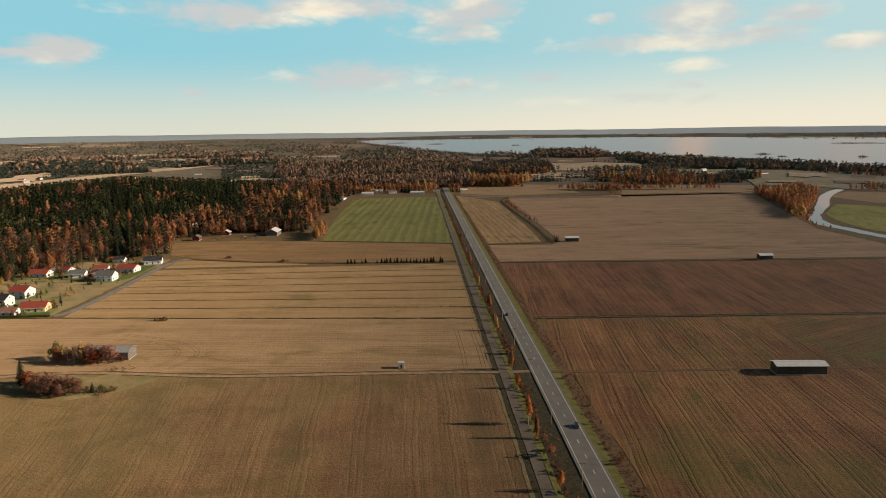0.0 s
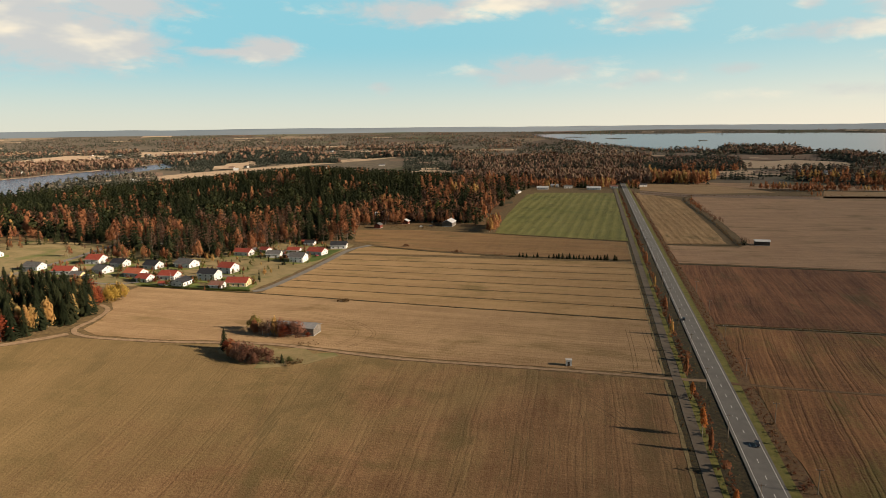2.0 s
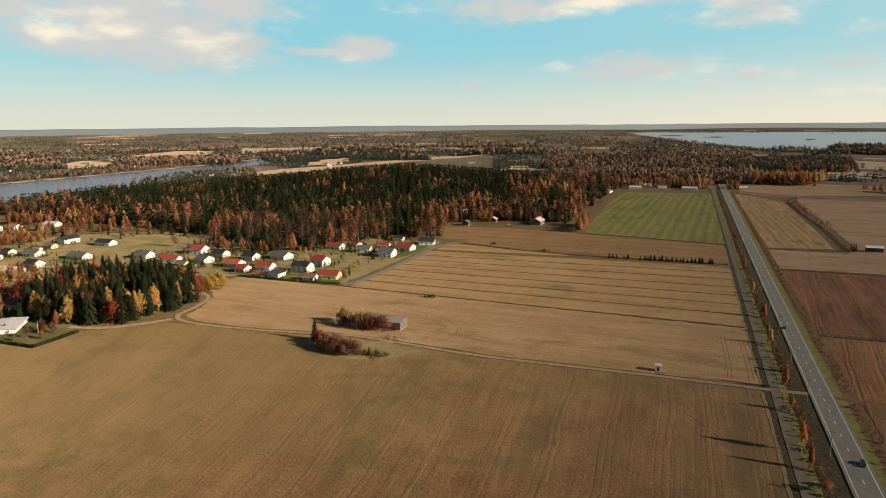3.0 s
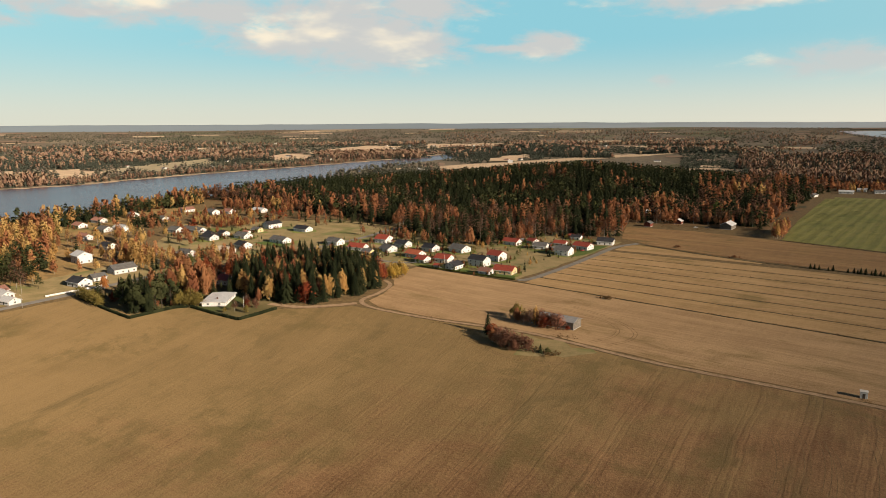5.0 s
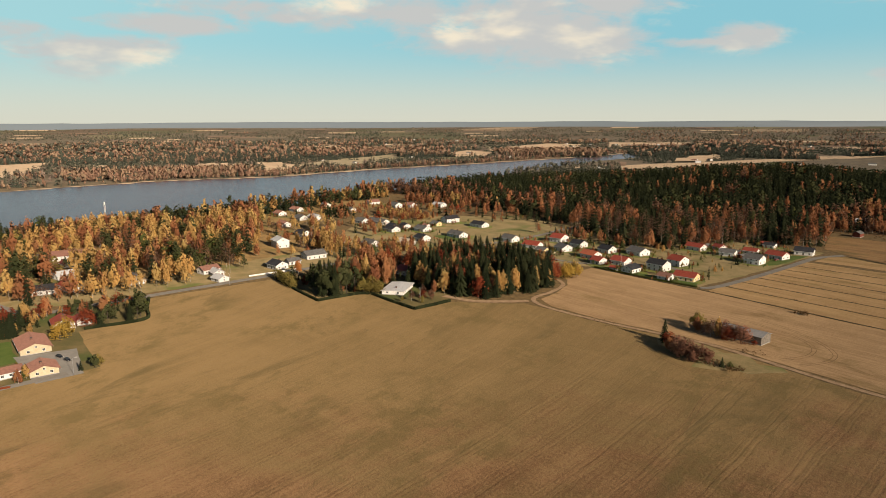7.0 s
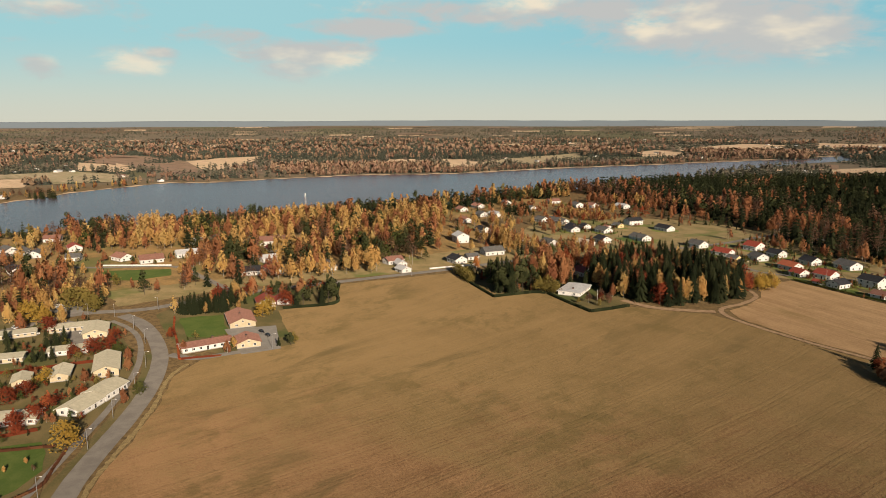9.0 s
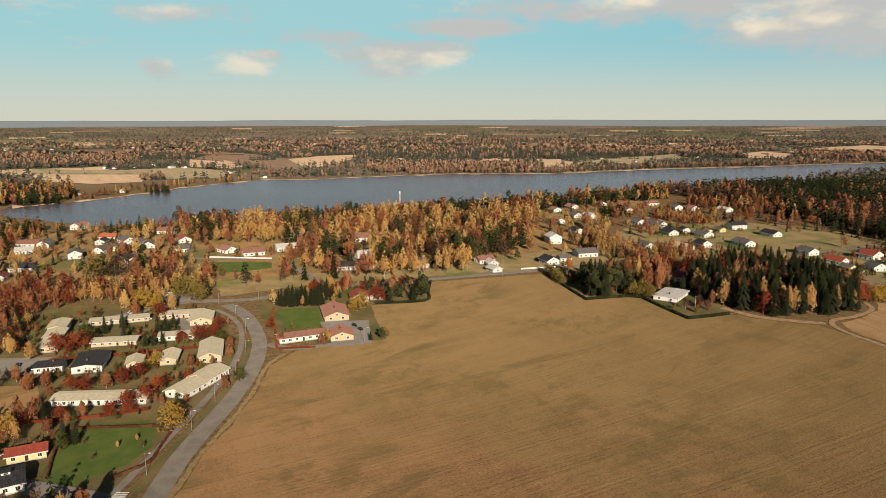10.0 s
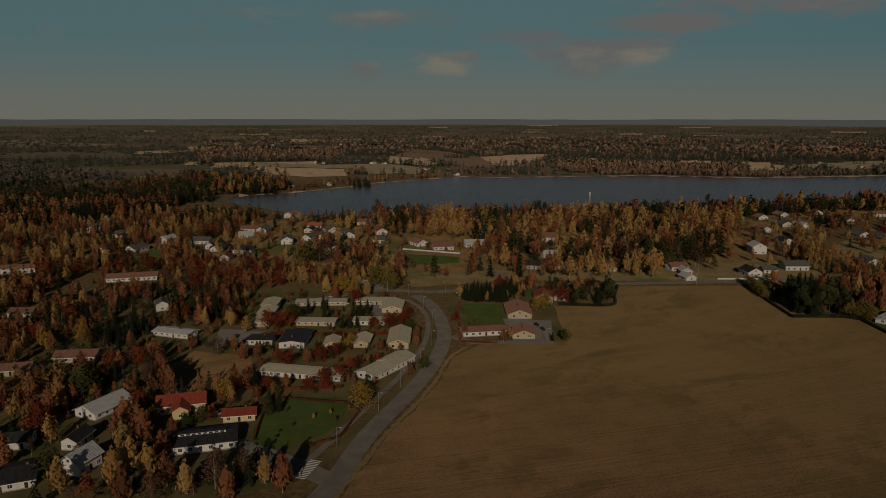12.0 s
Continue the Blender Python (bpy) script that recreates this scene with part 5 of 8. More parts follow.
house(-737, -119, 80, 15, 10, 3.4, ORANGE, WHITE, 27)
house(-667, -113, -20, 18, 11, 3.4, GREY, WHITE, 27)
house(-713, -100, 30, 15, 11, 3.4, GREY, WHITE, 27)
house(-698, -90, -20, 15, 11, 3.4, GREY, WHITE, 27)
house(-682, -76, -5, 15, 11, 3.4, GREY, WHITE, 27)
house(-701, -47, 10, 15, 11, 3.8, RED, WHITE, 27)
house(-651, -45, 80, 11, 10, 3.4, GREY, WHITE, 27)
house(-635, -8, 30, 15, 11, 3.4, BROWNRED, WHITE, 27)
house(-616, 14, 95, 18, 12, 3.4, BROWNRED, WHITE, 27)
house(-687, 55, 95, 13, 10, 3.4, PALE, WHITE, 27)
house(-663, 99, 30, 13, 10, 3.4, GREY, WHITE, 27)
house(-623, 114, 10, 11, 8, 3.4, REDROOFDARK, WHITE, 27)
house(-820, -160, -20, 17, 11, 4.5, BROWNRED, WHITE, 27)
house(-763, -69, 80, 15, 11, 3.4, BROWNRED, WHITE, 27)
house(-613, -187, 10, 17, 11, 3.4, BLACK, WHITE, 27)
house(-649, -211, 80, 17, 11, 3.4, GREY, WHITE, 27)
house(-719, -344, 100, 13, 10, 5.6, GREY, WHITE, 27)
house(-611, -257, -20, 17, 11, 3.4, GREY, WHITE, 27)
house(-653, -245, -20, 15, 11, 4.5, PALE, WHITE, 27)
house(-685, -301, 80, 13, 11, 3.4, GREY, WHITE, 27)
house(-604, -281, -5, 15, 11, 3.4, BLACK, WHITE, 27)
house(-624, -191, -20, 17, 11, 3.4, BLACK, WHITE, 27)
house(-602, -160, 80, 17, 11, 3.4, BLACK, WHITE, 27)
house(-572, -167, -5, 11, 8, 3.4, REDROOFDARK, WHITE, 27)
house(-713, -121, -10, 13, 9, 3.4, BLACK, WHITE, 27)
house(-617, -84, 15, 21, 10, 3.2, BLACK, WHITE, 22)
house(-672, -100, 80, 9, 8, 4.5, GREY, YELLOW, 30)
# more steps of the terraced block, the far village and farms over the lake
house(-404, -95.5, 181, 15, 9, 3.5, BEIGE, CREAM, 12, chimney=False, note=" in a stepped terrace")
house(-420.5, -97, 181, 16, 9, 4.2, BEIGE, CREAM, 12, chimney=False, note=" in a stepped terrace")
house(-318.5, -15, 146, 15, 10.5, 3.4, BEIGE, WHITE, 16, chimney=False, note=" in a stepped terrace")
for hx, hy, ha, hl, hr in ((-135, 1262, 5, 20, PALE), (-45, 1268, 0, 24, PALE), (-92, 1290, 10, 14, GREY), (-170, 1180, 80, 16, GREY), (-118, 1310, 0, 13, PALE), (40, 1340, 20, 14, BLACK), (-10, 1300, 0, 12, BROWNRED)):
    house(hx, hy, ha, hl, 10, 3.6, hr, WHITE, 20, note=" by the far highway")
for i, (ha, hr, hl) in enumerate(((101.1, 1205, 24), (99.0, 1782, 16), (98.3, 1773, 14), (97.0, 1769, 12), (95.7, 1837, 16), (94.4, 1750, 20), (93.9, 1924, 18), (93.5, 2084, 12), (93.5, 1738, 12), (97.9, 1227, 20), (90.2, 1560, 10), (87.6, 1420, 12), (57.9, 1860, 14), (54.5, 1878, 12), (60.5, 1960, 14), (53.3, 2060, 16), (48.6, 2240, 18), (36.9, 2700, 14), (35.9, 2720, 16), (33, 2740, 14), (40.3, 2580, 15), (44, 2300, 18), (31, 1990, 15), (29.9, 2010, 13), (-13, 1800, 14), (-14.6, 1760, 16))):
    hx, hy = -hr * math.sin(radians(ha)), hr * math.cos(radians(ha))
    ob = house(hx, hy, (i * 37) % 60 - 30, hl, 9, 3.4, (GREY, PALE, BROWNRED, BLACK)[i % 4], WHITE, 24, glazed=i % 3 == 0, note=" on the far lake shore")
    s = float(shrink(hx, hy))
    ob.scale = (s, s, s)
    ob.location.z = float(height(hx, hy)) + 0.5

# scattered homes of the far country
fr = random.Random(5)
for i in range(70):
    ha, hr = fr.choice((fr.uniform(18, 62), fr.uniform(18, 62), fr.uniform(62, 106), fr.uniform(-30, 8))), fr.uniform(1650, 3100)
    wet = any(lo[0][0] < ha < lo[-1][0] and np.interp(ha, *zip(*lo)) - 60 < hr < np.interp(ha, *zip(*hi)) + 50 for lo, hi in ((W_NEAR, W_FAR), (N_NEAR, N_FAR)))
    knoll = any(abs(ha - q[0]) < 1.8 * q[2] and abs(hr - q[1]) < 2.2 * q[3] for q in KNOLLS)
    if wet or knoll or (ha > 52 and hr < 1750):
        continue
    hx, hy = -hr * math.sin(radians(ha)), hr * math.cos(radians(ha))
    ob = house(hx, hy, fr.uniform(-40, 40), fr.uniform(11, 22), 9, 4.0, fr.choice((GREY, PALE, BROWNRED, PALE)), WHITE, 24, chimney=False, glazed=False, note=" among far woods")
    s = float(shrink(hx, hy))
    ob.scale = (s, s, s)
    ob.location.z = float(height(hx, hy)) + 0.5

clerestory = tagged(new("roof_light"), "white band of clerestory windows on a black roof", "window")
clerestory.matrix_basis = pose(-237, -82, 4.5, 0, 0, 104)
part("white_band", boxed(-9.5, 8.5, -1.2, 0.6, -0.3, 0.75, bevel=0.05), TRIM, clerestory)
part("band_roof", boxed(-9.8, 8.8, -1.4, 1.0, 0.75, 0.9), BLACK, clerestory)
for i in range(9):
    part("pane", boxed(-9 + i * 1.95, -7.7 + i * 1.95, -1.23, -1.18, 0.05, 0.6), GLASS, clerestory)
# garages and sheds beside the village houses
for i, (hx, hy, _) in enumerate(list(HOUSES) * 2):
    if not (-620 < hx < -250 and 400 < hy < 640) or i % 3 == 1 or _ < 6:
        continue
    g = random.Random(i)
    ga = g.uniform(0, 6.28)
    gx, gy = hx + 13 * math.cos(ga), hy + 13 * math.sin(ga)
    if gx > -258 or gy < 440 or min(math.hypot(gx - a, gy - b) - c for a, b, c in HOUSES) < 3.5 or min(float(np.hypot(w[:, 0] - gx, w[:, 1] - gy).min()) - hw2 for w, hw2 in WAYS) < 4:
        continue
    house(round(gx), round(gy), g.choice((0, 5, 90, -8)), g.choice((5, 6, 7)), 5, 2.4, g.choice((BLACK, GREY, RED, GREY, BROWNRED)), g.choice((WHITE, WHITE, REDWOOD, CREAM)), 20, "shed", False, False, " in a village garden")
# lawns round the village houses
for i, (hx, hy, hr) in enumerate(list(HOUSES)):
    if -620 < hx < -262 and 412 < hy < 640 and hr > 7.0:
        g = random.Random(i + 90)
        field("lawn_garden", [(hx + (hr + g.uniform(2, 6)) * math.cos(a * 0.785 + 0.3), hy + (hr + g.uniform(1, 4)) * math.sin(a * 0.785 + 0.3)) for a in range(8)], 0.13 + 0.0004 * i, GARDEN, "garden lawn round a village house", 0.5)
        FIELDS.pop()
# farm buildings in the fields
house(168, 316, -2, 23, 7.5, 4.6, PALE, DARKWOOD, 14, "barn", False, False, " in the tilled field")
house(-178, 353, 0, 27, 10, 4.6, TIN, GREYWOOD, 18, "barn", False, False, " beside rusty shrubs")
house(281, 598, 0, 11, 7, 4.2, PALE, DARKWOOD, 18, "barn", False, False, " by a field ditch")
house(133, 710, 0, 13, 7, 4.2, PALE, DARKWOOD, 18, "barn", False, False, " beside bushes")


def cross_gable():
    """The wing of the big yellow house."""
    ob = house(-262, -98, 15, 8, 6, 3.8, RED, YELLOW, 30, "porch", False, True, " of a house")
    return ob


cross_gable()


def field_hut():
    top = tagged(new("field_hut"), "small grey metal hut at the field edge", "hut")
    top.matrix_basis = pose(-21.5, 330.5, 0.1, 0, 0, 8)
    part("body", boxed(-1.4, 1.4, -1.3, 1.3, 0, 2.9, bevel=0.05), STEEL, top)
    part("roof", boxed(-1.6, 1.6, -1.5, 1.5, 2.9, 3.1, bevel=0.04), CONCRETE, top)
    part("door", boxed(-0.5, 0.5, -1.36, -1.28, 0.1, 2.2), DARKWOOD, top)


field_hut()


# ---- vehicles ----
def car(x, y, turn, paint, words, z=0.34):
    top = tagged(new("car"), words, "car", "cars")
    top.matrix_basis = pose(x, y, z, 0, 0, turn)
    bm = bmesh.new()
    block(bm, -2.2, 2.2, -0.88, 0.88, 0.3, 0.86, bevel=0.12)
    part("body", bm, paint, top)
    bm = bmesh.new()
    lo, hi = ((-1.9, -0.8), (1.0, 0.8)), ((-1.45, -0.66), (0.35, 0.66))
    vs = [bm.verts.new((x0, y0, zz)) for (p, zz) in ((lo, 0.86), (hi, 1.42)) for x0 in (p[0][0], p[1][0]) for y0 in (p[0][1], p[1][1])]
    for f in ((0, 1, 5, 4), (2, 3, 7, 6), (0, 2, 6, 4), (1, 3, 7, 5)):
        bm.faces.new([vs[i] for i in f])
    bmesh.ops.recalc_face_normals(bm, faces=bm.faces[:])
    part("side_glass", bm, GLASS, top)
    part("roof", boxed(-1.45, 0.35, -0.66, 0.66, 1.40, 1.47, bevel=0.03), paint, top)
    for wx in (-1.35, 1.35):
        for wy in (-0.82, 0.82):
            w = part("wheel", rod(bmesh.new(), (wx, wy - 0.1, 0.32), (wx, wy + 0.1, 0.32), 0.32, 0.32, 14), RUBBER, top)
            part("rim", rod(bmesh.new(), (wx, wy - 0.11, 0.32), (wx, wy + 0.11, 0.32), 0.19, 0.19, 10), STEEL, w)
    for wy in (-0.6, 0.6):
        part("headlight", boxed(2.17, 2.22, wy - 0.18, wy + 0.18, 0.58, 0.74), PALE, top)
        part("tail_light", boxed(-2.22, -2.17, wy - 0.18, wy + 0.18, 0.6, 0.76), RED_PAINT, top)
    return top


car(51.5, 258, -92, DARK_PAINT, "dark car driving on the grey highway")
car(39.5, 425, 88, DARK_PAINT, "dark car driving away on the highway")
for cx, cy, ct, cp, cw in ((-380, 62, 20, DARK_PAINT, "dark car parked on a forecourt"), (-372, 64, 15, DARK_PAINT, "dark car parked beside another"), (-428, -52, 100, WHITE_PAINT, "white car parked by a carport"), (-420, -28, 95, WHITE_PAINT, "white car parked by row houses"),
                           (-262, -84, 105, WHITE_PAINT, "white car parked by a yellow house"), (-362, -103, 10, DARK_PAINT, "dark car in an asphalt yard"), (-446, -64, 30, WHITE_PAINT, "white car parked under birches"), (-398, 232, 30, RED_PAINT, "red car parked behind a hedge"),
                           (-300, -118, 60, DARK_PAINT, "dark car parked in a garden"), (-500, -302, 10, WHITE_PAINT, "white car parked by a long hall"), (-492, -294, 10, DARK_PAINT, "dark car parked by a long hall"),
                           (-265, 575, 80, RED_PAINT, "red car parked in front of a house"), (-222, 770, 10, WHITE_PAINT, "white car parked in a farm yard"), (-212, 776, 30, DARK_PAINT, "dark car parked in a farm yard")):
    car(cx, cy, ct, cp, cw, 0.2)


def van():
    top = tagged(new("van"), "white delivery van parked on asphalt", "van")
    top.matrix_basis = pose(-482, -44, 0.2, 0, 0, 60)
    part("body", boxed(-3, 1.6, -1.05, 1.05, 0.45, 2.9, bevel=0.1), WHITE_PAINT, top)
    part("cab", boxed(1.6, 3.0, -1.0, 1.0, 0.45, 2.0, bevel=0.2), WHITE_PAINT, top)
    part("windscreen", boxed(2.7, 3.03, -0.9, 0.9, 1.25, 1.9, bevel=0.05), GLASS, top)
    for wx in (-2.0, 2.0):
        for wy in (-0.95, 0.95):
            part("wheel", rod(bmesh.new(), (wx, wy - 0.12, 0.4), (wx, wy + 0.12, 0.4), 0.4, 0.4, 14), RUBBER, top)


van()


# ---- poles, lamps, mast, fences ----
FLAGS = ((-352, 268), (-330, 452))
def utility_pole(x, y, h=10.0):
    top = tagged(new("utility_pole"), "thin grey wooden pole beside the highway", "pole", "poles along the highway")
    top.location = (x, y, 0.05)
    part("pole", rod(bmesh.new(), (0, 0, 0), (0, 0, h), 0.15, 0.1, 8), POLE_WOOD, top)
    part("crossarm", boxed(-1.2, 1.2, -0.06, 0.06, h - 0.7, h - 0.55), POLE_WOOD, top)
    for ix in (-1.1, 0, 1.1):
        part("insulator", rod(bmesh.new(), (ix, 0, h - 0.55), (ix, 0, h - 0.25), 0.07, 0.05, 6), TRIM, top)


for i in range(12):
    y = 210 + 51.5 * i
    utility_pole(hw(y, -7.0)[0], y)
for i in range(7):
    y = 172 + 54 * i
    utility_pole(hw(y, 13.5)[0], y, 9.0)


def street_lamp(x, y, turn):
    top = tagged(new("street_lamp"), "slim grey street lamp with a short arm", "street lamp", "street lamps")
    top.matrix_basis = pose(x, y, 0.1, 0, 0, turn)
    part("pole", rod(bmesh.new(), (0, 0, 0), (0, 0, 8.0), 0.11, 0.07, 8), STEEL, top)
    part("arm", rod(bmesh.new(), (0, 0, 7.9), (1.6, 0, 8.15), 0.05, 0.045, 6), STEEL, top)
    part("lamp_head", boxed(1.4, 2.2, -0.16, 0.16, 8.08, 8.24, bevel=0.04), TRIM, top)


for lx, ly, la in ((-346.7, 1.7, 60), (-318, -3.5, 60), (-290, -12, 60), (-386, 2.5, 60), (-417, -2.5, 30), (-448.6, -12.5, 0), (-456, -27, -20), (-233, -32.7, 60), (-264.5, -20, 60), (-455, 12, -40), (-349, 62, 90), (-478, 130, 180), (-475, 190, 180), (-470, 60, 180)):
    street_lamp(lx, ly, la)


def flagpole(x, y, h=9.0):
    top = tagged(new("flagpole"), "slim white garden flagpole with a round cap", "flagpole", "flagpoles")
    top.location = (x, y, 0.05)
    part("pole", rod(bmesh.new(), (0, 0, 0), (0, 0, h), 0.09, 0.05, 8), TRIM, top)
    part("cap", rod(bmesh.new(), (0, 0, h), (0, 0, h + 0.18), 0.12, 0.06, 8), STEEL, top)
    part("foot", boxed(-0.2, 0.2, -0.2, 0.2, 0, 0.25, bevel=0.03), CONCRETE, top)


for fx, fy in FLAGS:
    flagpole(fx, fy)


def mast():
    top = tagged(new("lattice_mast"), "red and white lattice mast above lakeside trees", "mast")
    top.location = (-800, 188, 0)
    H = 30.0
    for cx, cy in ((-0.7, -0.7), (0.7, -0.7), (0.7, 0.7), (-0.7, 0.7)):
        part("leg", rod(bmesh.new(), (cx, cy, 0), (cx * 0.6, cy * 0.6, H), 0.12, 0.1, 6), TRIM, top)
    for i in range(10):
        z = i * 3.0
        part("brace", rod(rod(bmesh.new(), (-0.7, -0.7, z), (0.7, -0.7, z + 3), 0.08, 0.08, 4), (0.7, 0.7, z), (-0.7, 0.7, z + 3), 0.08, 0.08, 4), TRIM if i % 2 else RED_PAINT, top)
    part("antenna", boxed(-0.6, 0.6, -0.6, 0.6, H - 1, H + 1.6, bevel=0.1), TRIM, top)


mast()


def fence(a, b, h=1.3):
    a, b = Vector(a), Vector(b)
    top = tagged(new("fence"), "white painted board fence", "fence")
    d = b - a
    top.matrix_basis = pose(a.x, a.y, 0.05, 0, 0, math.degrees(math.atan2(d.y, d.x)))
    n = int(d.length / 3)
    post = None
    for i in range(n + 1):
        if post is None:
            post = part("post", boxed(-0.08, 0.08, -0.08, 0.08, 0, h + 0.1), TRIM, top)
        else:
            again(post, top, pose(i * d.length / n, 0, 0))
    for z in (0.25, 0.55, 0.85, 1.15):
        part("board", boxed(0, d.length, -0.11, -0.08, z - 0.13, z + 0.13), TRIM, top)


fence((-615, -25), (-592, 28))
fence((-492, 212), (-491, 250))
fence((-491, 250), (-505, 262))

# road markings: edge lines and the dashes of the centre line, zebra stripes
for off in (-3.75, 3.75):
    line = ribbon("edge_line", [hw(-80, off), hw(700, off), hw(1500, off)], 0.14, 0.352, PAINT_LINE, "white edge line", 12, 0, 0)
dash = None
for i in range(115):
    y = 209.5 - 24 * 12 + 12 * i
    m = pose(*hw(y, 0), 0.35, 0, 0, 2.23)
    if dash is None:
        dash = part("dash", boxed(-0.08, 0.08, -1.5, 1.5, 0, 0.006), PAINT_LINE, highway)
        dash.matrix_basis = m
    else:
        again(dash, highway, m)
crossing = tagged(new("zebra_crossing"), "white zebra stripes across the asphalt", "road marking", kind="structure")
crossing.matrix_basis = pose(-211.8, -42.4, 0.27, 0, 0, 162.5)
stripe = None
for i in range(12):
    if stripe is None:
        stripe = part("stripe", boxed(-0.27, 0.27, -2.1, 2.1, 0, 0.006), PAINT_LINE, crossing)
    else:
        again(stripe, crossing, pose(1.1 * i, 0, 0, 0, 0, 0))


# ---- trees ----
def sprays(centres, size, rng, stretch=(1, 1, 1), facing=None):
    """One small triangle of foliage round each centre."""
    n = len(centres)
    if facing is None:
        d = rng.normal(size=(n, 3, 3))
        d /= np.linalg.norm(d, axis=2, keepdims=True)
    else:
        u = np.cross(facing, rng.normal(size=(n, 3)))
        u /= np.linalg.norm(u, axis=1, keepdims=True)
        w = np.cross(facing, u)
        turn = np.array([0.0, 2.1, 4.2]) + rng.uniform(-0.4, 0.4, (n, 3))
        d = (u[:, None] * np.cos(turn)[..., None] + w[:, None] * np.sin(turn)[..., None]) * rng.uniform(0.75, 1.3, (n, 3, 1))
    V = centres[:, None, :] + d * size[:, None, None] * np.asarray(stretch)
    return V.reshape(-1, 3), np.arange(n * 3).reshape(-1, 3)


def trunk_arrays(r, top, n=5):
    a = np.arange(n) * 2 * np.pi / n
    lo = np.c_[np.cos(a) * r, np.sin(a) * r, np.full(n, -0.02)]
    hi = np.c_[np.cos(a) * r * 0.3, np.sin(a) * r * 0.3, np.full(n, top)]
    i = np.arange(n)
    j = (i + 1) % n
    return np.r_[lo, hi], np.r_[np.c_[i, j, n + i], np.c_[j, n + j, n + i]]


def limb_arrays(rng, count, base, top, reach, r):
    """Thin three-sided limbs from the trunk outwards."""
    V, F = [], []
    for i in range(count):
        a, z = rng.uniform(0, 2 * np.pi), rng.uniform(base, top)
        p0 = np.array([0, 0, z])
        p1 = np.array([np.cos(a) * reach, np.sin(a) * reach, z + reach * rng.uniform(0.5, 1.1)])
        n = np.array([-np.sin(a), np.cos(a), 0]) * r
        up = np.array([0, 0, r])
        k0 = len(V) * 4
        V.append(np.array([p0 - n, p0 + n, p0 + up * 2, p1]))
        F += [(k0, k0 + 1, k0 + 3), (k0 + 1, k0 + 2, k0 + 3), (k0 + 2, k0, k0 + 3)]
    return np.concatenate(V), np.array(F)


def broadleaf(seed, n, wide, base, leaf, clumps=9, hollow=0.35, drape=0.9):
    """Crown of an unit-high broadleaf tree: uneven clumps of leaves with gaps between them."""
    rng = np.random.default_rng(seed)
    u = rng.normal(size=(clumps, 3))
    u /= np.linalg.norm(u, axis=1, keepdims=True)
    rad = rng.uniform(0.35, 0.85, (clumps, 1))
    half = np.array([wide / 2, wide / 2, (1 - base) / 2])
    mid = np.array([0, 0, (1 + base) / 2])
    cen = u * rad
    cen[0] = (0, 0, 0.8)
    which = rng.integers(0, clumps, n)
    d = rng.normal(size=(n, 3))
    d /= np.linalg.norm(d, axis=1, keepdims=True)
    c = cen[which] + d * rng.uniform(hollow, 1, (n, 1)) ** 0.5 * 0.42
    taper = np.clip(1.08 - 0.40 * np.clip(c[:, 2:3], -1, 1), 0.4, 1.3)
    c = c * np.c_[taper, taper, np.ones(n)] * half + mid
    out = d + cen[which] * 0.7 + rng.normal(size=(n, 3)) * 0.55
    out /= np.linalg.norm(out, axis=1, keepdims=True)
    return sprays(c, leaf * rng.uniform(0.6, 1.3, n), rng, (1, 1, drape), out)


def spruce(seed, layers, arms, wide, base=0.05):
    """Drooping tiers of a spruce, ragged at the edge."""
    rng = np.random.default_rng(seed)
    V = []
    for i in range(layers):
        t = i / (layers - 1)
        z = base + (0.97 - base) * t
        r = wide / 2 * (1 - t) ** 0.66 + 0.008
        for j in range(arms):
            a = 2 * np.pi * (j + 0.5 * (i % 2)) / arms + rng.uniform(-0.3, 0.3)
            rr = r * rng.uniform(0.65, 1.15)
            s = np.pi / arms * rng.uniform(0.6, 1.1)
            zz = z + rng.uniform(-0.012, 0.012)
            peak = (0, 0, min(1.0, zz + (0.09 if layers > 6 else 0.2) * (1 - t) + 0.03))
            if layers < 6:
                V += [peak, (np.cos(a - s) * rr, np.sin(a - s) * rr, zz - 0.02), (np.cos(a + s) * rr, np.sin(a + s) * rr, zz - 0.02)]
                continue
            V += [peak, (np.cos(a - s) * rr * 0.8, np.sin(a - s) * rr * 0.8, zz - 0.012), (np.cos(a) * rr, np.sin(a) * rr, zz - 0.03),
                  peak, (np.cos(a) * rr, np.sin(a) * rr, zz - 0.03), (np.cos(a + s) * rr * 0.8, np.sin(a + s) * rr * 0.8, zz - 0.012)]
    V = np.array(V)
    return V, np.arange(len(V)).reshape(-1, 3)


def pine(seed, n, wide, leaf):
    V, F = broadleaf(seed, n, wide, 0.25, leaf, 7, 0.2)
    return V, F


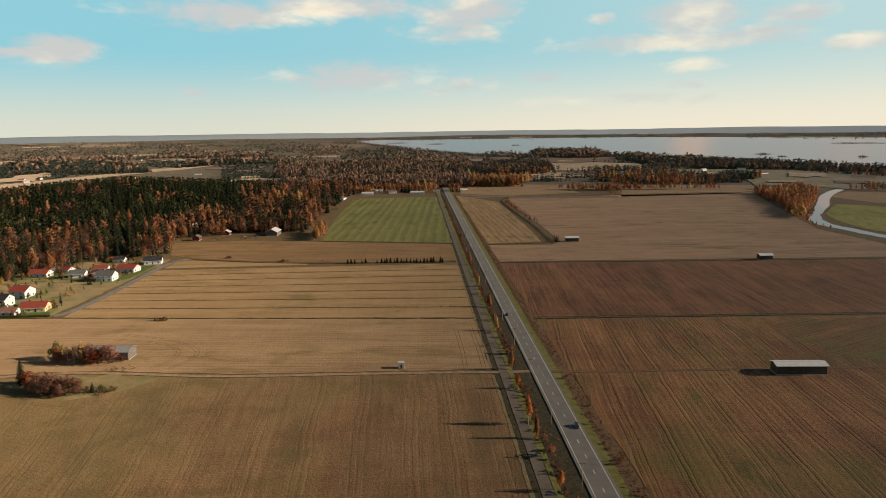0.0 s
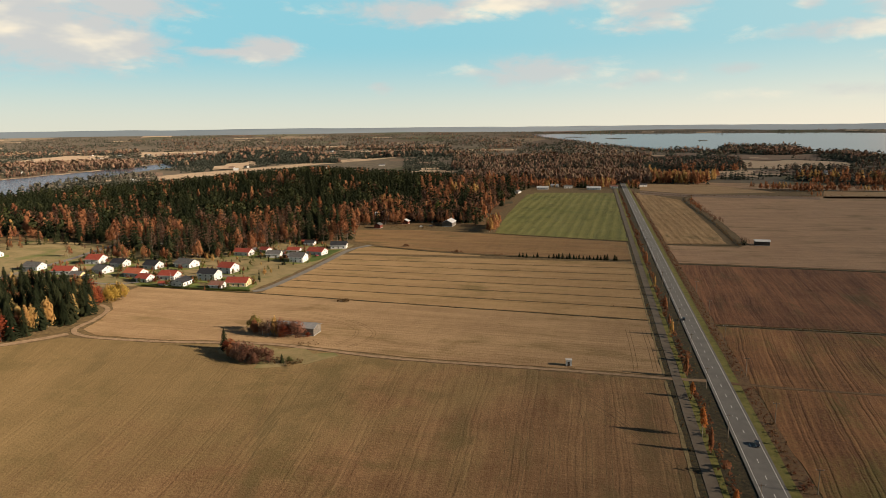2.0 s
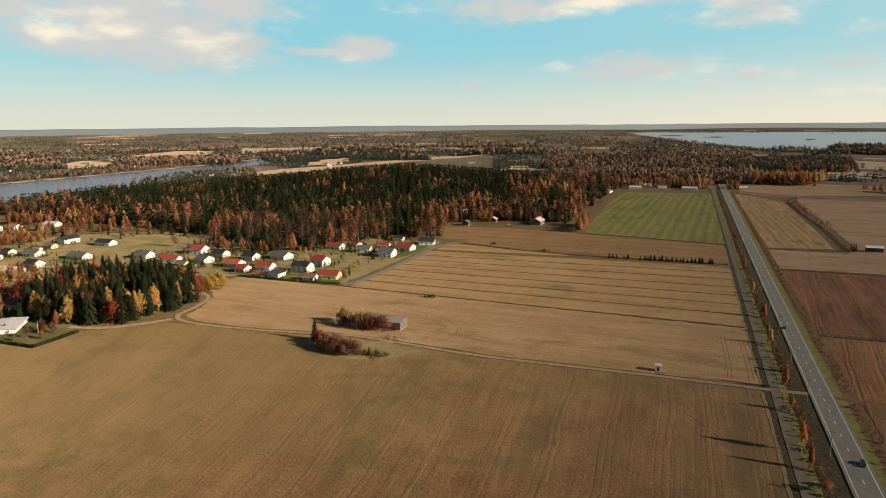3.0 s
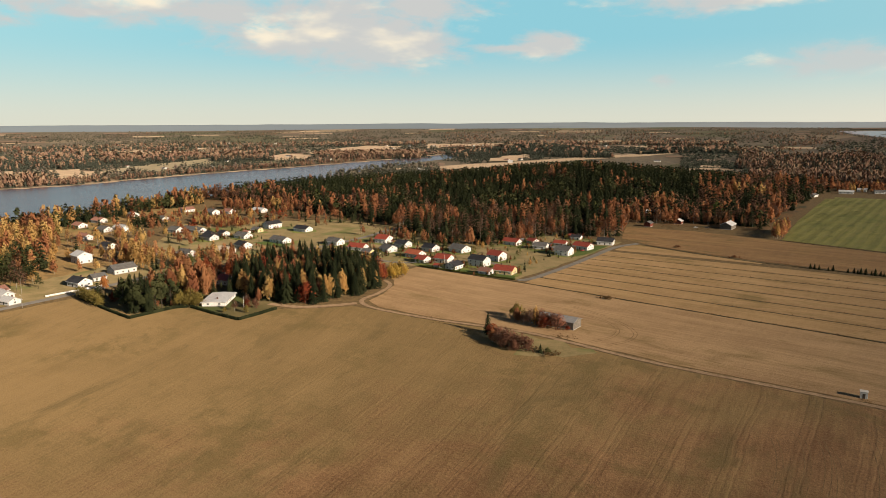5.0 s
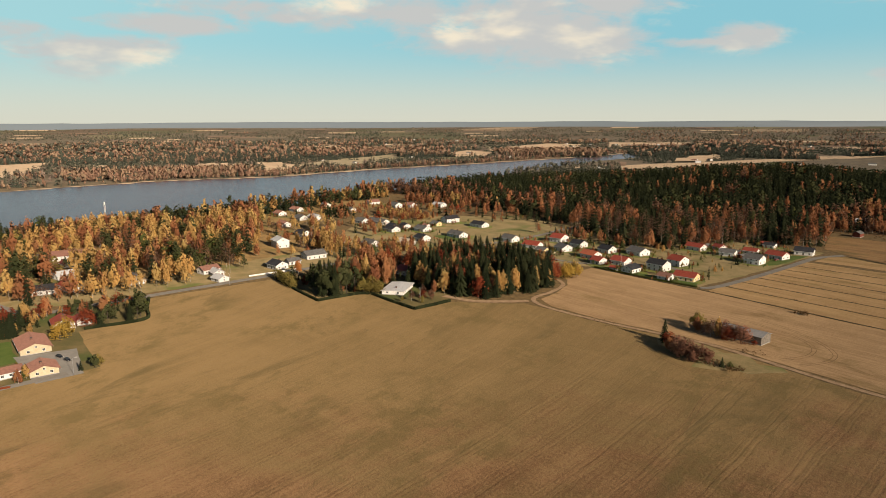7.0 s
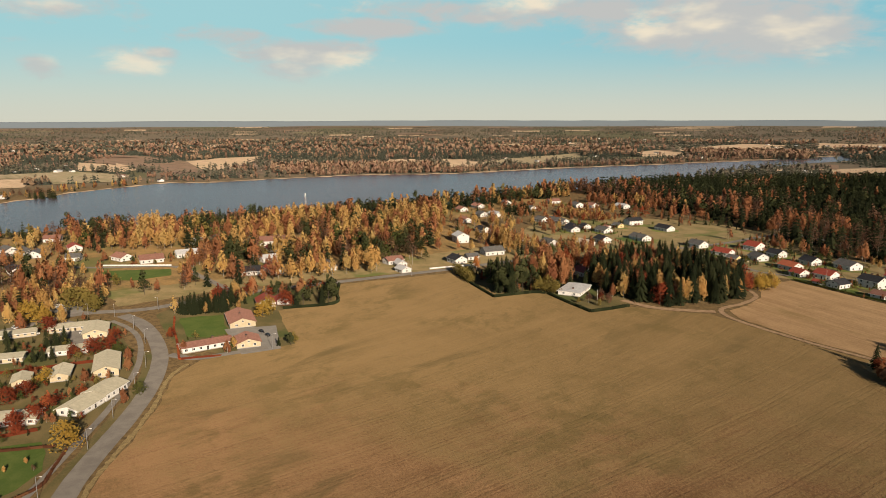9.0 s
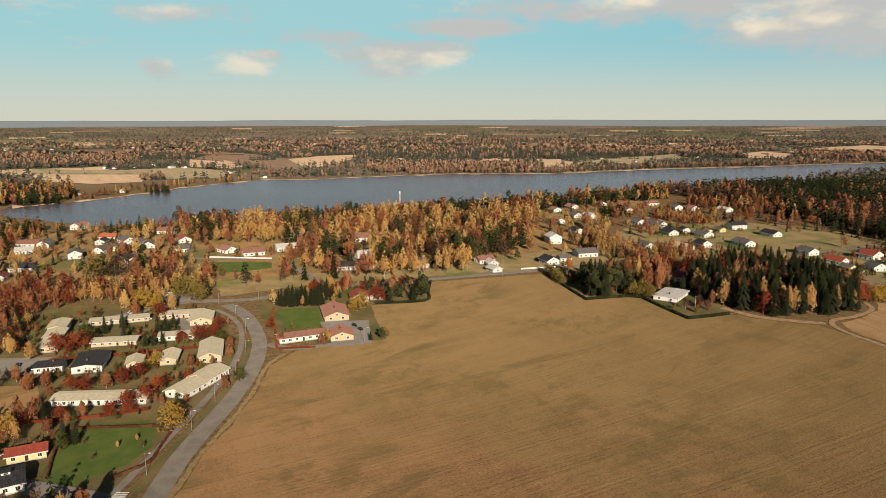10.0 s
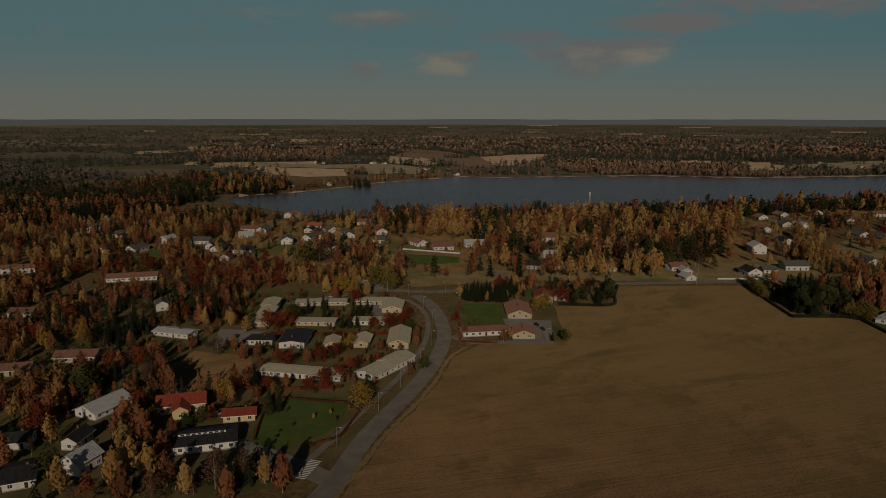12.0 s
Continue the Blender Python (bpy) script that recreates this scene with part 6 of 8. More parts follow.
def crown(kind, seed, fine):
    """fine: 4 for a single tree near by, 3 to 1 for woods farther and farther away, 0 near the horizon."""
    if kind == "spruce":
        return spruce(seed, (3, 4, 5, 8, 18)[fine], (3, 3, 5, 6, 12)[fine], (0.54, 0.50, 0.44, 0.42, 0.42)[fine])
    n = (12, 30, 80, 270, 700)[fine]
    leaf = (0.18, 0.135, 0.084, 0.043, 0.045)[fine]
    if kind == "pine":
        return pine(seed, n, 0.56, leaf)
    if kind == "bare":
        return broadleaf(seed, int(n * 0.8), 0.62, 0.08, leaf * 0.72, (8, 11, 12, 14, 26)[fine])
    if kind == "orange":
        return broadleaf(seed, n, 0.50, 0.22, leaf, 26)
    if kind in ("gold", "rust"):
        return broadleaf(seed, n, 0.42, 0.04, leaf * 0.92, (8, 10, 14, 24, 38)[fine], drape=1.6)
    if fine == 3:  # small garden trees and shrubs
        n, leaf = 150, 0.066
    return broadleaf(seed, n, 0.76, 0.02, leaf, (7, 8, 10, 12, 30)[fine])


def wood_of(kind):
    return BIRCH_BARK if kind in ("gold", "rust", "bare", "orange") else BARK


TREE_WORDS = {"spruce": "dark green spruce", "pine": "green pine", "gold": "golden birch", "rust": "rusty orange birch", "red": "deep red rowan", "bare": "thin brown half-bare birch", "yellow": "bright yellow maple", "green": "green leafy tree", "russet": "russet brown rounded willow", "bush": "yellow-green rounded bush", "orange": "bright orange birch"}


def planted(x, y):
    """True where no house, road or way is in the way."""
    x, y = np.atleast_1d(x), np.atleast_1d(y)
    ok = np.ones(len(x), bool)
    for hx, hy, hr in HOUSES:
        ok &= (x - hx) ** 2 + (y - hy) ** 2 > (hr + 0.5) ** 2
        # no trees just east of each house, so that the camera sees it
        ok &= ~((x > hx) & (x < hx + hr + (12 if hy < 380 or hx < -620 else 9)) & (np.abs(y - hy) < hr + 1))
        if hx < -480 and -300 < hy < 640:  # no trees between the lakeside homes and the camera
            d = math.hypot(hx, hy)
            ahead, aside = -((x - hx) * hx + (y - hy) * hy) / d, ((x - hx) * hy - (y - hy) * hx) / d
            ok &= ~((ahead > 0) & (ahead < hr + 13) & (np.abs(aside) < hr - 1))
    for ring in FIELDS:
        ok &= ~inside(x, y, ring)
    for pts, half in WAYS:
        lo, hi = pts.min(0) - 12, pts.max(0) + 12
        near = (x > lo[0]) & (x < hi[0]) & (y > lo[1]) & (y < hi[1]) & ok
        for i in np.nonzero(near)[0]:
            ok[i] = ((pts[:, 0] - x[i]) ** 2 + (pts[:, 1] - y[i]) ** 2).min() > (half + 1.2) ** 2
    return ok


def spread(poly, gap, seed, jitter=0.45):
    """Points at about that spacing in a polygon, off the houses and ways."""
    rng = np.random.default_rng(seed)
    p = np.asarray(poly, float)
    gx, gy = np.meshgrid(np.arange(p[:, 0].min(), p[:, 0].max(), gap), np.arange(p[:, 1].min(), p[:, 1].max(), gap))
    gx, gy = gx.ravel() + rng.uniform(-jitter, jitter, gx.size) * gap, gy.ravel() + rng.uniform(-jitter, jitter, gx.size) * gap
    m = inside(gx, gy, p)
    gx, gy = gx[m], gy[m]
    m = planted(gx, gy)
    return gx[m], gy[m]


def off_fields(x, y):
    """True outside all farmed fields."""
    ok = np.ones(len(x), bool)
    for ring in FIELDS:
        ok &= ~inside(x, y, ring)
    return ok


GROVES = {}
# woods thinned to fit the camera's view of the homes: outline, share that stays, height
THIN = [([(-890, -195), (-818, -60), (-640, -40), (-574, -47), (-570, -140), (-700, -200)], 0.34, 0.72),
        ([(-690, -40), (-665, 42), (-600, 40), (-500, 30), (-500, -10), (-560, -45)], 0.16, 0.62)]


def grow(kind, fine, x, y, h):
    """Note trees for the joined woods; the nearer ones get finer crowns."""
    rows = np.c_[x, y, h]
    if fine:
        r = np.hypot(rows[:, 0], rows[:, 1])
        GROVES.setdefault((kind, 3), []).append(rows[r < 840])
        edge = np.where((rows[:, 0] > 60) & (kind not in ("spruce", "pine")), 1800, 1400)
        GROVES.setdefault((kind, 2), []).append(rows[(r >= 840) & (r < edge)])
        GROVES.setdefault((kind, 1), []).append(rows[(r >= edge) & (r < 2150)])
        rows = rows[r >= 2150]
    GROVES.setdefault((kind, 0), []).append(rows)


def wood(poly, gap, seed, mix, tall, fine=1, clear=0.0):
    """Fill a polygon with a mix of kinds; kinds gather in groups; clear: the share left open."""
    x, y = spread(poly, gap, seed)
    if not len(x):
        return
    rng = np.random.default_rng(seed + 5)
    g = np.array([noise.noise(Vector((a * 0.021, b * 0.021, seed))) for a, b in zip(x, y)])
    g2 = np.array([noise.noise(Vector((a * 0.012, b * 0.012, seed + 40))) for a, b in zip(x, y)])
    keep = g2 > -1 + clear * 1.6 if clear else np.ones(len(x), bool)
    low = np.ones(len(x))
    for ring, share, size in THIN:
        m = inside(x, y, np.asarray(ring, float))
        keep &= ~m | (rng.uniform(0, 1, len(x)) < share)
        low[m] = size
    u = np.clip(rng.uniform(0, 1, len(x)) * 0.42 + (g * 0.9 + 0.5) * 0.58, 0, 0.999)
    order = np.argsort(np.argsort(u)) / len(u)
    edges = np.cumsum([w for _, w in mix]) / sum(w for _, w in mix)
    pick = np.searchsorted(edges, order, side="right")
    for i, (kind, _) in enumerate(mix):
        m = (pick == i) & keep
        s = 1.12 if kind == "spruce" else 0.95
        grow(kind, fine, x[m], y[m], rng.uniform(*tall, m.sum()) * s * low[m])


BACK = [(-290, 960), (-300, 1470), (-620, 1360), (-900, 1120), (-985, 900), (-960, 760), (-700, 740), (-500, 720), (-380, 800)]
wood(BACK, 9.0, 1, (("spruce", 0.84), ("pine", 0.09), ("rust", 0.04), ("bare", 0.03)), (15, 23))
FRONT = [(-158, 800), (-168, 1120), (-160, 1290), (-158, 1480), (-298, 1470), (-288, 960), (-378, 800), (-500, 718), (-700, 738), (-960, 758), (-960, 640), (-720, 640), (-600, 610), (-515, 600), (-440, 556), (-388, 532), (-354, 542), (-340, 596), (-318, 628), (-285, 640), (-262, 664), (-290, 736), (-305, 760), (-300, 800)]
wood(FRONT, 10.0, 51, (("spruce", 0.50), ("pine", 0.05), ("bare", 0.26), ("green", 0.01), ("rust", 0.21), ("gold", 0.005)), (12, 25))
wood([(-140, 742), (-122, 742), (-124, 790), (-148, 800)], 5.0, 2, (("gold", 0.4), ("rust", 0.6)), (11, 17))
wood([(-165, 800), (-215, 796), (-300, 764), (-330, 790), (-320, 900), (-165, 900)], 7.5, 3, (("spruce", 0.38), ("bare", 0.17), ("rust", 0.45)), (9, 19))
wood([(-160, 1290), (40, 1290), (20, 1490), (-160, 1490)], 9, 4, (("gold", 0.14), ("rust", 0.5), ("bare", 0.14), ("spruce", 0.22)), (9, 16))
LAKESIDE = [(-492, 20), (-492, 206), (-552, 236), (-602, 262), (-674, 300), (-745, 345), (-800, 360), (-845, 420), (-862, 500), (-880, 600), (-950, 650), (-900, 500), (-845, 350), (-805, 200), (-800, 40), (-812, -120), (-560, -120), (-520, -60)]
wood(LAKESIDE, 10.2, 6, (("spruce", 0.06), ("pine", 0.10), ("bush", 0.02), ("green", 0.02), ("bare", 0.10), ("rust", 0.31), ("gold", 0.34)), (12, 25))
wood([(-868, 600), (-850, 470), (-826, 410), (-800, 350), (-765, 200), (-765, 40), (-800, 20), (-835, 350), (-900, 520), (-930, 640)], 7.5, 7, (("spruce", 0.5), ("pine", 0.3), ("gold", 0.2)), (13, 19))
wood([(-765, 0), (-770, -280), (-835, -280), (-812, -100), (-800, 0)], 9, 7, (("spruce", 0.55), ("pine", 0.2), ("gold", 0.25)), (11, 18))
wood([(-560, -130), (-812, -130), (-830, -330), (-720, -420), (-560, -400), (-520, -250)], 10.5, 8, (("gold", 0.36), ("rust", 0.34), ("spruce", 0.26), ("red", 0.04)), (8, 18))
wood([(-720, -430), (-980, -430), (-960, -560), (-700, -700), (-500, -560), (-560, -410)], 9.0, 61, (("spruce", 0.5), ("rust", 0.3), ("gold", 0.2)), (10, 18))
wood([(-830, -330), (-900, -330), (-1010, -330), (-980, -420), (-720, -460)], 8.5, 9, (("spruce", 0.7), ("rust", 0.3)), (12, 18))
wood([(-450, -120), (-525, -70), (-505, -20), (-500, -60), (-560, -130), (-560, -260), (-470, -230)], 6.5, 10, (("rust", 0.42), ("red", 0.22), ("gold", 0.1), ("bare", 0.26)), (6, 12))
wood([(-350, -420), (-560, -400), (-520, -250), (-440, -260), (-400, -200), (-330, -230), (-260, -260)], 8.5, 11, (("rust", 0.35), ("gold", 0.17), ("spruce", 0.4), ("red", 0.08)), (8, 17))
wood([(-714, 474), (-653, 478), (-638, 510), (-688, 519), (-739, 509)], 5.0, 12, (("gold", 0.7), ("rust", 0.3)), (5, 9))
wood([(-490, 290), (-540, 312), (-540, 345), (-500, 330)], 9, 13, (("gold", 0.4), ("rust", 0.4), ("spruce", 0.2)), (8, 14))
wood([(-350, 440), (-600, 440), (-600, 600), (-260, 640), (-258, 450)], 15, 14, (("rust", 0.25), ("spruce", 0.35), ("green", 0.25), ("gold", 0.15)), (3, 8))
wood([(-745, 420), (-785, 440), (-790, 480), (-740, 460), (-722, 430)], 8, 15, (("spruce", 0.6), ("pine", 0.2), ("rust", 0.2)), (8, 14))
wood([(-700, 600), (-760, 590), (-800, 580), (-840, 610), (-760, 660), (-660, 650)], 9, 17, (("rust", 0.5), ("spruce", 0.3), ("gold", 0.2)), (9, 16))
# thin golden birches between the western homes
wood([(-552, 238), (-674, 302), (-745, 347), (-720, 400), (-640, 380), (-600, 345), (-520, 300)], 17, 18, (("gold", 0.58), ("rust", 0.24), ("bare", 0.12), ("spruce", 0.06)), (9, 21))
wood([(-556, 300), (-584, 326), (-562, 344), (-536, 318)], 6.5, 19, (("gold", 0.5), ("rust", 0.5)), (11, 19))
# single trees scattered through the village streets and on its far side
wood([(-560, 385), (-640, 385), (-720, 405), (-790, 400), (-840, 460), (-800, 560), (-720, 600), (-640, 560), (-630, 520), (-600, 400)], 17, 38, (("rust", 0.6), ("gold", 0.14), ("spruce", 0.16), ("red", 0.10)), (6, 15))
wood([(-484, 520), (-500, 600), (-600, 605), (-690, 636), (-700, 600), (-620, 560), (-560, 540)], 14, 39, (("rust", 0.5), ("bare", 0.2), ("spruce", 0.3)), (7, 16))
wood([(-440, 400), (-470, 440), (-520, 430), (-505, 400)], 10, 40, (("spruce", 0.5), ("rust", 0.3), ("green", 0.2)), (5, 11))
wood([(-486, 520), (-440, 520), (-395, 515), (-352, 530), (-338, 590), (-390, 535), (-440, 552), (-490, 585)], 10, 48, (("rust", 0.5), ("spruce", 0.35), ("gold", 0.15)), (6, 15))
# gardens and hedges between the houses in the south and north of the field
wood([(-205, -40), (-262, -70), (-300, -80), (-345, -120), (-440, -110), (-470, -150), (-440, -270), (-300, -230), (-190, -150)], 7.6, 41, (("spruce", 0.32), ("bare", 0.20), ("rust", 0.28), ("gold", 0.12), ("red", 0.08)), (5, 13))
wood([(-285, -84), (-300, -30), (-330, -4), (-400, -10), (-450, -30), (-450, -120), (-345, -118)], 9.5, 42, (("spruce", 0.12), ("red", 0.45), ("rust", 0.28), ("green", 0.15)), (3.5, 6.5))
wood([(-392, 224), (-470, 230), (-470, 310), (-420, 330), (-388, 300), (-390, 256)], 7.5, 43, (("spruce", 0.3), ("pine", 0.3), ("rust", 0.2), ("green", 0.15), ("gold", 0.05)), (5, 12))
wood([(-424, 114), (-427, 84), (-440, 62), (-474, 80), (-474, 128)], 7.0, 44, (("pine", 0.3), ("spruce", 0.3), ("rust", 0.2), ("red", 0.1), ("gold", 0.1)), (5, 10))
wood([(-470, 310), (-520, 330), (-560, 345), (-560, 360), (-510, 372), (-440, 400), (-440, 330)], 9, 45, (("rust", 0.36), ("gold", 0.3), ("spruce", 0.26), ("green", 0.08)), (6, 17))
wood([(-440, 20), (-480, 60), (-474, 80), (-430, 62), (-432, 30)], 6.5, 46, (("spruce", 0.4), ("gold", 0.4), ("red", 0.2)), (6, 12))
wood([(-470, -22), (-500, -12), (-520, -60), (-490, -110), (-466, -64)], 6.5, 47, (("gold", 0.6), ("rust", 0.25), ("spruce", 0.15)), (9, 14))
# groves in the east
wood([(522, 1180), (580, 1200), (640, 1250), (620, 1140), (575, 1060), (520, 965), (470, 880), (420, 800), (432, 870), (490, 1000)], 6.5, 20, (("rust", 0.62), ("bare", 0.30), ("gold", 0.08)), (9, 18))
wood([(425, 780), (415, 795), (436, 820), (440, 770)], 6, 21, (("rust", 0.6), ("bare", 0.4)), (3, 6))
wood([(92, 1100), (98, 1060), (106, 860), (118, 850), (110, 1100)], 6, 22, (("bare", 0.7), ("rust", 0.3)), (3, 8))
wood([(114, 706), (112, 725), (124, 725), (124, 704)], 4.5, 23, (("bare", 0.5), ("spruce", 0.5)), (5, 8))
wood([(206, 1362), (217, 1325), (256, 1285), (290, 1276), (415, 1276), (505, 1284), (552, 1276), (560, 1312), (440, 1326), (350, 1345), (262, 1366)], 8.0, 24, (("rust", 0.60), ("bare", 0.30), ("gold", 0.10)), (9, 15))
wood([(276, 1196), (290, 1178), (312, 1180), (318, 1200), (300, 1210)], 8.0, 36, (("rust", 0.4), ("bare", 0.6)), (6, 11))
wood([(340, 1436), (426, 1400), (540, 1380), (600, 1440), (482, 1480), (420, 1500)], 8.5, 28, (("spruce", 0.6), ("rust", 0.4)), (10, 15))
wood([(586, 1496), (654, 1471), (700, 1530), (640, 1570)], 7.0, 29, (("spruce", 0.96), ("rust", 0.04)), (16, 22))
wood([(552, 2240), (608, 2026), (673, 1888), (727, 1796), (860, 1771), (925, 1720), (1010, 1790), (930, 1900), (820, 2060), (680, 2200), (590, 2360)], 10, 30, (("spruce", 0.85), ("rust", 0.15)), (16, 22))
wood([(344, 2520), (431, 2360), (534, 2350), (600, 2455), (540, 2560), (420, 2600)], 11, 32, (("spruce", 0.75), ("rust", 0.25)), (16, 23))
wood([(60, 1800), (141, 1714), (213, 1733), (266, 1749), (300, 1850), (311, 2054), (220, 2141), (79, 2056)], 9.5, 33, (("spruce", 0.8), ("rust", 0.2)), (15, 21))
wood([(940, 1640), (1012, 1592), (1120, 1620), (1060, 1720), (960, 1740)], 9.5, 34, (("spruce", 0.85), ("rust", 0.15)), (15, 21))
wood([(733, 1275), (768, 1208), (850, 1180), (850, 1260), (770, 1310)], 8.5, 35, (("spruce", 0.6), ("rust", 0.4)), (8, 12))
wood([(60, 1345), (34, 1350), (40, 1480), (90, 1480), (84, 1400)], 9, 25, (("rust", 0.4), ("spruce", 0.5), ("gold", 0.1)), (7, 14))
wood([(150, 1400), (178, 1398), (190, 1415), (165, 1425)], 7, 37, (("spruce", 0.8), ("bare", 0.2)), (8, 12))
wood([(700, 1250), (740, 1200), (900, 1130), (930, 1200), (760, 1300)], 11, 27, (("spruce", 0.6), ("rust", 0.4)), (8, 14))
# low scrub on banks and ditches
rngw = np.random.default_rng(77)
for kind, off, half, gap, tall in (("weed", -9.4, 3.6, 1.8, (0.25, 0.8)), ("redweed", -12.2, 1.3, 2.6, (0.8, 2.8)), ("redweed", 11.2, 2.2, 1.6, (0.4, 1.2)), ("weed", 11.0, 2.6, 1.2, (0.3, 0.8)), ("weed", -21.9, 1.0, 3.5, (0.3, 0.7)), ("redweed", 9.6, 0.8, 5.0, (0.6, 1.4))):
    yy = np.arange(120, 1250, gap) + rngw.uniform(-gap, gap, len(np.arange(120, 1250, gap)))
    yy = yy[(np.abs(yy - 323) > 5)]
    xx = 59.2 - 0.0389 * yy + off + rngw.uniform(-half, half, len(yy))
    grow(kind, 1, xx, yy, rngw.uniform(*tall, len(yy)) * (1 + (rngw.uniform(0, 1, len(yy)) > 0.93) * 0.8))
for n, line in enumerate(DITCHES):
    p = np.array([(v.x, v.y) for v in line])
    w = 2.2 if n in (6, 7) else 0.6
    m = rngw.uniform(0, 1, len(p)) < (0.95 if n in (6, 7) else 0.75)
    p = p[m] + rngw.uniform(-w, w, (m.sum(), 2))
    grow("weed", 1, p[:, 0], p[:, 1], rngw.uniform(0.35, 1.0, len(p)) * (2.0 if n in (6, 7) else 1.0))
# garden shrubs round the village houses
for hx, hy, hr in HOUSES:
    if (-860 < hx < -250 and 320 < hy < 660) or (-640 < hx < -250 and -280 < hy < 40) or (-780 < hx < -560 and -200 < hy < 60):
        n = 20
        a = rngw.uniform(0, 6.28, n)
        d = hr + rngw.uniform(0.5, 6, n)
        x, y = hx + np.cos(a) * d, hy + np.sin(a) * d
        ok = np.ones(n, bool)
        for qx, qy, qr in HOUSES:
            ok &= (x - qx) ** 2 + (y - qy) ** 2 > (qr - 0.8) ** 2
        for pts, half in WAYS:
            for i in np.nonzero(ok)[0]:
                ok[i] = ((pts[:, 0] - x[i]) ** 2 + (pts[:, 1] - y[i]) ** 2).min() > (half + 0.3) ** 2
        ok &= (x < -258) & (off_fields(x, y))
        kinds = rngw.choice(["green", "spruce", "bush", "rust", "red"], n, p=[0.3, 0.28, 0.14, 0.16, 0.12])
        for kd in set(kinds[ok]):
            m = ok & (kinds == kd)
            grow(kd, 1, x[m], y[m], rngw.uniform(1.5, 5.4, m.sum()))
# shrub clumps on field borders
for cx, cy, r, n, kind, tall in ((-178, 425, 4, 10, "weed", (1.5, 3)), (-145, 618, 5, 12, "redweed", (1, 2.5)), (-110, 613, 12, 12, "redweed", (0.6, 1.6)), (-200, 640, 3, 6, "redweed", (1.5, 3)), (-160, 305, 9, 30, "weed", (0.8, 2.2)), (-163, 335, 8, 16, "weed", (0.5, 1.2)),
                               (-240, 320, 12, 12, "weed", (0.4, 1)), (-345, 410, 8, 26, "bare", (2, 5)), (-335, 396, 6, 20, "weed", (0.8, 2)), (-300, 772, 30, 40, "weed", (0.5, 2)), (-230, 764, 30, 46, "weed", (0.5, 2)), (-20, 327, 3, 12, "weed", (0.3, 0.8))):
    a, q2 = rngw.uniform(0, 6.28, n), np.sqrt(rngw.uniform(0, 1, n)) * r
    grow(kind, 1, cx + np.cos(a) * q2, cy + np.sin(a) * q2 * 0.6, rngw.uniform(*tall, n))


# the far woods, down to clumps near the horizon
def far_woods(count, seed):
    rng = np.random.default_rng(seed)
    a = rng.uniform(-37, 125, count)
    low = np.where(a > 107, 1000, 1440)
    r = low + (4260 - low) * rng.uniform(0, 1, count) ** 1.15
    x, y = -r * np.sin(np.radians(a)), r * np.cos(np.radians(a))
    ok = np.ones(count, bool)
    for near, far in ((W_NEAR, W_FAR), (N_NEAR, N_FAR)):
        n0, n1 = near[0][0], near[-1][0]
        m = (a > n0) & (a < n1)
        rn, rf = np.interp(a, *zip(*near)), np.interp(a, *zip(*far))
        ok &= ~(m & (r > rn - 20) & (r < rf + 22))
        if near is W_NEAR:
            ok &= ~(m & (r < rn) & (a > 52))
            ok |= (a > 105.5) & (r < 1700) & (r > 1000)
    for a0, a1, r0, r1 in OPEN:
        ok &= ~((a > a0) & (a < a1) & (r > r0 - 10) & (r < r1))
    ok &= ~((a < -3) & (r < 1530))
    for ring in MEADOWS:
        ok &= ~inside(x, y, ring)
    va = [v[0] for v in VALLEY]
    ok &= ~((a > 17.5) & (a < 36.5) & (r < np.interp(a, va, [v[2] for v in VALLEY]) + 12) & (r > 1470))
    g = np.array([noise.noise(Vector((p * 0.0042, q3 * 0.0042, 5.0))) + 0.4 * noise.noise(Vector((p * 0.013, q3 * 0.013, 9.0))) for p, q3 in zip(x, y)])
    ok &= g > np.where(r > 2500, -0.16, -0.12) + rng.normal(0, 0.05, count)
    g2 = np.array([noise.noise(Vector((p * 0.0055, q3 * 0.0055, 15.0))) for p, q3 in zip(x, y)])
    u = rng.uniform(0, 1, count) * 0.55 + (g2 + 0.5) * 0.5
    u += np.where((a > -4) & (a < 13) & (r > 1500) & (r < 2300), -0.5, 0.0) + np.where((a > 13) & (a < 36) & (r < 2700), -0.42, 0.0) + np.where((a > 48) & (r > 1880) & (r < 2480), -0.55, 0.0) + np.where((a > 36) & (r > 2480), -0.16, 0.0) + np.where((a > 36) & (r < 1880), -0.10, 0.0)
    h = rng.uniform(11, 20, count) * shrink(x, y)
    for kind, lo, hi in (("spruce", -9, 0.46), ("pine", 0.46, 0.60), ("bare", 0.60, 0.80), ("rust", 0.80, 0.92), ("gold", 0.92, 9)):
        m = ok & (u >= lo) & (u < hi)
        near = m & (r < 2100)
        grow(kind, 1, x[near], y[near], h[near])
        m &= r >= 2100
        grow(kind, 0, x[m], y[m], h[m] * 1.15)


far_woods(78000, 3)
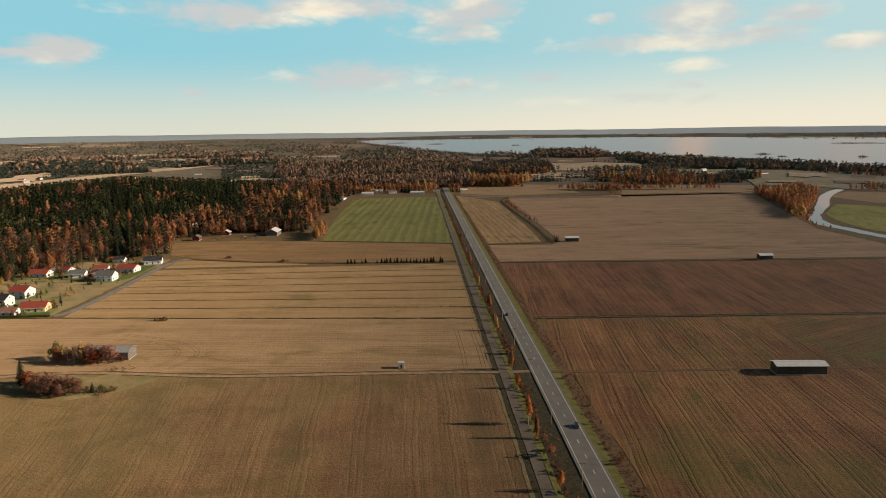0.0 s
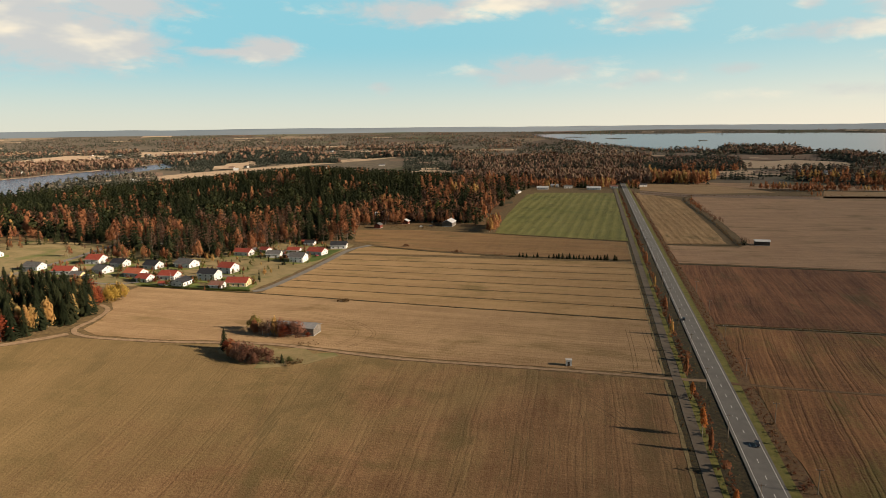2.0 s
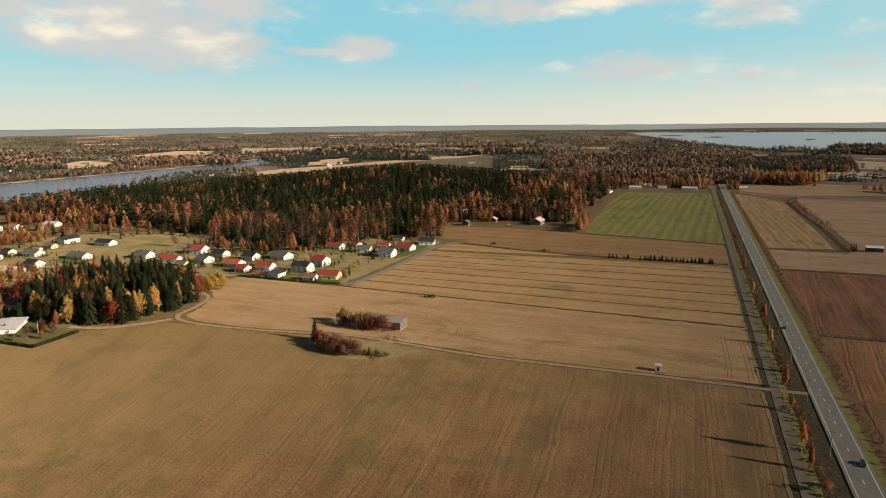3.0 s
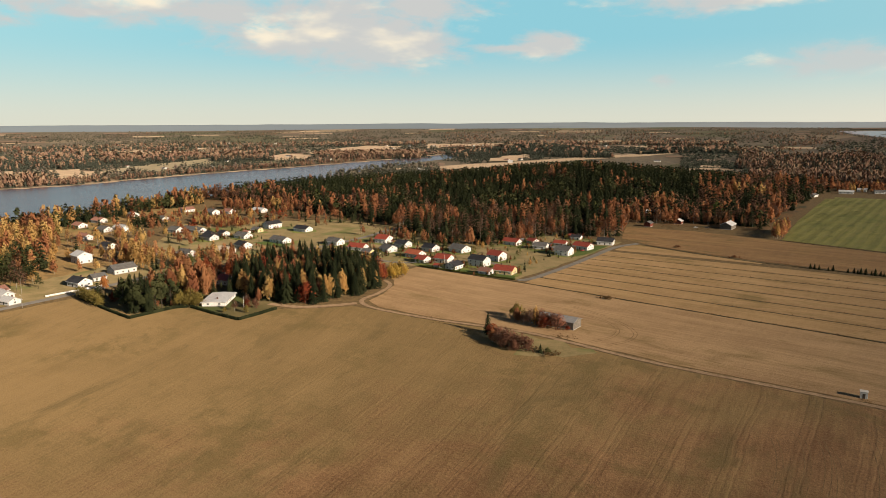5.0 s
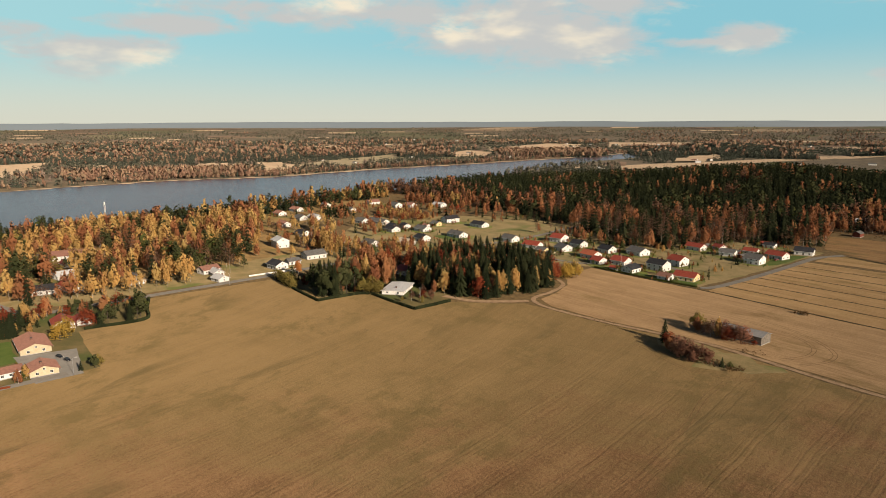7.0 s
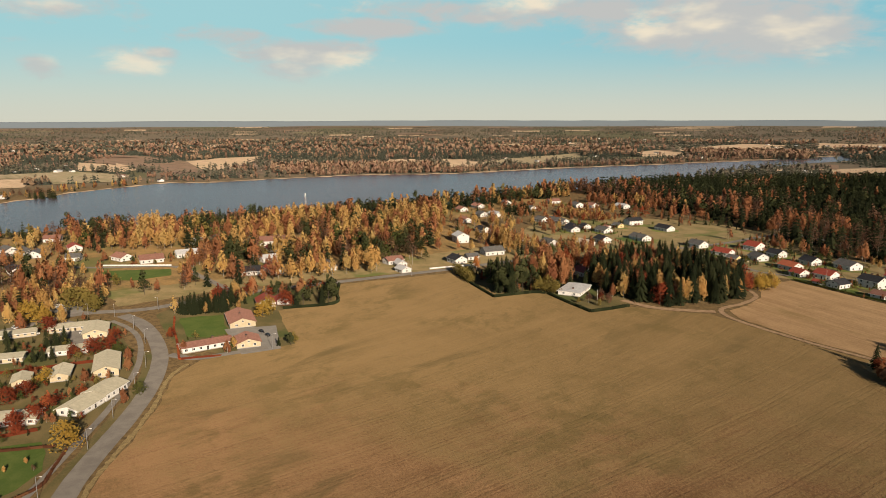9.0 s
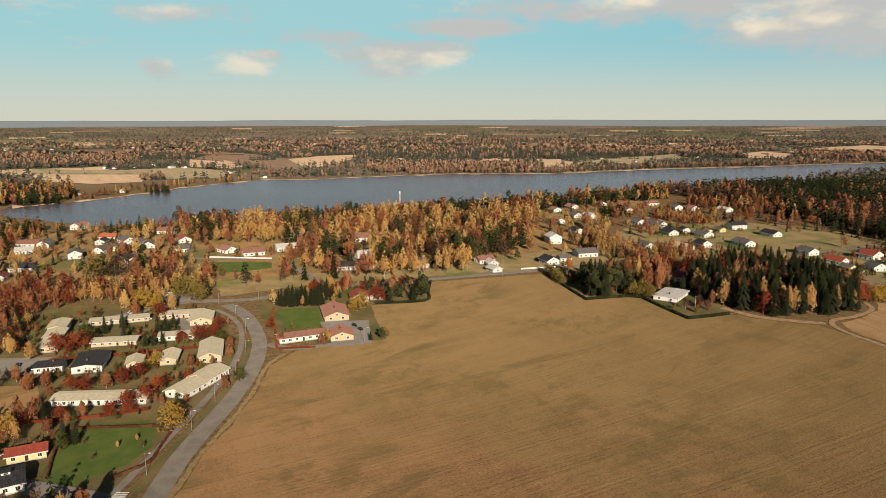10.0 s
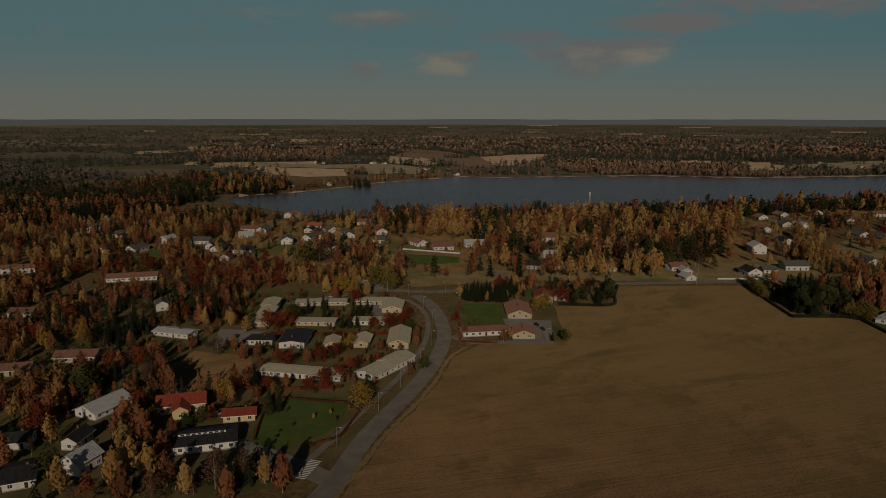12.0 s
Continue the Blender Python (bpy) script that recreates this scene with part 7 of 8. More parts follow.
# dark spruce woods in the middle distance: headings, distances, count
for seed, (a0, a1, r0, r1, n, dark) in enumerate(((23.0, 35.5, 2110, 2420, 3300, 0.95), (12.5, 20.5, 2270, 2460, 1500, 0.92), (24, 36, 2480, 2600, 900, 0.8), (-2, 13, 1560, 2250, 4600, 0.74), (-7, 12, 1400, 1560, 1500, 0.12), (48, 62, 2080, 2450, 3000, 0.80), (62, 80, 1960, 2420, 4600, 0.90),
                                               (80, 98, 2050, 2450, 4200, 0.88), (97, 108, 1800, 2300, 2000, 0.7), (-12.5, -7.6, 2480, 2900, 1300, 0.9), (-24, -19.5, 1850, 1960, 260, 0.9), (38, 47, 2080, 2300, 1300, 0.5), (101.5, 108, 1100, 1330, 200, 0.75), (66, 79, 1520, 1640, 700, 0.30), (-19, -13, 1530, 1556, 90, 0.5),
                                               (50, 108, 2560, 2700, 2600, 0.72), (50, 108, 2800, 2960, 2600, 0.8), (14, 50, 2750, 2900, 1700, 0.7))):
    g = np.random.default_rng(seed + 300)
    a, r = g.uniform(a0, a1, n), g.uniform(r0, r1, n)
    a += np.sin(r * 0.02 + seed) * 0.5
    keep = np.ones(n, bool)
    for o0, o1, p0, p1 in OPEN:
        keep &= ~((a > o0) & (a < o1) & (r > p0 - 8) & (r < p1 + 4))
    x, y = -r * np.sin(np.radians(a)), r * np.cos(np.radians(a))
    for ring in MEADOWS:
        keep &= ~inside(x, y, ring)
    a, r, x, y, n = a[keep], r[keep], x[keep], y[keep], int(keep.sum())
    u = g.uniform(0, 1, n)
    for kind, lo, hi in (("spruce", 0, dark), ("rust", dark, dark + (1 - dark) * 0.6), ("gold", dark + (1 - dark) * 0.6, 1)):
        m = (u >= lo) & (u < hi)
        grow(kind, 1, x[m], y[m], g.uniform(15, 23, m.sum()) * shrink(x[m], y[m]))
# trees along the lake shores and on islets
rngs = np.random.default_rng(12)
for line, sgn, n in ((W_FAR, 1, 2600), (N_NEAR, -1, 2600)):
    a = rngs.uniform(line[0][0] + 1, line[-1][0] - 1, n)
    r = np.interp(a, *zip(*line)) + sgn * (24 + rngs.uniform(0, 60 if sgn > 0 else 150, n))
    x, y = -r * np.sin(np.radians(a)), r * np.cos(np.radians(a))
    if sgn > 0:  # the open bay has few trees on its shore
        keep = ((a < 76) & (rngs.uniform(0, 1, n) < 0.45 + 0.5 * np.sin(a * 2.1) ** 2)) | (rngs.uniform(0, 1, n) < 0.12)
        a, x, y, n = a[keep], x[keep], y[keep], keep.sum()
    u = rngs.uniform(0, 1, n)
    for kind, lo, hi in (("spruce", 0, 0.3), ("rust", 0.3, 0.7), ("gold", 0.7, 1)) if sgn > 0 else (("spruce", 0, 0.8), ("rust", 0.8, 1)):
        m = (u >= lo) & (u < hi)
        grow(kind, 1, x[m], y[m], rngs.uniform(6, 14, m.sum()) * (1 if sgn > 0 else 1.15) * shrink(x[m], y[m]))
# single groups of trees among the fields over the lake: heading, distance, half width, half depth, heights, number
for kind, ga, gr, gw, gd, lo, hi, n in (("spruce", 87.6, 1952, 1, 26, 15, 22, 40),
    ("gold", 84.8, 2035, 0.9, 16, 16, 20, 14),
    ("rust", 91.8, 2177, 1, 20, 10, 15, 26),
    ("bare", 96.2, 1256, 1.2, 16, 9, 15, 24),
    ("gold", 95.8, 1457, 0.8, 20, 12, 18, 14),
    ("spruce", 95.3, 1199, 0.7, 14, 14, 18, 14),
    ("bare", 99.5, 1185, 1.2, 12, 6, 11, 16),
    ("spruce", 89.7, 1585, 0.35, 8, 10, 13, 7),
    ("rust", 87.5, 1535, 1, 9, 7, 13, 26),
    ("spruce", 59.0, 2003, 1.6, 26, 14, 20, 34),
    ("gold", 66.0, 1672, 0.7, 14, 12, 17, 16),
    ("rust", 64.0, 1608, 1.5, 10, 7, 12, 34),
    ("spruce", 61.3, 1664, 1.6, 10, 9, 13, 26),
    ("spruce", 52.1, 1978, 1.2, 30, 14, 20, 30)):
    a, r = ga + rngs.uniform(-gw, gw, n), gr + rngs.uniform(-gd, gd, n)
    grow(kind, 1, -r * np.sin(np.radians(a)), r * np.cos(np.radians(a)), rngs.uniform(lo, hi, n) * 0.95)
for ia, ir, n in ((-24.6, 2600, 26), (-25.9, 2480, 10), (-26.9, 2330, 12), (-31, 2480, 14), (-30.5, 3300, 70), (-6, 3300, 10), (0.5, 3500, 40), (3.5, 3650, 40)):
    half = 0.22 if n < 30 else 0.55 if n < 50 else 1.2
    a, r = ia + rngs.uniform(-half, half, n), ir + rngs.uniform(-14, 14, n)
    x, y = -r * np.sin(np.radians(a)), r * np.cos(np.radians(a))
    grow("spruce", 0, x, y, rngs.uniform(7, 12, n) * shrink(x, y))


def plant_groves():
    """Join the noted trees, kind by kind, into woods."""
    words = {"spruce": "dense dark spruces", "pine": "green pines", "gold": "golden birches", "rust": "rusty orange birches", "red": "red rowans", "bare": "half-bare brown trees", "yellow": "yellow maples", "green": "small green trees", "bush": "yellow-green garden bushes",
             "weed": "dry brown weeds on ditch banks", "redweed": "reddish willow scrub on road banks"}
    for (kind, fine), rows in GROVES.items():
        P = np.concatenate(rows)
        if not len(P):
            continue
        rng = np.random.default_rng(len(P))
        Vs, Fs, Ms, Ns, at = [], [], [], [], 0
        rest = kind in ("weed", "redweed")
        if rest and fine < 3:
            P = P[::2]
        variant = rng.integers(0, 5, len(P))
        for v in range(5):
            S = P[variant == v]
            if not len(S):
                continue
            if kind in ("weed", "redweed"):
                cv, cf = broadleaf(v + 3, 18 if fine == 3 else 8, 1.5, 0.0, 0.22 if fine == 3 else 0.4, 6)
            else:
                cv, cf = crown(kind, 11 + v * 7, fine)
            cf, cn = rounded(cv, cf, kind)
            n_leaf = len(cf)
            if fine == 3 and kind not in ("weed", "redweed"):
                tv, tf = trunk_arrays(0.009, 0.7, 3)
                cf = np.r_[cf, tf + len(cv)]
                cv = np.r_[cv, tv]
                cn = np.r_[cn, tv * (1, 1, 0) / (np.linalg.norm(tv * (1, 1, 0), axis=1, keepdims=True) + 1e-9)]
            a = rng.uniform(0, 2 * np.pi, len(S))
            ca, sa = np.cos(a)[:, None], np.sin(a)[:, None]
            hgt = S[:, 2:3] * (0.86 if fine == 0 else 1.0)
            wid = hgt * rng.uniform(0.85, 1.2, (len(S), 1)) * (1.6 if fine == 0 else 1.0)
            X = (cv[None, :, 0] * ca - cv[None, :, 1] * sa) * wid + S[:, 0:1]
            Y = (cv[None, :, 0] * sa + cv[None, :, 1] * ca) * wid + S[:, 1:2]
            Z = cv[None, :, 2] * hgt + height(S[:, 0:1], S[:, 1:2]) + 0.05
            V = np.stack([X, Y, Z], 2).reshape(-1, 3)
            Ns.append(np.stack([cn[None, :, 0] * ca - cn[None, :, 1] * sa, cn[None, :, 0] * sa + cn[None, :, 1] * ca, cn[None, :, 2] + 0 * ca], 2).reshape(-1, 3))
            F = (cf[None] + (np.arange(len(S)) * len(cv))[:, None, None]).reshape(-1, 3) + at
            Ms.append(np.tile(np.r_[np.zeros(n_leaf), np.ones(len(cf) - n_leaf)], len(S)))
            Vs.append(V)
            Fs.append(F)
            at += len(V)
        name = ("far_woods", "distant_woods", "middle_woods", "woodland")[fine] if kind not in ("weed", "redweed") else "scrub"
        ob = new(f"{name}_{kind}", tri_mesh(name, np.concatenate(Vs), np.concatenate(Fs), [(HAZED_LEAF if fine < 2 and kind in HAZED_LEAF else LEAF)[kind], wood_of(kind)], np.concatenate(Ms), np.concatenate(Ns)))
        tagged(ob, f"{words[kind]} {'far off near the horizon' if fine == 0 else 'in autumn colours' if 'wood' in name else ''}".strip(), "woodland" if name != "scrub" else "scrub", kind="stuff")


plant_groves()

# single trees near by, each with its own trunk and crown
MASTERS = {}


def tree(kind, x, y, h, seed=0, group="garden trees", where="among gardens", wide=1.0):
    key = (kind, seed % 4)
    turn = (x * 37 + y * 91) % 360
    if h < 9.5 and group not in ("ditch spruces", "young trees"):
        h, wide = h * 1.3, wide * 1.1
    m = pose(x, y, 0.05, 0, 0, turn) @ Matrix.Diagonal((h * wide, h * wide, h, 1))
    if key not in MASTERS:
        rng = np.random.default_rng(seed + 50)
        tv, tf = trunk_arrays(0.016, 0.86, 7)
        if kind != "spruce":
            lv, lf = limb_arrays(rng, 12, 0.25, 0.7, 0.16, 0.005)
            tf, tv = np.r_[tf, lf + len(tv)], np.r_[tv, lv]
        cv, cf = crown(kind, 100 + 13 * (seed % 4), 4)
        cf, cn = rounded(cv, cf, kind)
        MASTERS[key] = (tri_mesh("trunk", tv, tf, [wood_of(kind)]), tri_mesh("crown", cv, cf, [LEAF[kind]], None, cn))
    name = {"spruce": "spruce_tree", "pine": "pine_tree", "gold": "birch_tree", "rust": "birch_tree", "bare": "birch_tree", "red": "rowan_tree", "yellow": "maple_tree", "green": "leafy_tree", "russet": "willow_shrub", "bush": "garden_bush", "orange": "birch_tree"}[kind]
    top = tagged(new(name), f"{TREE_WORDS[kind]} {where}", "tree", group)
    top.matrix_basis = m
    for n, me in zip(("trunk", "crown"), MASTERS[key]):
        o = new(n, me)
        o.parent = top
    return top


rng = random.Random(21)
SCREEN = ((-436, 26), (-434, 50))
for i, (x, y, h, kd) in enumerate(((34, 269, 12, "orange"), (33, 298, 10, "orange"), (31.5, 331, 10.5, "rust"), (31, 387, 10, "gold"), (30, 416, 9, "rust"), (35.5, 241, 10, "rust"), (37, 209, 11, "orange"), (29, 455, 9, "rust"), (27, 505, 9, "gold"), (26, 540, 8, "rust"), (24, 590, 8, "rust"), (22, 650, 8, "rust"), (37, 180, 10, "rust"))):
    tree(kd, x + (i * 7 % 5 - 2) * 0.5, y + (i * 11 % 7 - 3) * 2.5, h * (1.0, 0.55, 0.8, 0.7, 0.5)[i % 5], i, "roadside birches", "on the highway verge", (0.5, 0.62, 0.44)[i % 3])
# spruces and red shrubs by the barn on the track
tree("spruce", -201, 316, 12.5, 1, "barn trees", "beside the farm track", 1.3)
for i, (x, y, h, kd) in enumerate(((-195, 311, 7.5, "red"), (-189, 308, 8, "russet"), (-183, 305, 8.5, "russet"), (-178, 303, 8.5, "russet"), (-172, 303, 8, "russet"), (-186, 303, 7, "russet"), (-180, 300, 7.5, "russet"), (-191, 305, 7, "rust"), (-168, 302, 7, "russet"), (-174, 299, 6, "russet"), (-161, 303, 5, "spruce"), (-158, 305, 3, "green"),
                                 (-190, 343, 12, "bare"), (-187, 345, 11, "gold"), (-183, 346, 9.5, "russet"), (-178, 346, 9, "russet"), (-173, 345.5, 9, "russet"), (-167, 346, 3, "red"), (-204, 352, 9, "bush"), (-194, 344, 8, "bare"), (-180, 343, 7, "red"), (-200, 346, 8, "rust"))):
    tree(kd, x, y, h * (0.8 if kd != "gold" else 1), i, "barn trees", "around the grey barn", 1.25 if kd != "gold" else 0.9)
# row of small spruces along the ditch
for i in range(30):
    x = -84 + i * 2.9 + rng.uniform(-0.8, 0.8)
    if 5 < i < 9 or rng.random() < 0.1:
        continue
    tree("spruce", x, 606.5 + rng.uniform(-0.6, 0.6), rng.uniform(3.2, 6.0), i, "ditch spruces", "in a row on a field ditch", 1.7)
# the spruce grove above the track
GROVE = [(-352, 283), (-330, 296), (-326, 322), (-320, 345), (-332, 380), (-352, 396), (-400, 398), (-440, 380), (-445, 330), (-410, 300), (-375, 290)]
gx, gy = spread(GROVE, 6.2, 31)
for i, (x, y) in enumerate(zip(gx, gy)):
    edge = x > -372
    u = rng.random()
    kd = ("spruce" if u < 0.74 else "gold" if u < 0.86 else "red" if u < 0.93 else "rust") if edge else ("spruce" if u < 0.42 else "rust" if u < 0.78 else "red" if u < 0.88 else "gold")
    tree(kd, float(x), float(y), rng.uniform(17, 26) if kd == "spruce" else rng.uniform(11, 18), i, "grove trees", "in a grove above the field", 1.2 if kd == "spruce" else 1.0)
for i in range(9):
    tree("yellow" if i % 3 else "gold", -338 + rng.uniform(-8, 8), 396 + rng.uniform(-8, 12), rng.uniform(7, 10), i, "grove trees", "at the end of the grove")
# garden with pines and clipped hedge north of the field
for i, (x, y, h, kd) in enumerate(((-402, 226, 12, "pine"), (-398, 236, 13, "pine"), (-408, 238, 13, "spruce"), (-415, 228, 10, "pine"), (-425, 236, 9, "spruce"), (-400, 248, 12, "pine"), (-412, 250, 10, "rust"), (-430, 250, 9, "green"), (-440, 232, 6, "red"), (-396, 258, 8, "yellow"), (-402, 266, 12, "rust"),
                                 (-412, 272, 14, "rust"), (-420, 264, 13, "gold"), (-408, 284, 13, "rust"), (-425, 286, 12, "rust"), (-440, 270, 10, "green"), (-450, 284, 11, "spruce"), (-356, 274, 5, "red"), (-362, 278, 6, "bare"), (-448, 228, 4, "bush"), (-453, 229, 4, "bush"), (-458, 230, 4, "bush"), (-463, 231, 4.5, "bush"), (-467, 232, 4, "bush"), (-392, 262, 6, "bush"), (-389, 259, 6, "bush"), (-386, 257, 5, "bush"), (-404, 229, 11, "pine"), (-410, 231, 10, "spruce"))):
    tree(kd, x, y, h * (1.45 if h > 8 else 1.0), i, "garden trees", "behind the field hedge", 1.15 if kd in ("pine", "green", "bush") else 1.0)
for i, (x, y, h, kd) in enumerate(((-404, 225, 22, "spruce"), (-397, 231, 24, "spruce"), (-410, 234, 25, "spruce"), (-399, 241, 22, "pine"), (-418, 240, 21, "spruce"), (-412, 246, 23, "spruce"), (-423, 229, 18, "pine"), (-434, 244, 19, "spruce"), (-430, 234, 17, "spruce"), (-444, 246, 15, "pine"), (-460, 247, 12, "spruce"), (-472, 243, 9, "orange"), (-427, 252, 20, "rust"), (-420, 262, 22, "rust"), (-413, 266, 21, "gold"), (-408, 280, 20, "rust"), (-428, 273, 22, "rust"), (-436, 278, 23, "rust"), (-442, 290, 21, "rust"), (-418, 281, 22, "rust"), (-452, 312, 17, "red"), (-446, 302, 18, "rust"), (-396, 290, 12, "spruce"), (-402, 296, 14, "spruce"), (-356, 264, 6, "bare"), (-362, 288, 7, "rust"), (-351, 276, 5, "russet"), (-347, 266, 4, "bush"), (-358, 258, 3, "bush"))):
    tree(kd, x, y, h, i + 2, "garden trees", "tall behind the field hedge", 0.9)
for i, (x, y, h) in enumerate(((-473, 226, 6), (-466, 225, 6.5), (-459, 224, 6), (-452, 223, 6.5), (-445, 222, 6), (-438, 221, 5.5), (-394, 251, 8), (-390, 256, 9), (-386, 258, 7))):
    tree("bush", x, y, h, i, "garden trees", "behind the field hedge", 1.2)
# around the red house at the field corner and along the lake road
for i, (x, y, h, kd) in enumerate(((-425, 96, 9, "pine"), (-424, 108, 9, "spruce"), (-427, 113, 8, "pine"), (-425, 92, 8, "spruce"), (-432, 116, 9, "pine"), (-442, 120, 9, "pine"), (-446, 120, 8, "green"), (-450, 100, 9, "rust"), (-430, 86, 8, "red"), (-456, 86, 8, "pine"), (-462, 122, 8, "pine"), (-416, 72, 9, "yellow"), (-410, 68, 8, "yellow"),
                                 (-352, 72, 5, "pine"), (-353, 66, 4, "spruce"), (-355, 74, 4.5, "bush"), (-440, 24, 8, "spruce"), (-440, 28, 8.5, "spruce"), (-441, 32, 8, "spruce"), (-440, 36, 8.5, "spruce"), (-440, 40, 8, "spruce"), (-439, 44, 8, "spruce"), (-438, 30, 4, "red"), (-436, 38, 4, "red"),
                                 (-446, 50, 9, "spruce"), (-452, 56, 14, "spruce"), (-458, 48, 9, "red"), (-466, 60, 12, "gold"), (-468, 72, 12, "rust"), (-392, 16, 4.5, "red"), (-358, 44, 5, "gold"), (-362, 20, 5, "rust"), (-352, 40, 5, "rust"))):
    tree(kd, x, y, h, i, "corner garden trees", "by the houses at the field corner", 1.15)
# tall spruce screen behind the corner lawn
for i in range(14):
    tree("spruce", SCREEN[0][0] + (SCREEN[1][0] - SCREEN[0][0]) * i / 13 + rng.uniform(-1.2, 1.2), SCREEN[0][1] + (SCREEN[1][1] - SCREEN[0][1]) * i / 13 + rng.uniform(-1.5, 1.5), rng.uniform(12, 15), i, "screen spruces", "in a tall screen behind the lawn", 1.1)
for x, y, h in ((-470, -30, 17), (-476, -38, 16), (-466, -24, 13)):
    tree("bush", x, y, h, int(h), "garden trees", "beside the bend of the road", 1.0)
# between the row houses
for i, (x, y, h, kd) in enumerate(((-268, -27, 8.5, "yellow"), (-300, -40, 6, "red"), (-296, -46, 6, "red"), (-290, -45, 5, "red"), (-288, -52, 5, "red"), (-290, -62, 5, "rust"), (-290, -70, 5, "red"), (-292, -76, 7, "spruce"), (-294, -80, 7, "spruce"), (-318, -66, 6, "red"), (-322, -72, 6, "red"), (-320, -58, 6, "rust"), (-324, -52, 6, "red"),
                                 (-330, -46, 6, "red"), (-330, -84, 6, "rust"), (-326, -90, 7, "rust"), (-378, -22, 7, "red"), (-380, -14, 7, "red"), (-376, -30, 6, "red"), (-374, -10, 5, "green"), (-398, -12, 6, "red"), (-362, -6, 5, "rust"), (-346, -6, 5, "rust"), (-402, -40, 8, "spruce"), (-404, -36, 8, "spruce"), (-400, -44, 8, "spruce"), (-378, -44, 6, "spruce"), (-379, -40, 6, "spruce"), (-378, -48, 6, "spruce"),
                                 (-392, -60, 8, "spruce"), (-394, -78, 8, "green"), (-384, -78, 7, "red"), (-380, -82, 8, "red"), (-382, -90, 8, "red"), (-372, -100, 7, "gold"), (-408, -72, 8, "spruce"), (-416, -64, 8, "spruce"), (-430, -46, 8, "red"), (-440, -60, 10, "rust"), (-448, -50, 13, "yellow"), (-455, -58, 14, "yellow"), (-447, -40, 11, "gold"), (-458, -68, 12, "gold"), (-470, -66, 12, "rust"),
                                 (-340, -98, 6, "rust"), (-332, -104, 8, "bare"), (-310, -36, 6, "red"), (-318, -24, 5, "red"), (-304, -8, 5, "rust"), (-312, -2, 5, "green"), (-338, -24, 5, "rust"), (-344, -40, 6, "yellow"))):
    tree(kd, x, y, h, i, "row house trees", "between terraced homes", 1.15 if kd != "spruce" else 1.1)
# the gardens in the south
for i, (x, y, h, kd) in enumerate(((-203, -46, 13, "rust"), (-209, -53, 10, "gold"), (-211, -60, 11, "bare"), (-206, -68, 12, "bare"), (-214, -70, 10, "bare"), (-203, -76, 11, "gold"), (-208, -84, 12, "rust"), (-213, -92, 12, "gold"), (-217, -99, 12, "gold"), (-208, -101, 13, "gold"), (-224, -104, 9, "spruce"), (-232, -108, 11, "gold"), (-226, -92, 8, "rust"), (-240, -104, 9, "rust"), (-246, -108, 9, "rust"),
                                 (-252, -116, 12, "rust"), (-256, -88, 5, "green"), (-251, -92, 5, "green"), (-246, -96, 5, "rust"), (-262, -64, 5, "green"), (-266, -60, 6, "spruce"), (-274, -66, 6, "spruce"), (-278, -72, 5, "rust"), (-280, -86, 7, "yellow"), (-284, -90, 7, "rust"), (-282, -110, 13, "rust"), (-290, -114, 13, "rust"), (-298, -118, 12, "rust"), (-292, -122, 12, "bare"), (-306, -122, 11, "rust"),
                                 (-270, -118, 7, "red"), (-248, -146, 9, "red"), (-252, -152, 10, "rust"), (-262, -150, 12, "rust"), (-274, -152, 12, "gold"), (-282, -146, 14, "green"), (-290, -150, 11, "green"), (-300, -146, 10, "rust"), (-310, -160, 8, "rust"), (-318, -150, 7, "red"), (-296, -170, 9, "bare"), (-282, -168, 10, "bare"), (-288, -186, 12, "gold"), (-276, -178, 9, "rust"),
                                 (-340, -150, 10, "rust"), (-350, -160, 12, "spruce"), (-356, -168, 13, "spruce"), (-362, -160, 12, "spruce"), (-368, -170, 14, "spruce"), (-372, -156, 13, "spruce"), (-380, -164, 14, "spruce"), (-352, -180, 12, "yellow"), (-366, -186, 11, "rust"), (-384, -180, 10, "rust"), (-346, -196, 11, "yellow"), (-358, -206, 10, "red"), (-376, -200, 12, "spruce"), (-392, -196, 13, "spruce"),
                                 (-394, -146, 14, "spruce"), (-402, -150, 14, "spruce"), (-410, -142, 15, "spruce"), (-402, -134, 14, "spruce"), (-412, -128, 14, "spruce"), (-396, -124, 13, "spruce"), (-408, -118, 13, "spruce"), (-420, -136, 15, "spruce"), (-386, -130, 9, "rust"), (-384, -112, 8, "gold"), (-430, -120, 14, "spruce"), (-436, -130, 13, "rust"), (-430, -146, 13, "spruce"), (-440, -158, 12, "rust"),
                                 (-420, -190, 12, "spruce"), (-430, -200, 12, "rust"), (-440, -190, 13, "rust"), (-446, -206, 12, "spruce"), (-456, -196, 12, "gold"), (-424, -214, 12, "gold"), (-438, -226, 13, "rust"), (-452, -230, 12, "spruce"), (-326, -130, 7, "rust"), (-320, -138, 8, "red"), (-236, -162, 11, "rust"), (-228, -158, 10, "rust"), (-222, -144, 9, "rust"), (-214, -124, 8, "green"), (-204, -116, 12, "gold"),
                                 (-198, -94, 12, "rust"), (-196, -84, 11, "bare"), (-199, -62, 11, "rust"))):
    tree(kd, x, y, h, i, "garden trees", "among old gardens", 1.1)


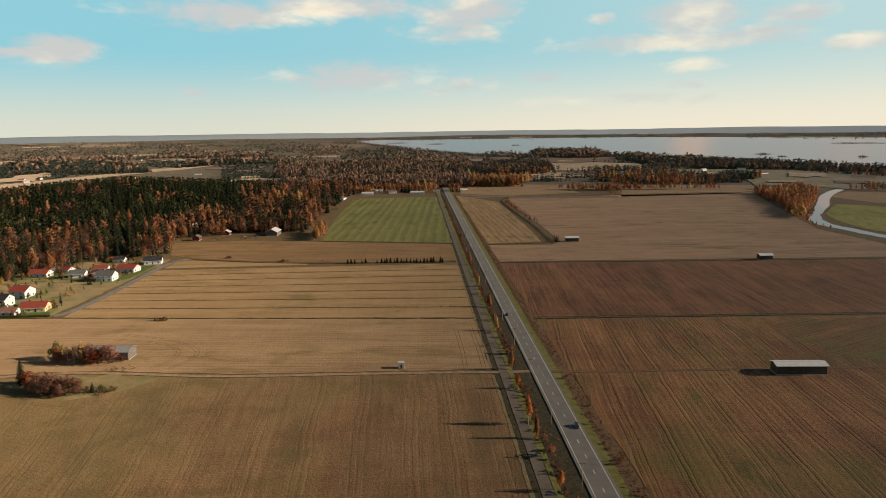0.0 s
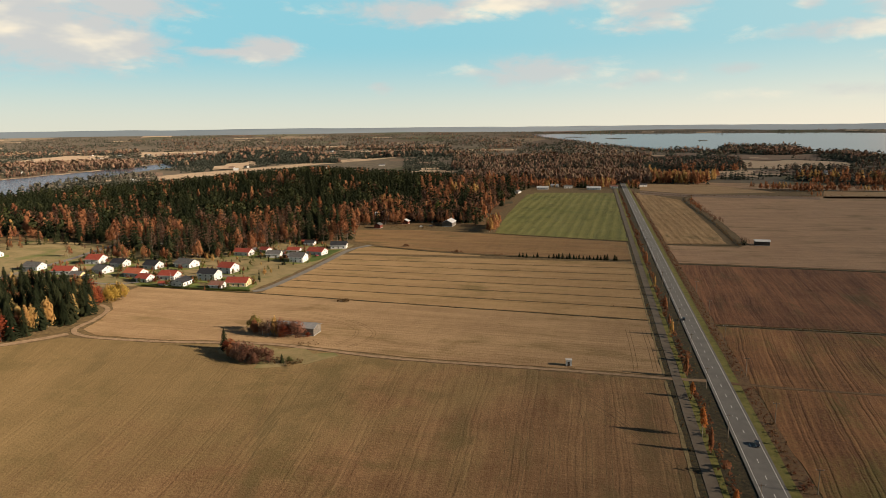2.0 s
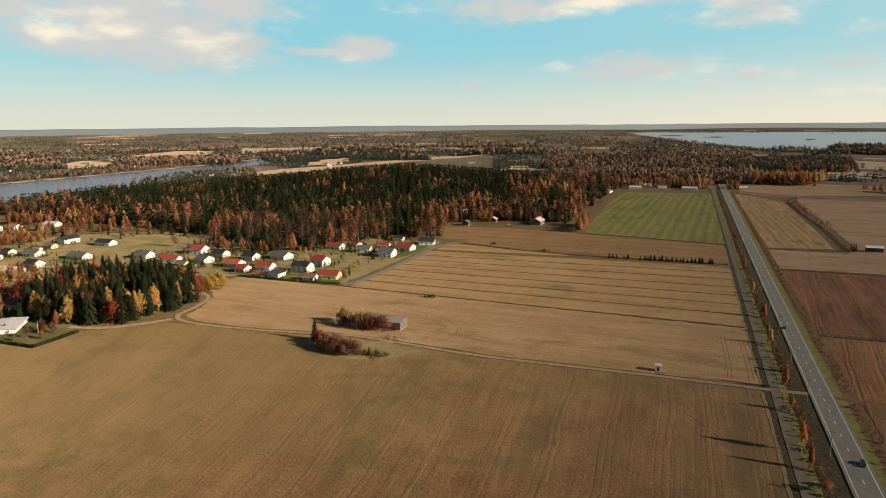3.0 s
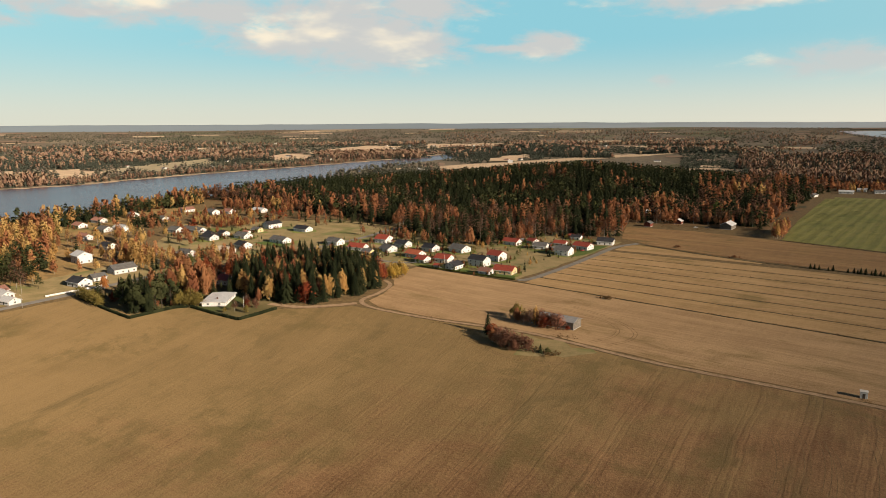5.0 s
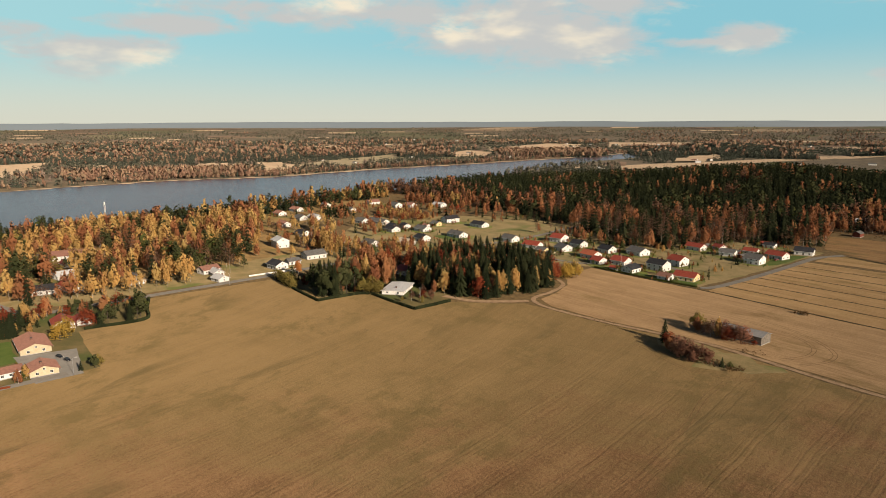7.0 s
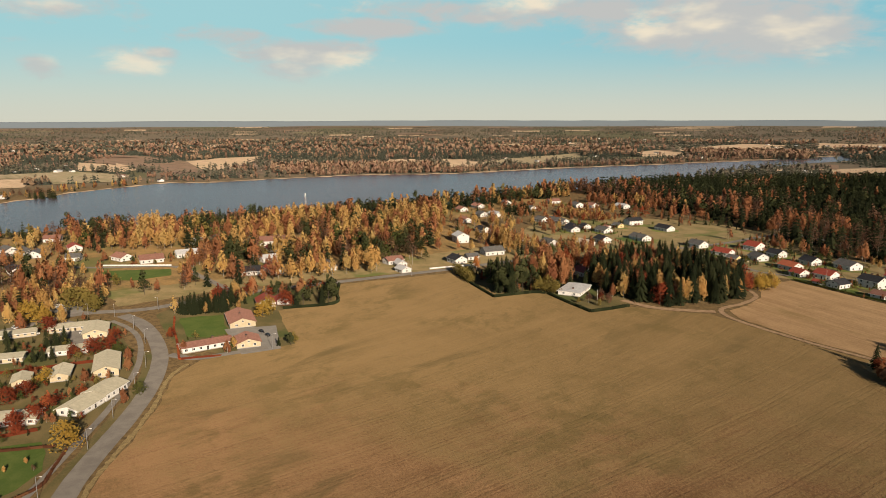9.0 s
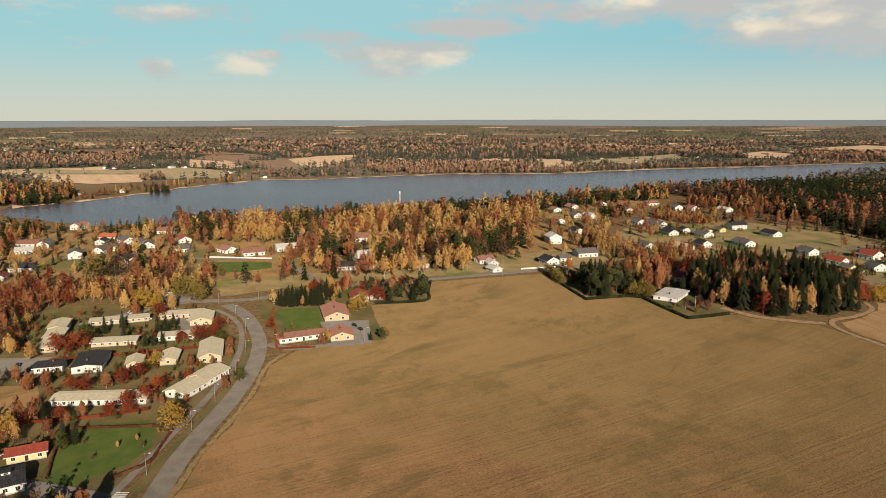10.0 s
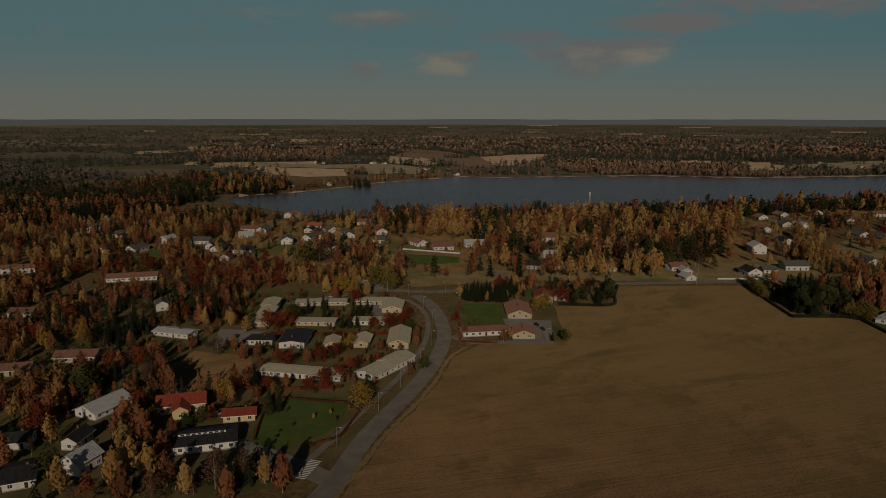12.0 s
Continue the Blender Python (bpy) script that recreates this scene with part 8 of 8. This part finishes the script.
# ---- clipped hedges and small shrubs ----
def hedge(pts, h, wide, kind, words):
    line = smooth_line(pts, 0.8)
    r = np.random.default_rng(len(line))
    c = np.array([(p.x, p.y) for p in line])
    c = np.repeat(c, 18, axis=0)
    n = len(c)
    P = np.c_[c + r.uniform(-wide / 2, wide / 2, (n, 2)), r.uniform(0.1, h, n)]
    V, F = sprays(P, r.uniform(0.25, 0.5, n), r)
    V[:, 2] = np.clip(V[:, 2], 0.06, None)
    # the dense inside of the hedge
    p = np.array([(q.x, q.y) for q in line])
    d = np.gradient(p, axis=0)
    d /= np.linalg.norm(d, axis=1, keepdims=True)
    side = np.c_[-d[:, 1], d[:, 0]] * wide * 0.46
    m = len(p)
    core = np.concatenate([np.c_[p - side, np.full(m, 0.05)], np.c_[p - side * 0.9, np.full(m, h * 0.93)], np.c_[p + side * 0.9, np.full(m, h * 0.93)], np.c_[p + side, np.full(m, 0.05)]])
    core[:, :2] += r.uniform(-0.08, 0.08, (4 * m, 2))
    k0, i = len(V), np.arange(m - 1)
    for j in range(3):
        a, b = k0 + j * m + i, k0 + (j + 1) * m + i
        F = np.r_[F, np.c_[a, a + 1, b], np.c_[a + 1, b + 1, b]]
    V = np.r_[V, core]
    tagged(new("hedge", tri_mesh("hedge", V, F, [LEAF[kind]])), words, "hedge")


hedge([(-394, 216), (-393, 244), (-388, 252)], 1.9, 1.3, "spruce", "clipped dark green spruce hedge")
hedge([(-470, 224), (-430, 219), (-394, 216)], 1.7, 1.4, "spruce", "dark green hedge along the field")
hedge([(-386, 253), (-362, 252), (-337, 252)], 1.9, 1.3, "spruce", "clipped dark green hedge at the flat-roofed house")
hedge([(-337, 252), (-337, 268), (-338, 282)], 1.9, 1.3, "spruce", "clipped dark green hedge at the garden corner")
hedge([(-472, 133), (-446, 124), (-422, 115), (-424, 83)], 1.8, 1.5, "spruce", "clipped green hedge by the field corner")
hedge([(-279, -64), (-275, -46), (-272, -31)], 1.0, 0.9, "redweed", "low red-brown hedge round the lawn")
hedge([(-267, -27), (-254, -30), (-242, -33), (-234, -43)], 1.0, 0.9, "redweed", "low brown hedge beside the footpath")
hedge([(-280, -66), (-262, -66), (-240, -64)], 1.2, 0.9, "redweed", "low red hedge at the lawn end")
hedge([(-366, -90), (-366, -60), (-366, -20)], 1.3, 1.0, "red", "dark red hedge between row houses")
hedge([(-290, -84), (-288, -60), (-290, -38)], 1.3, 1.0, "red", "dark red hedge below the long house")
hedge([(-432, 20), (-405, 18), (-382, 18), (-352, 17)], 1.0, 0.9, "red", "red-brown hedge round the corner lawn")
hedge([(-352, 17), (-349, 36)], 1.0, 0.9, "red", "red-brown hedge beside the drive")
hedge([(-345, 438), (-300, 437), (-256, 439)], 1.4, 1.4, "green", "loose green hedge below the village")
for i, (x, y) in enumerate(((-264, -57), (-258, -45), (-250, -52), (-262, -39), (-255, -36))):
    tree("gold" if i % 2 else "bare", x, y, 2.4, i, "young trees", "young and thin on the lawn", 1.2)
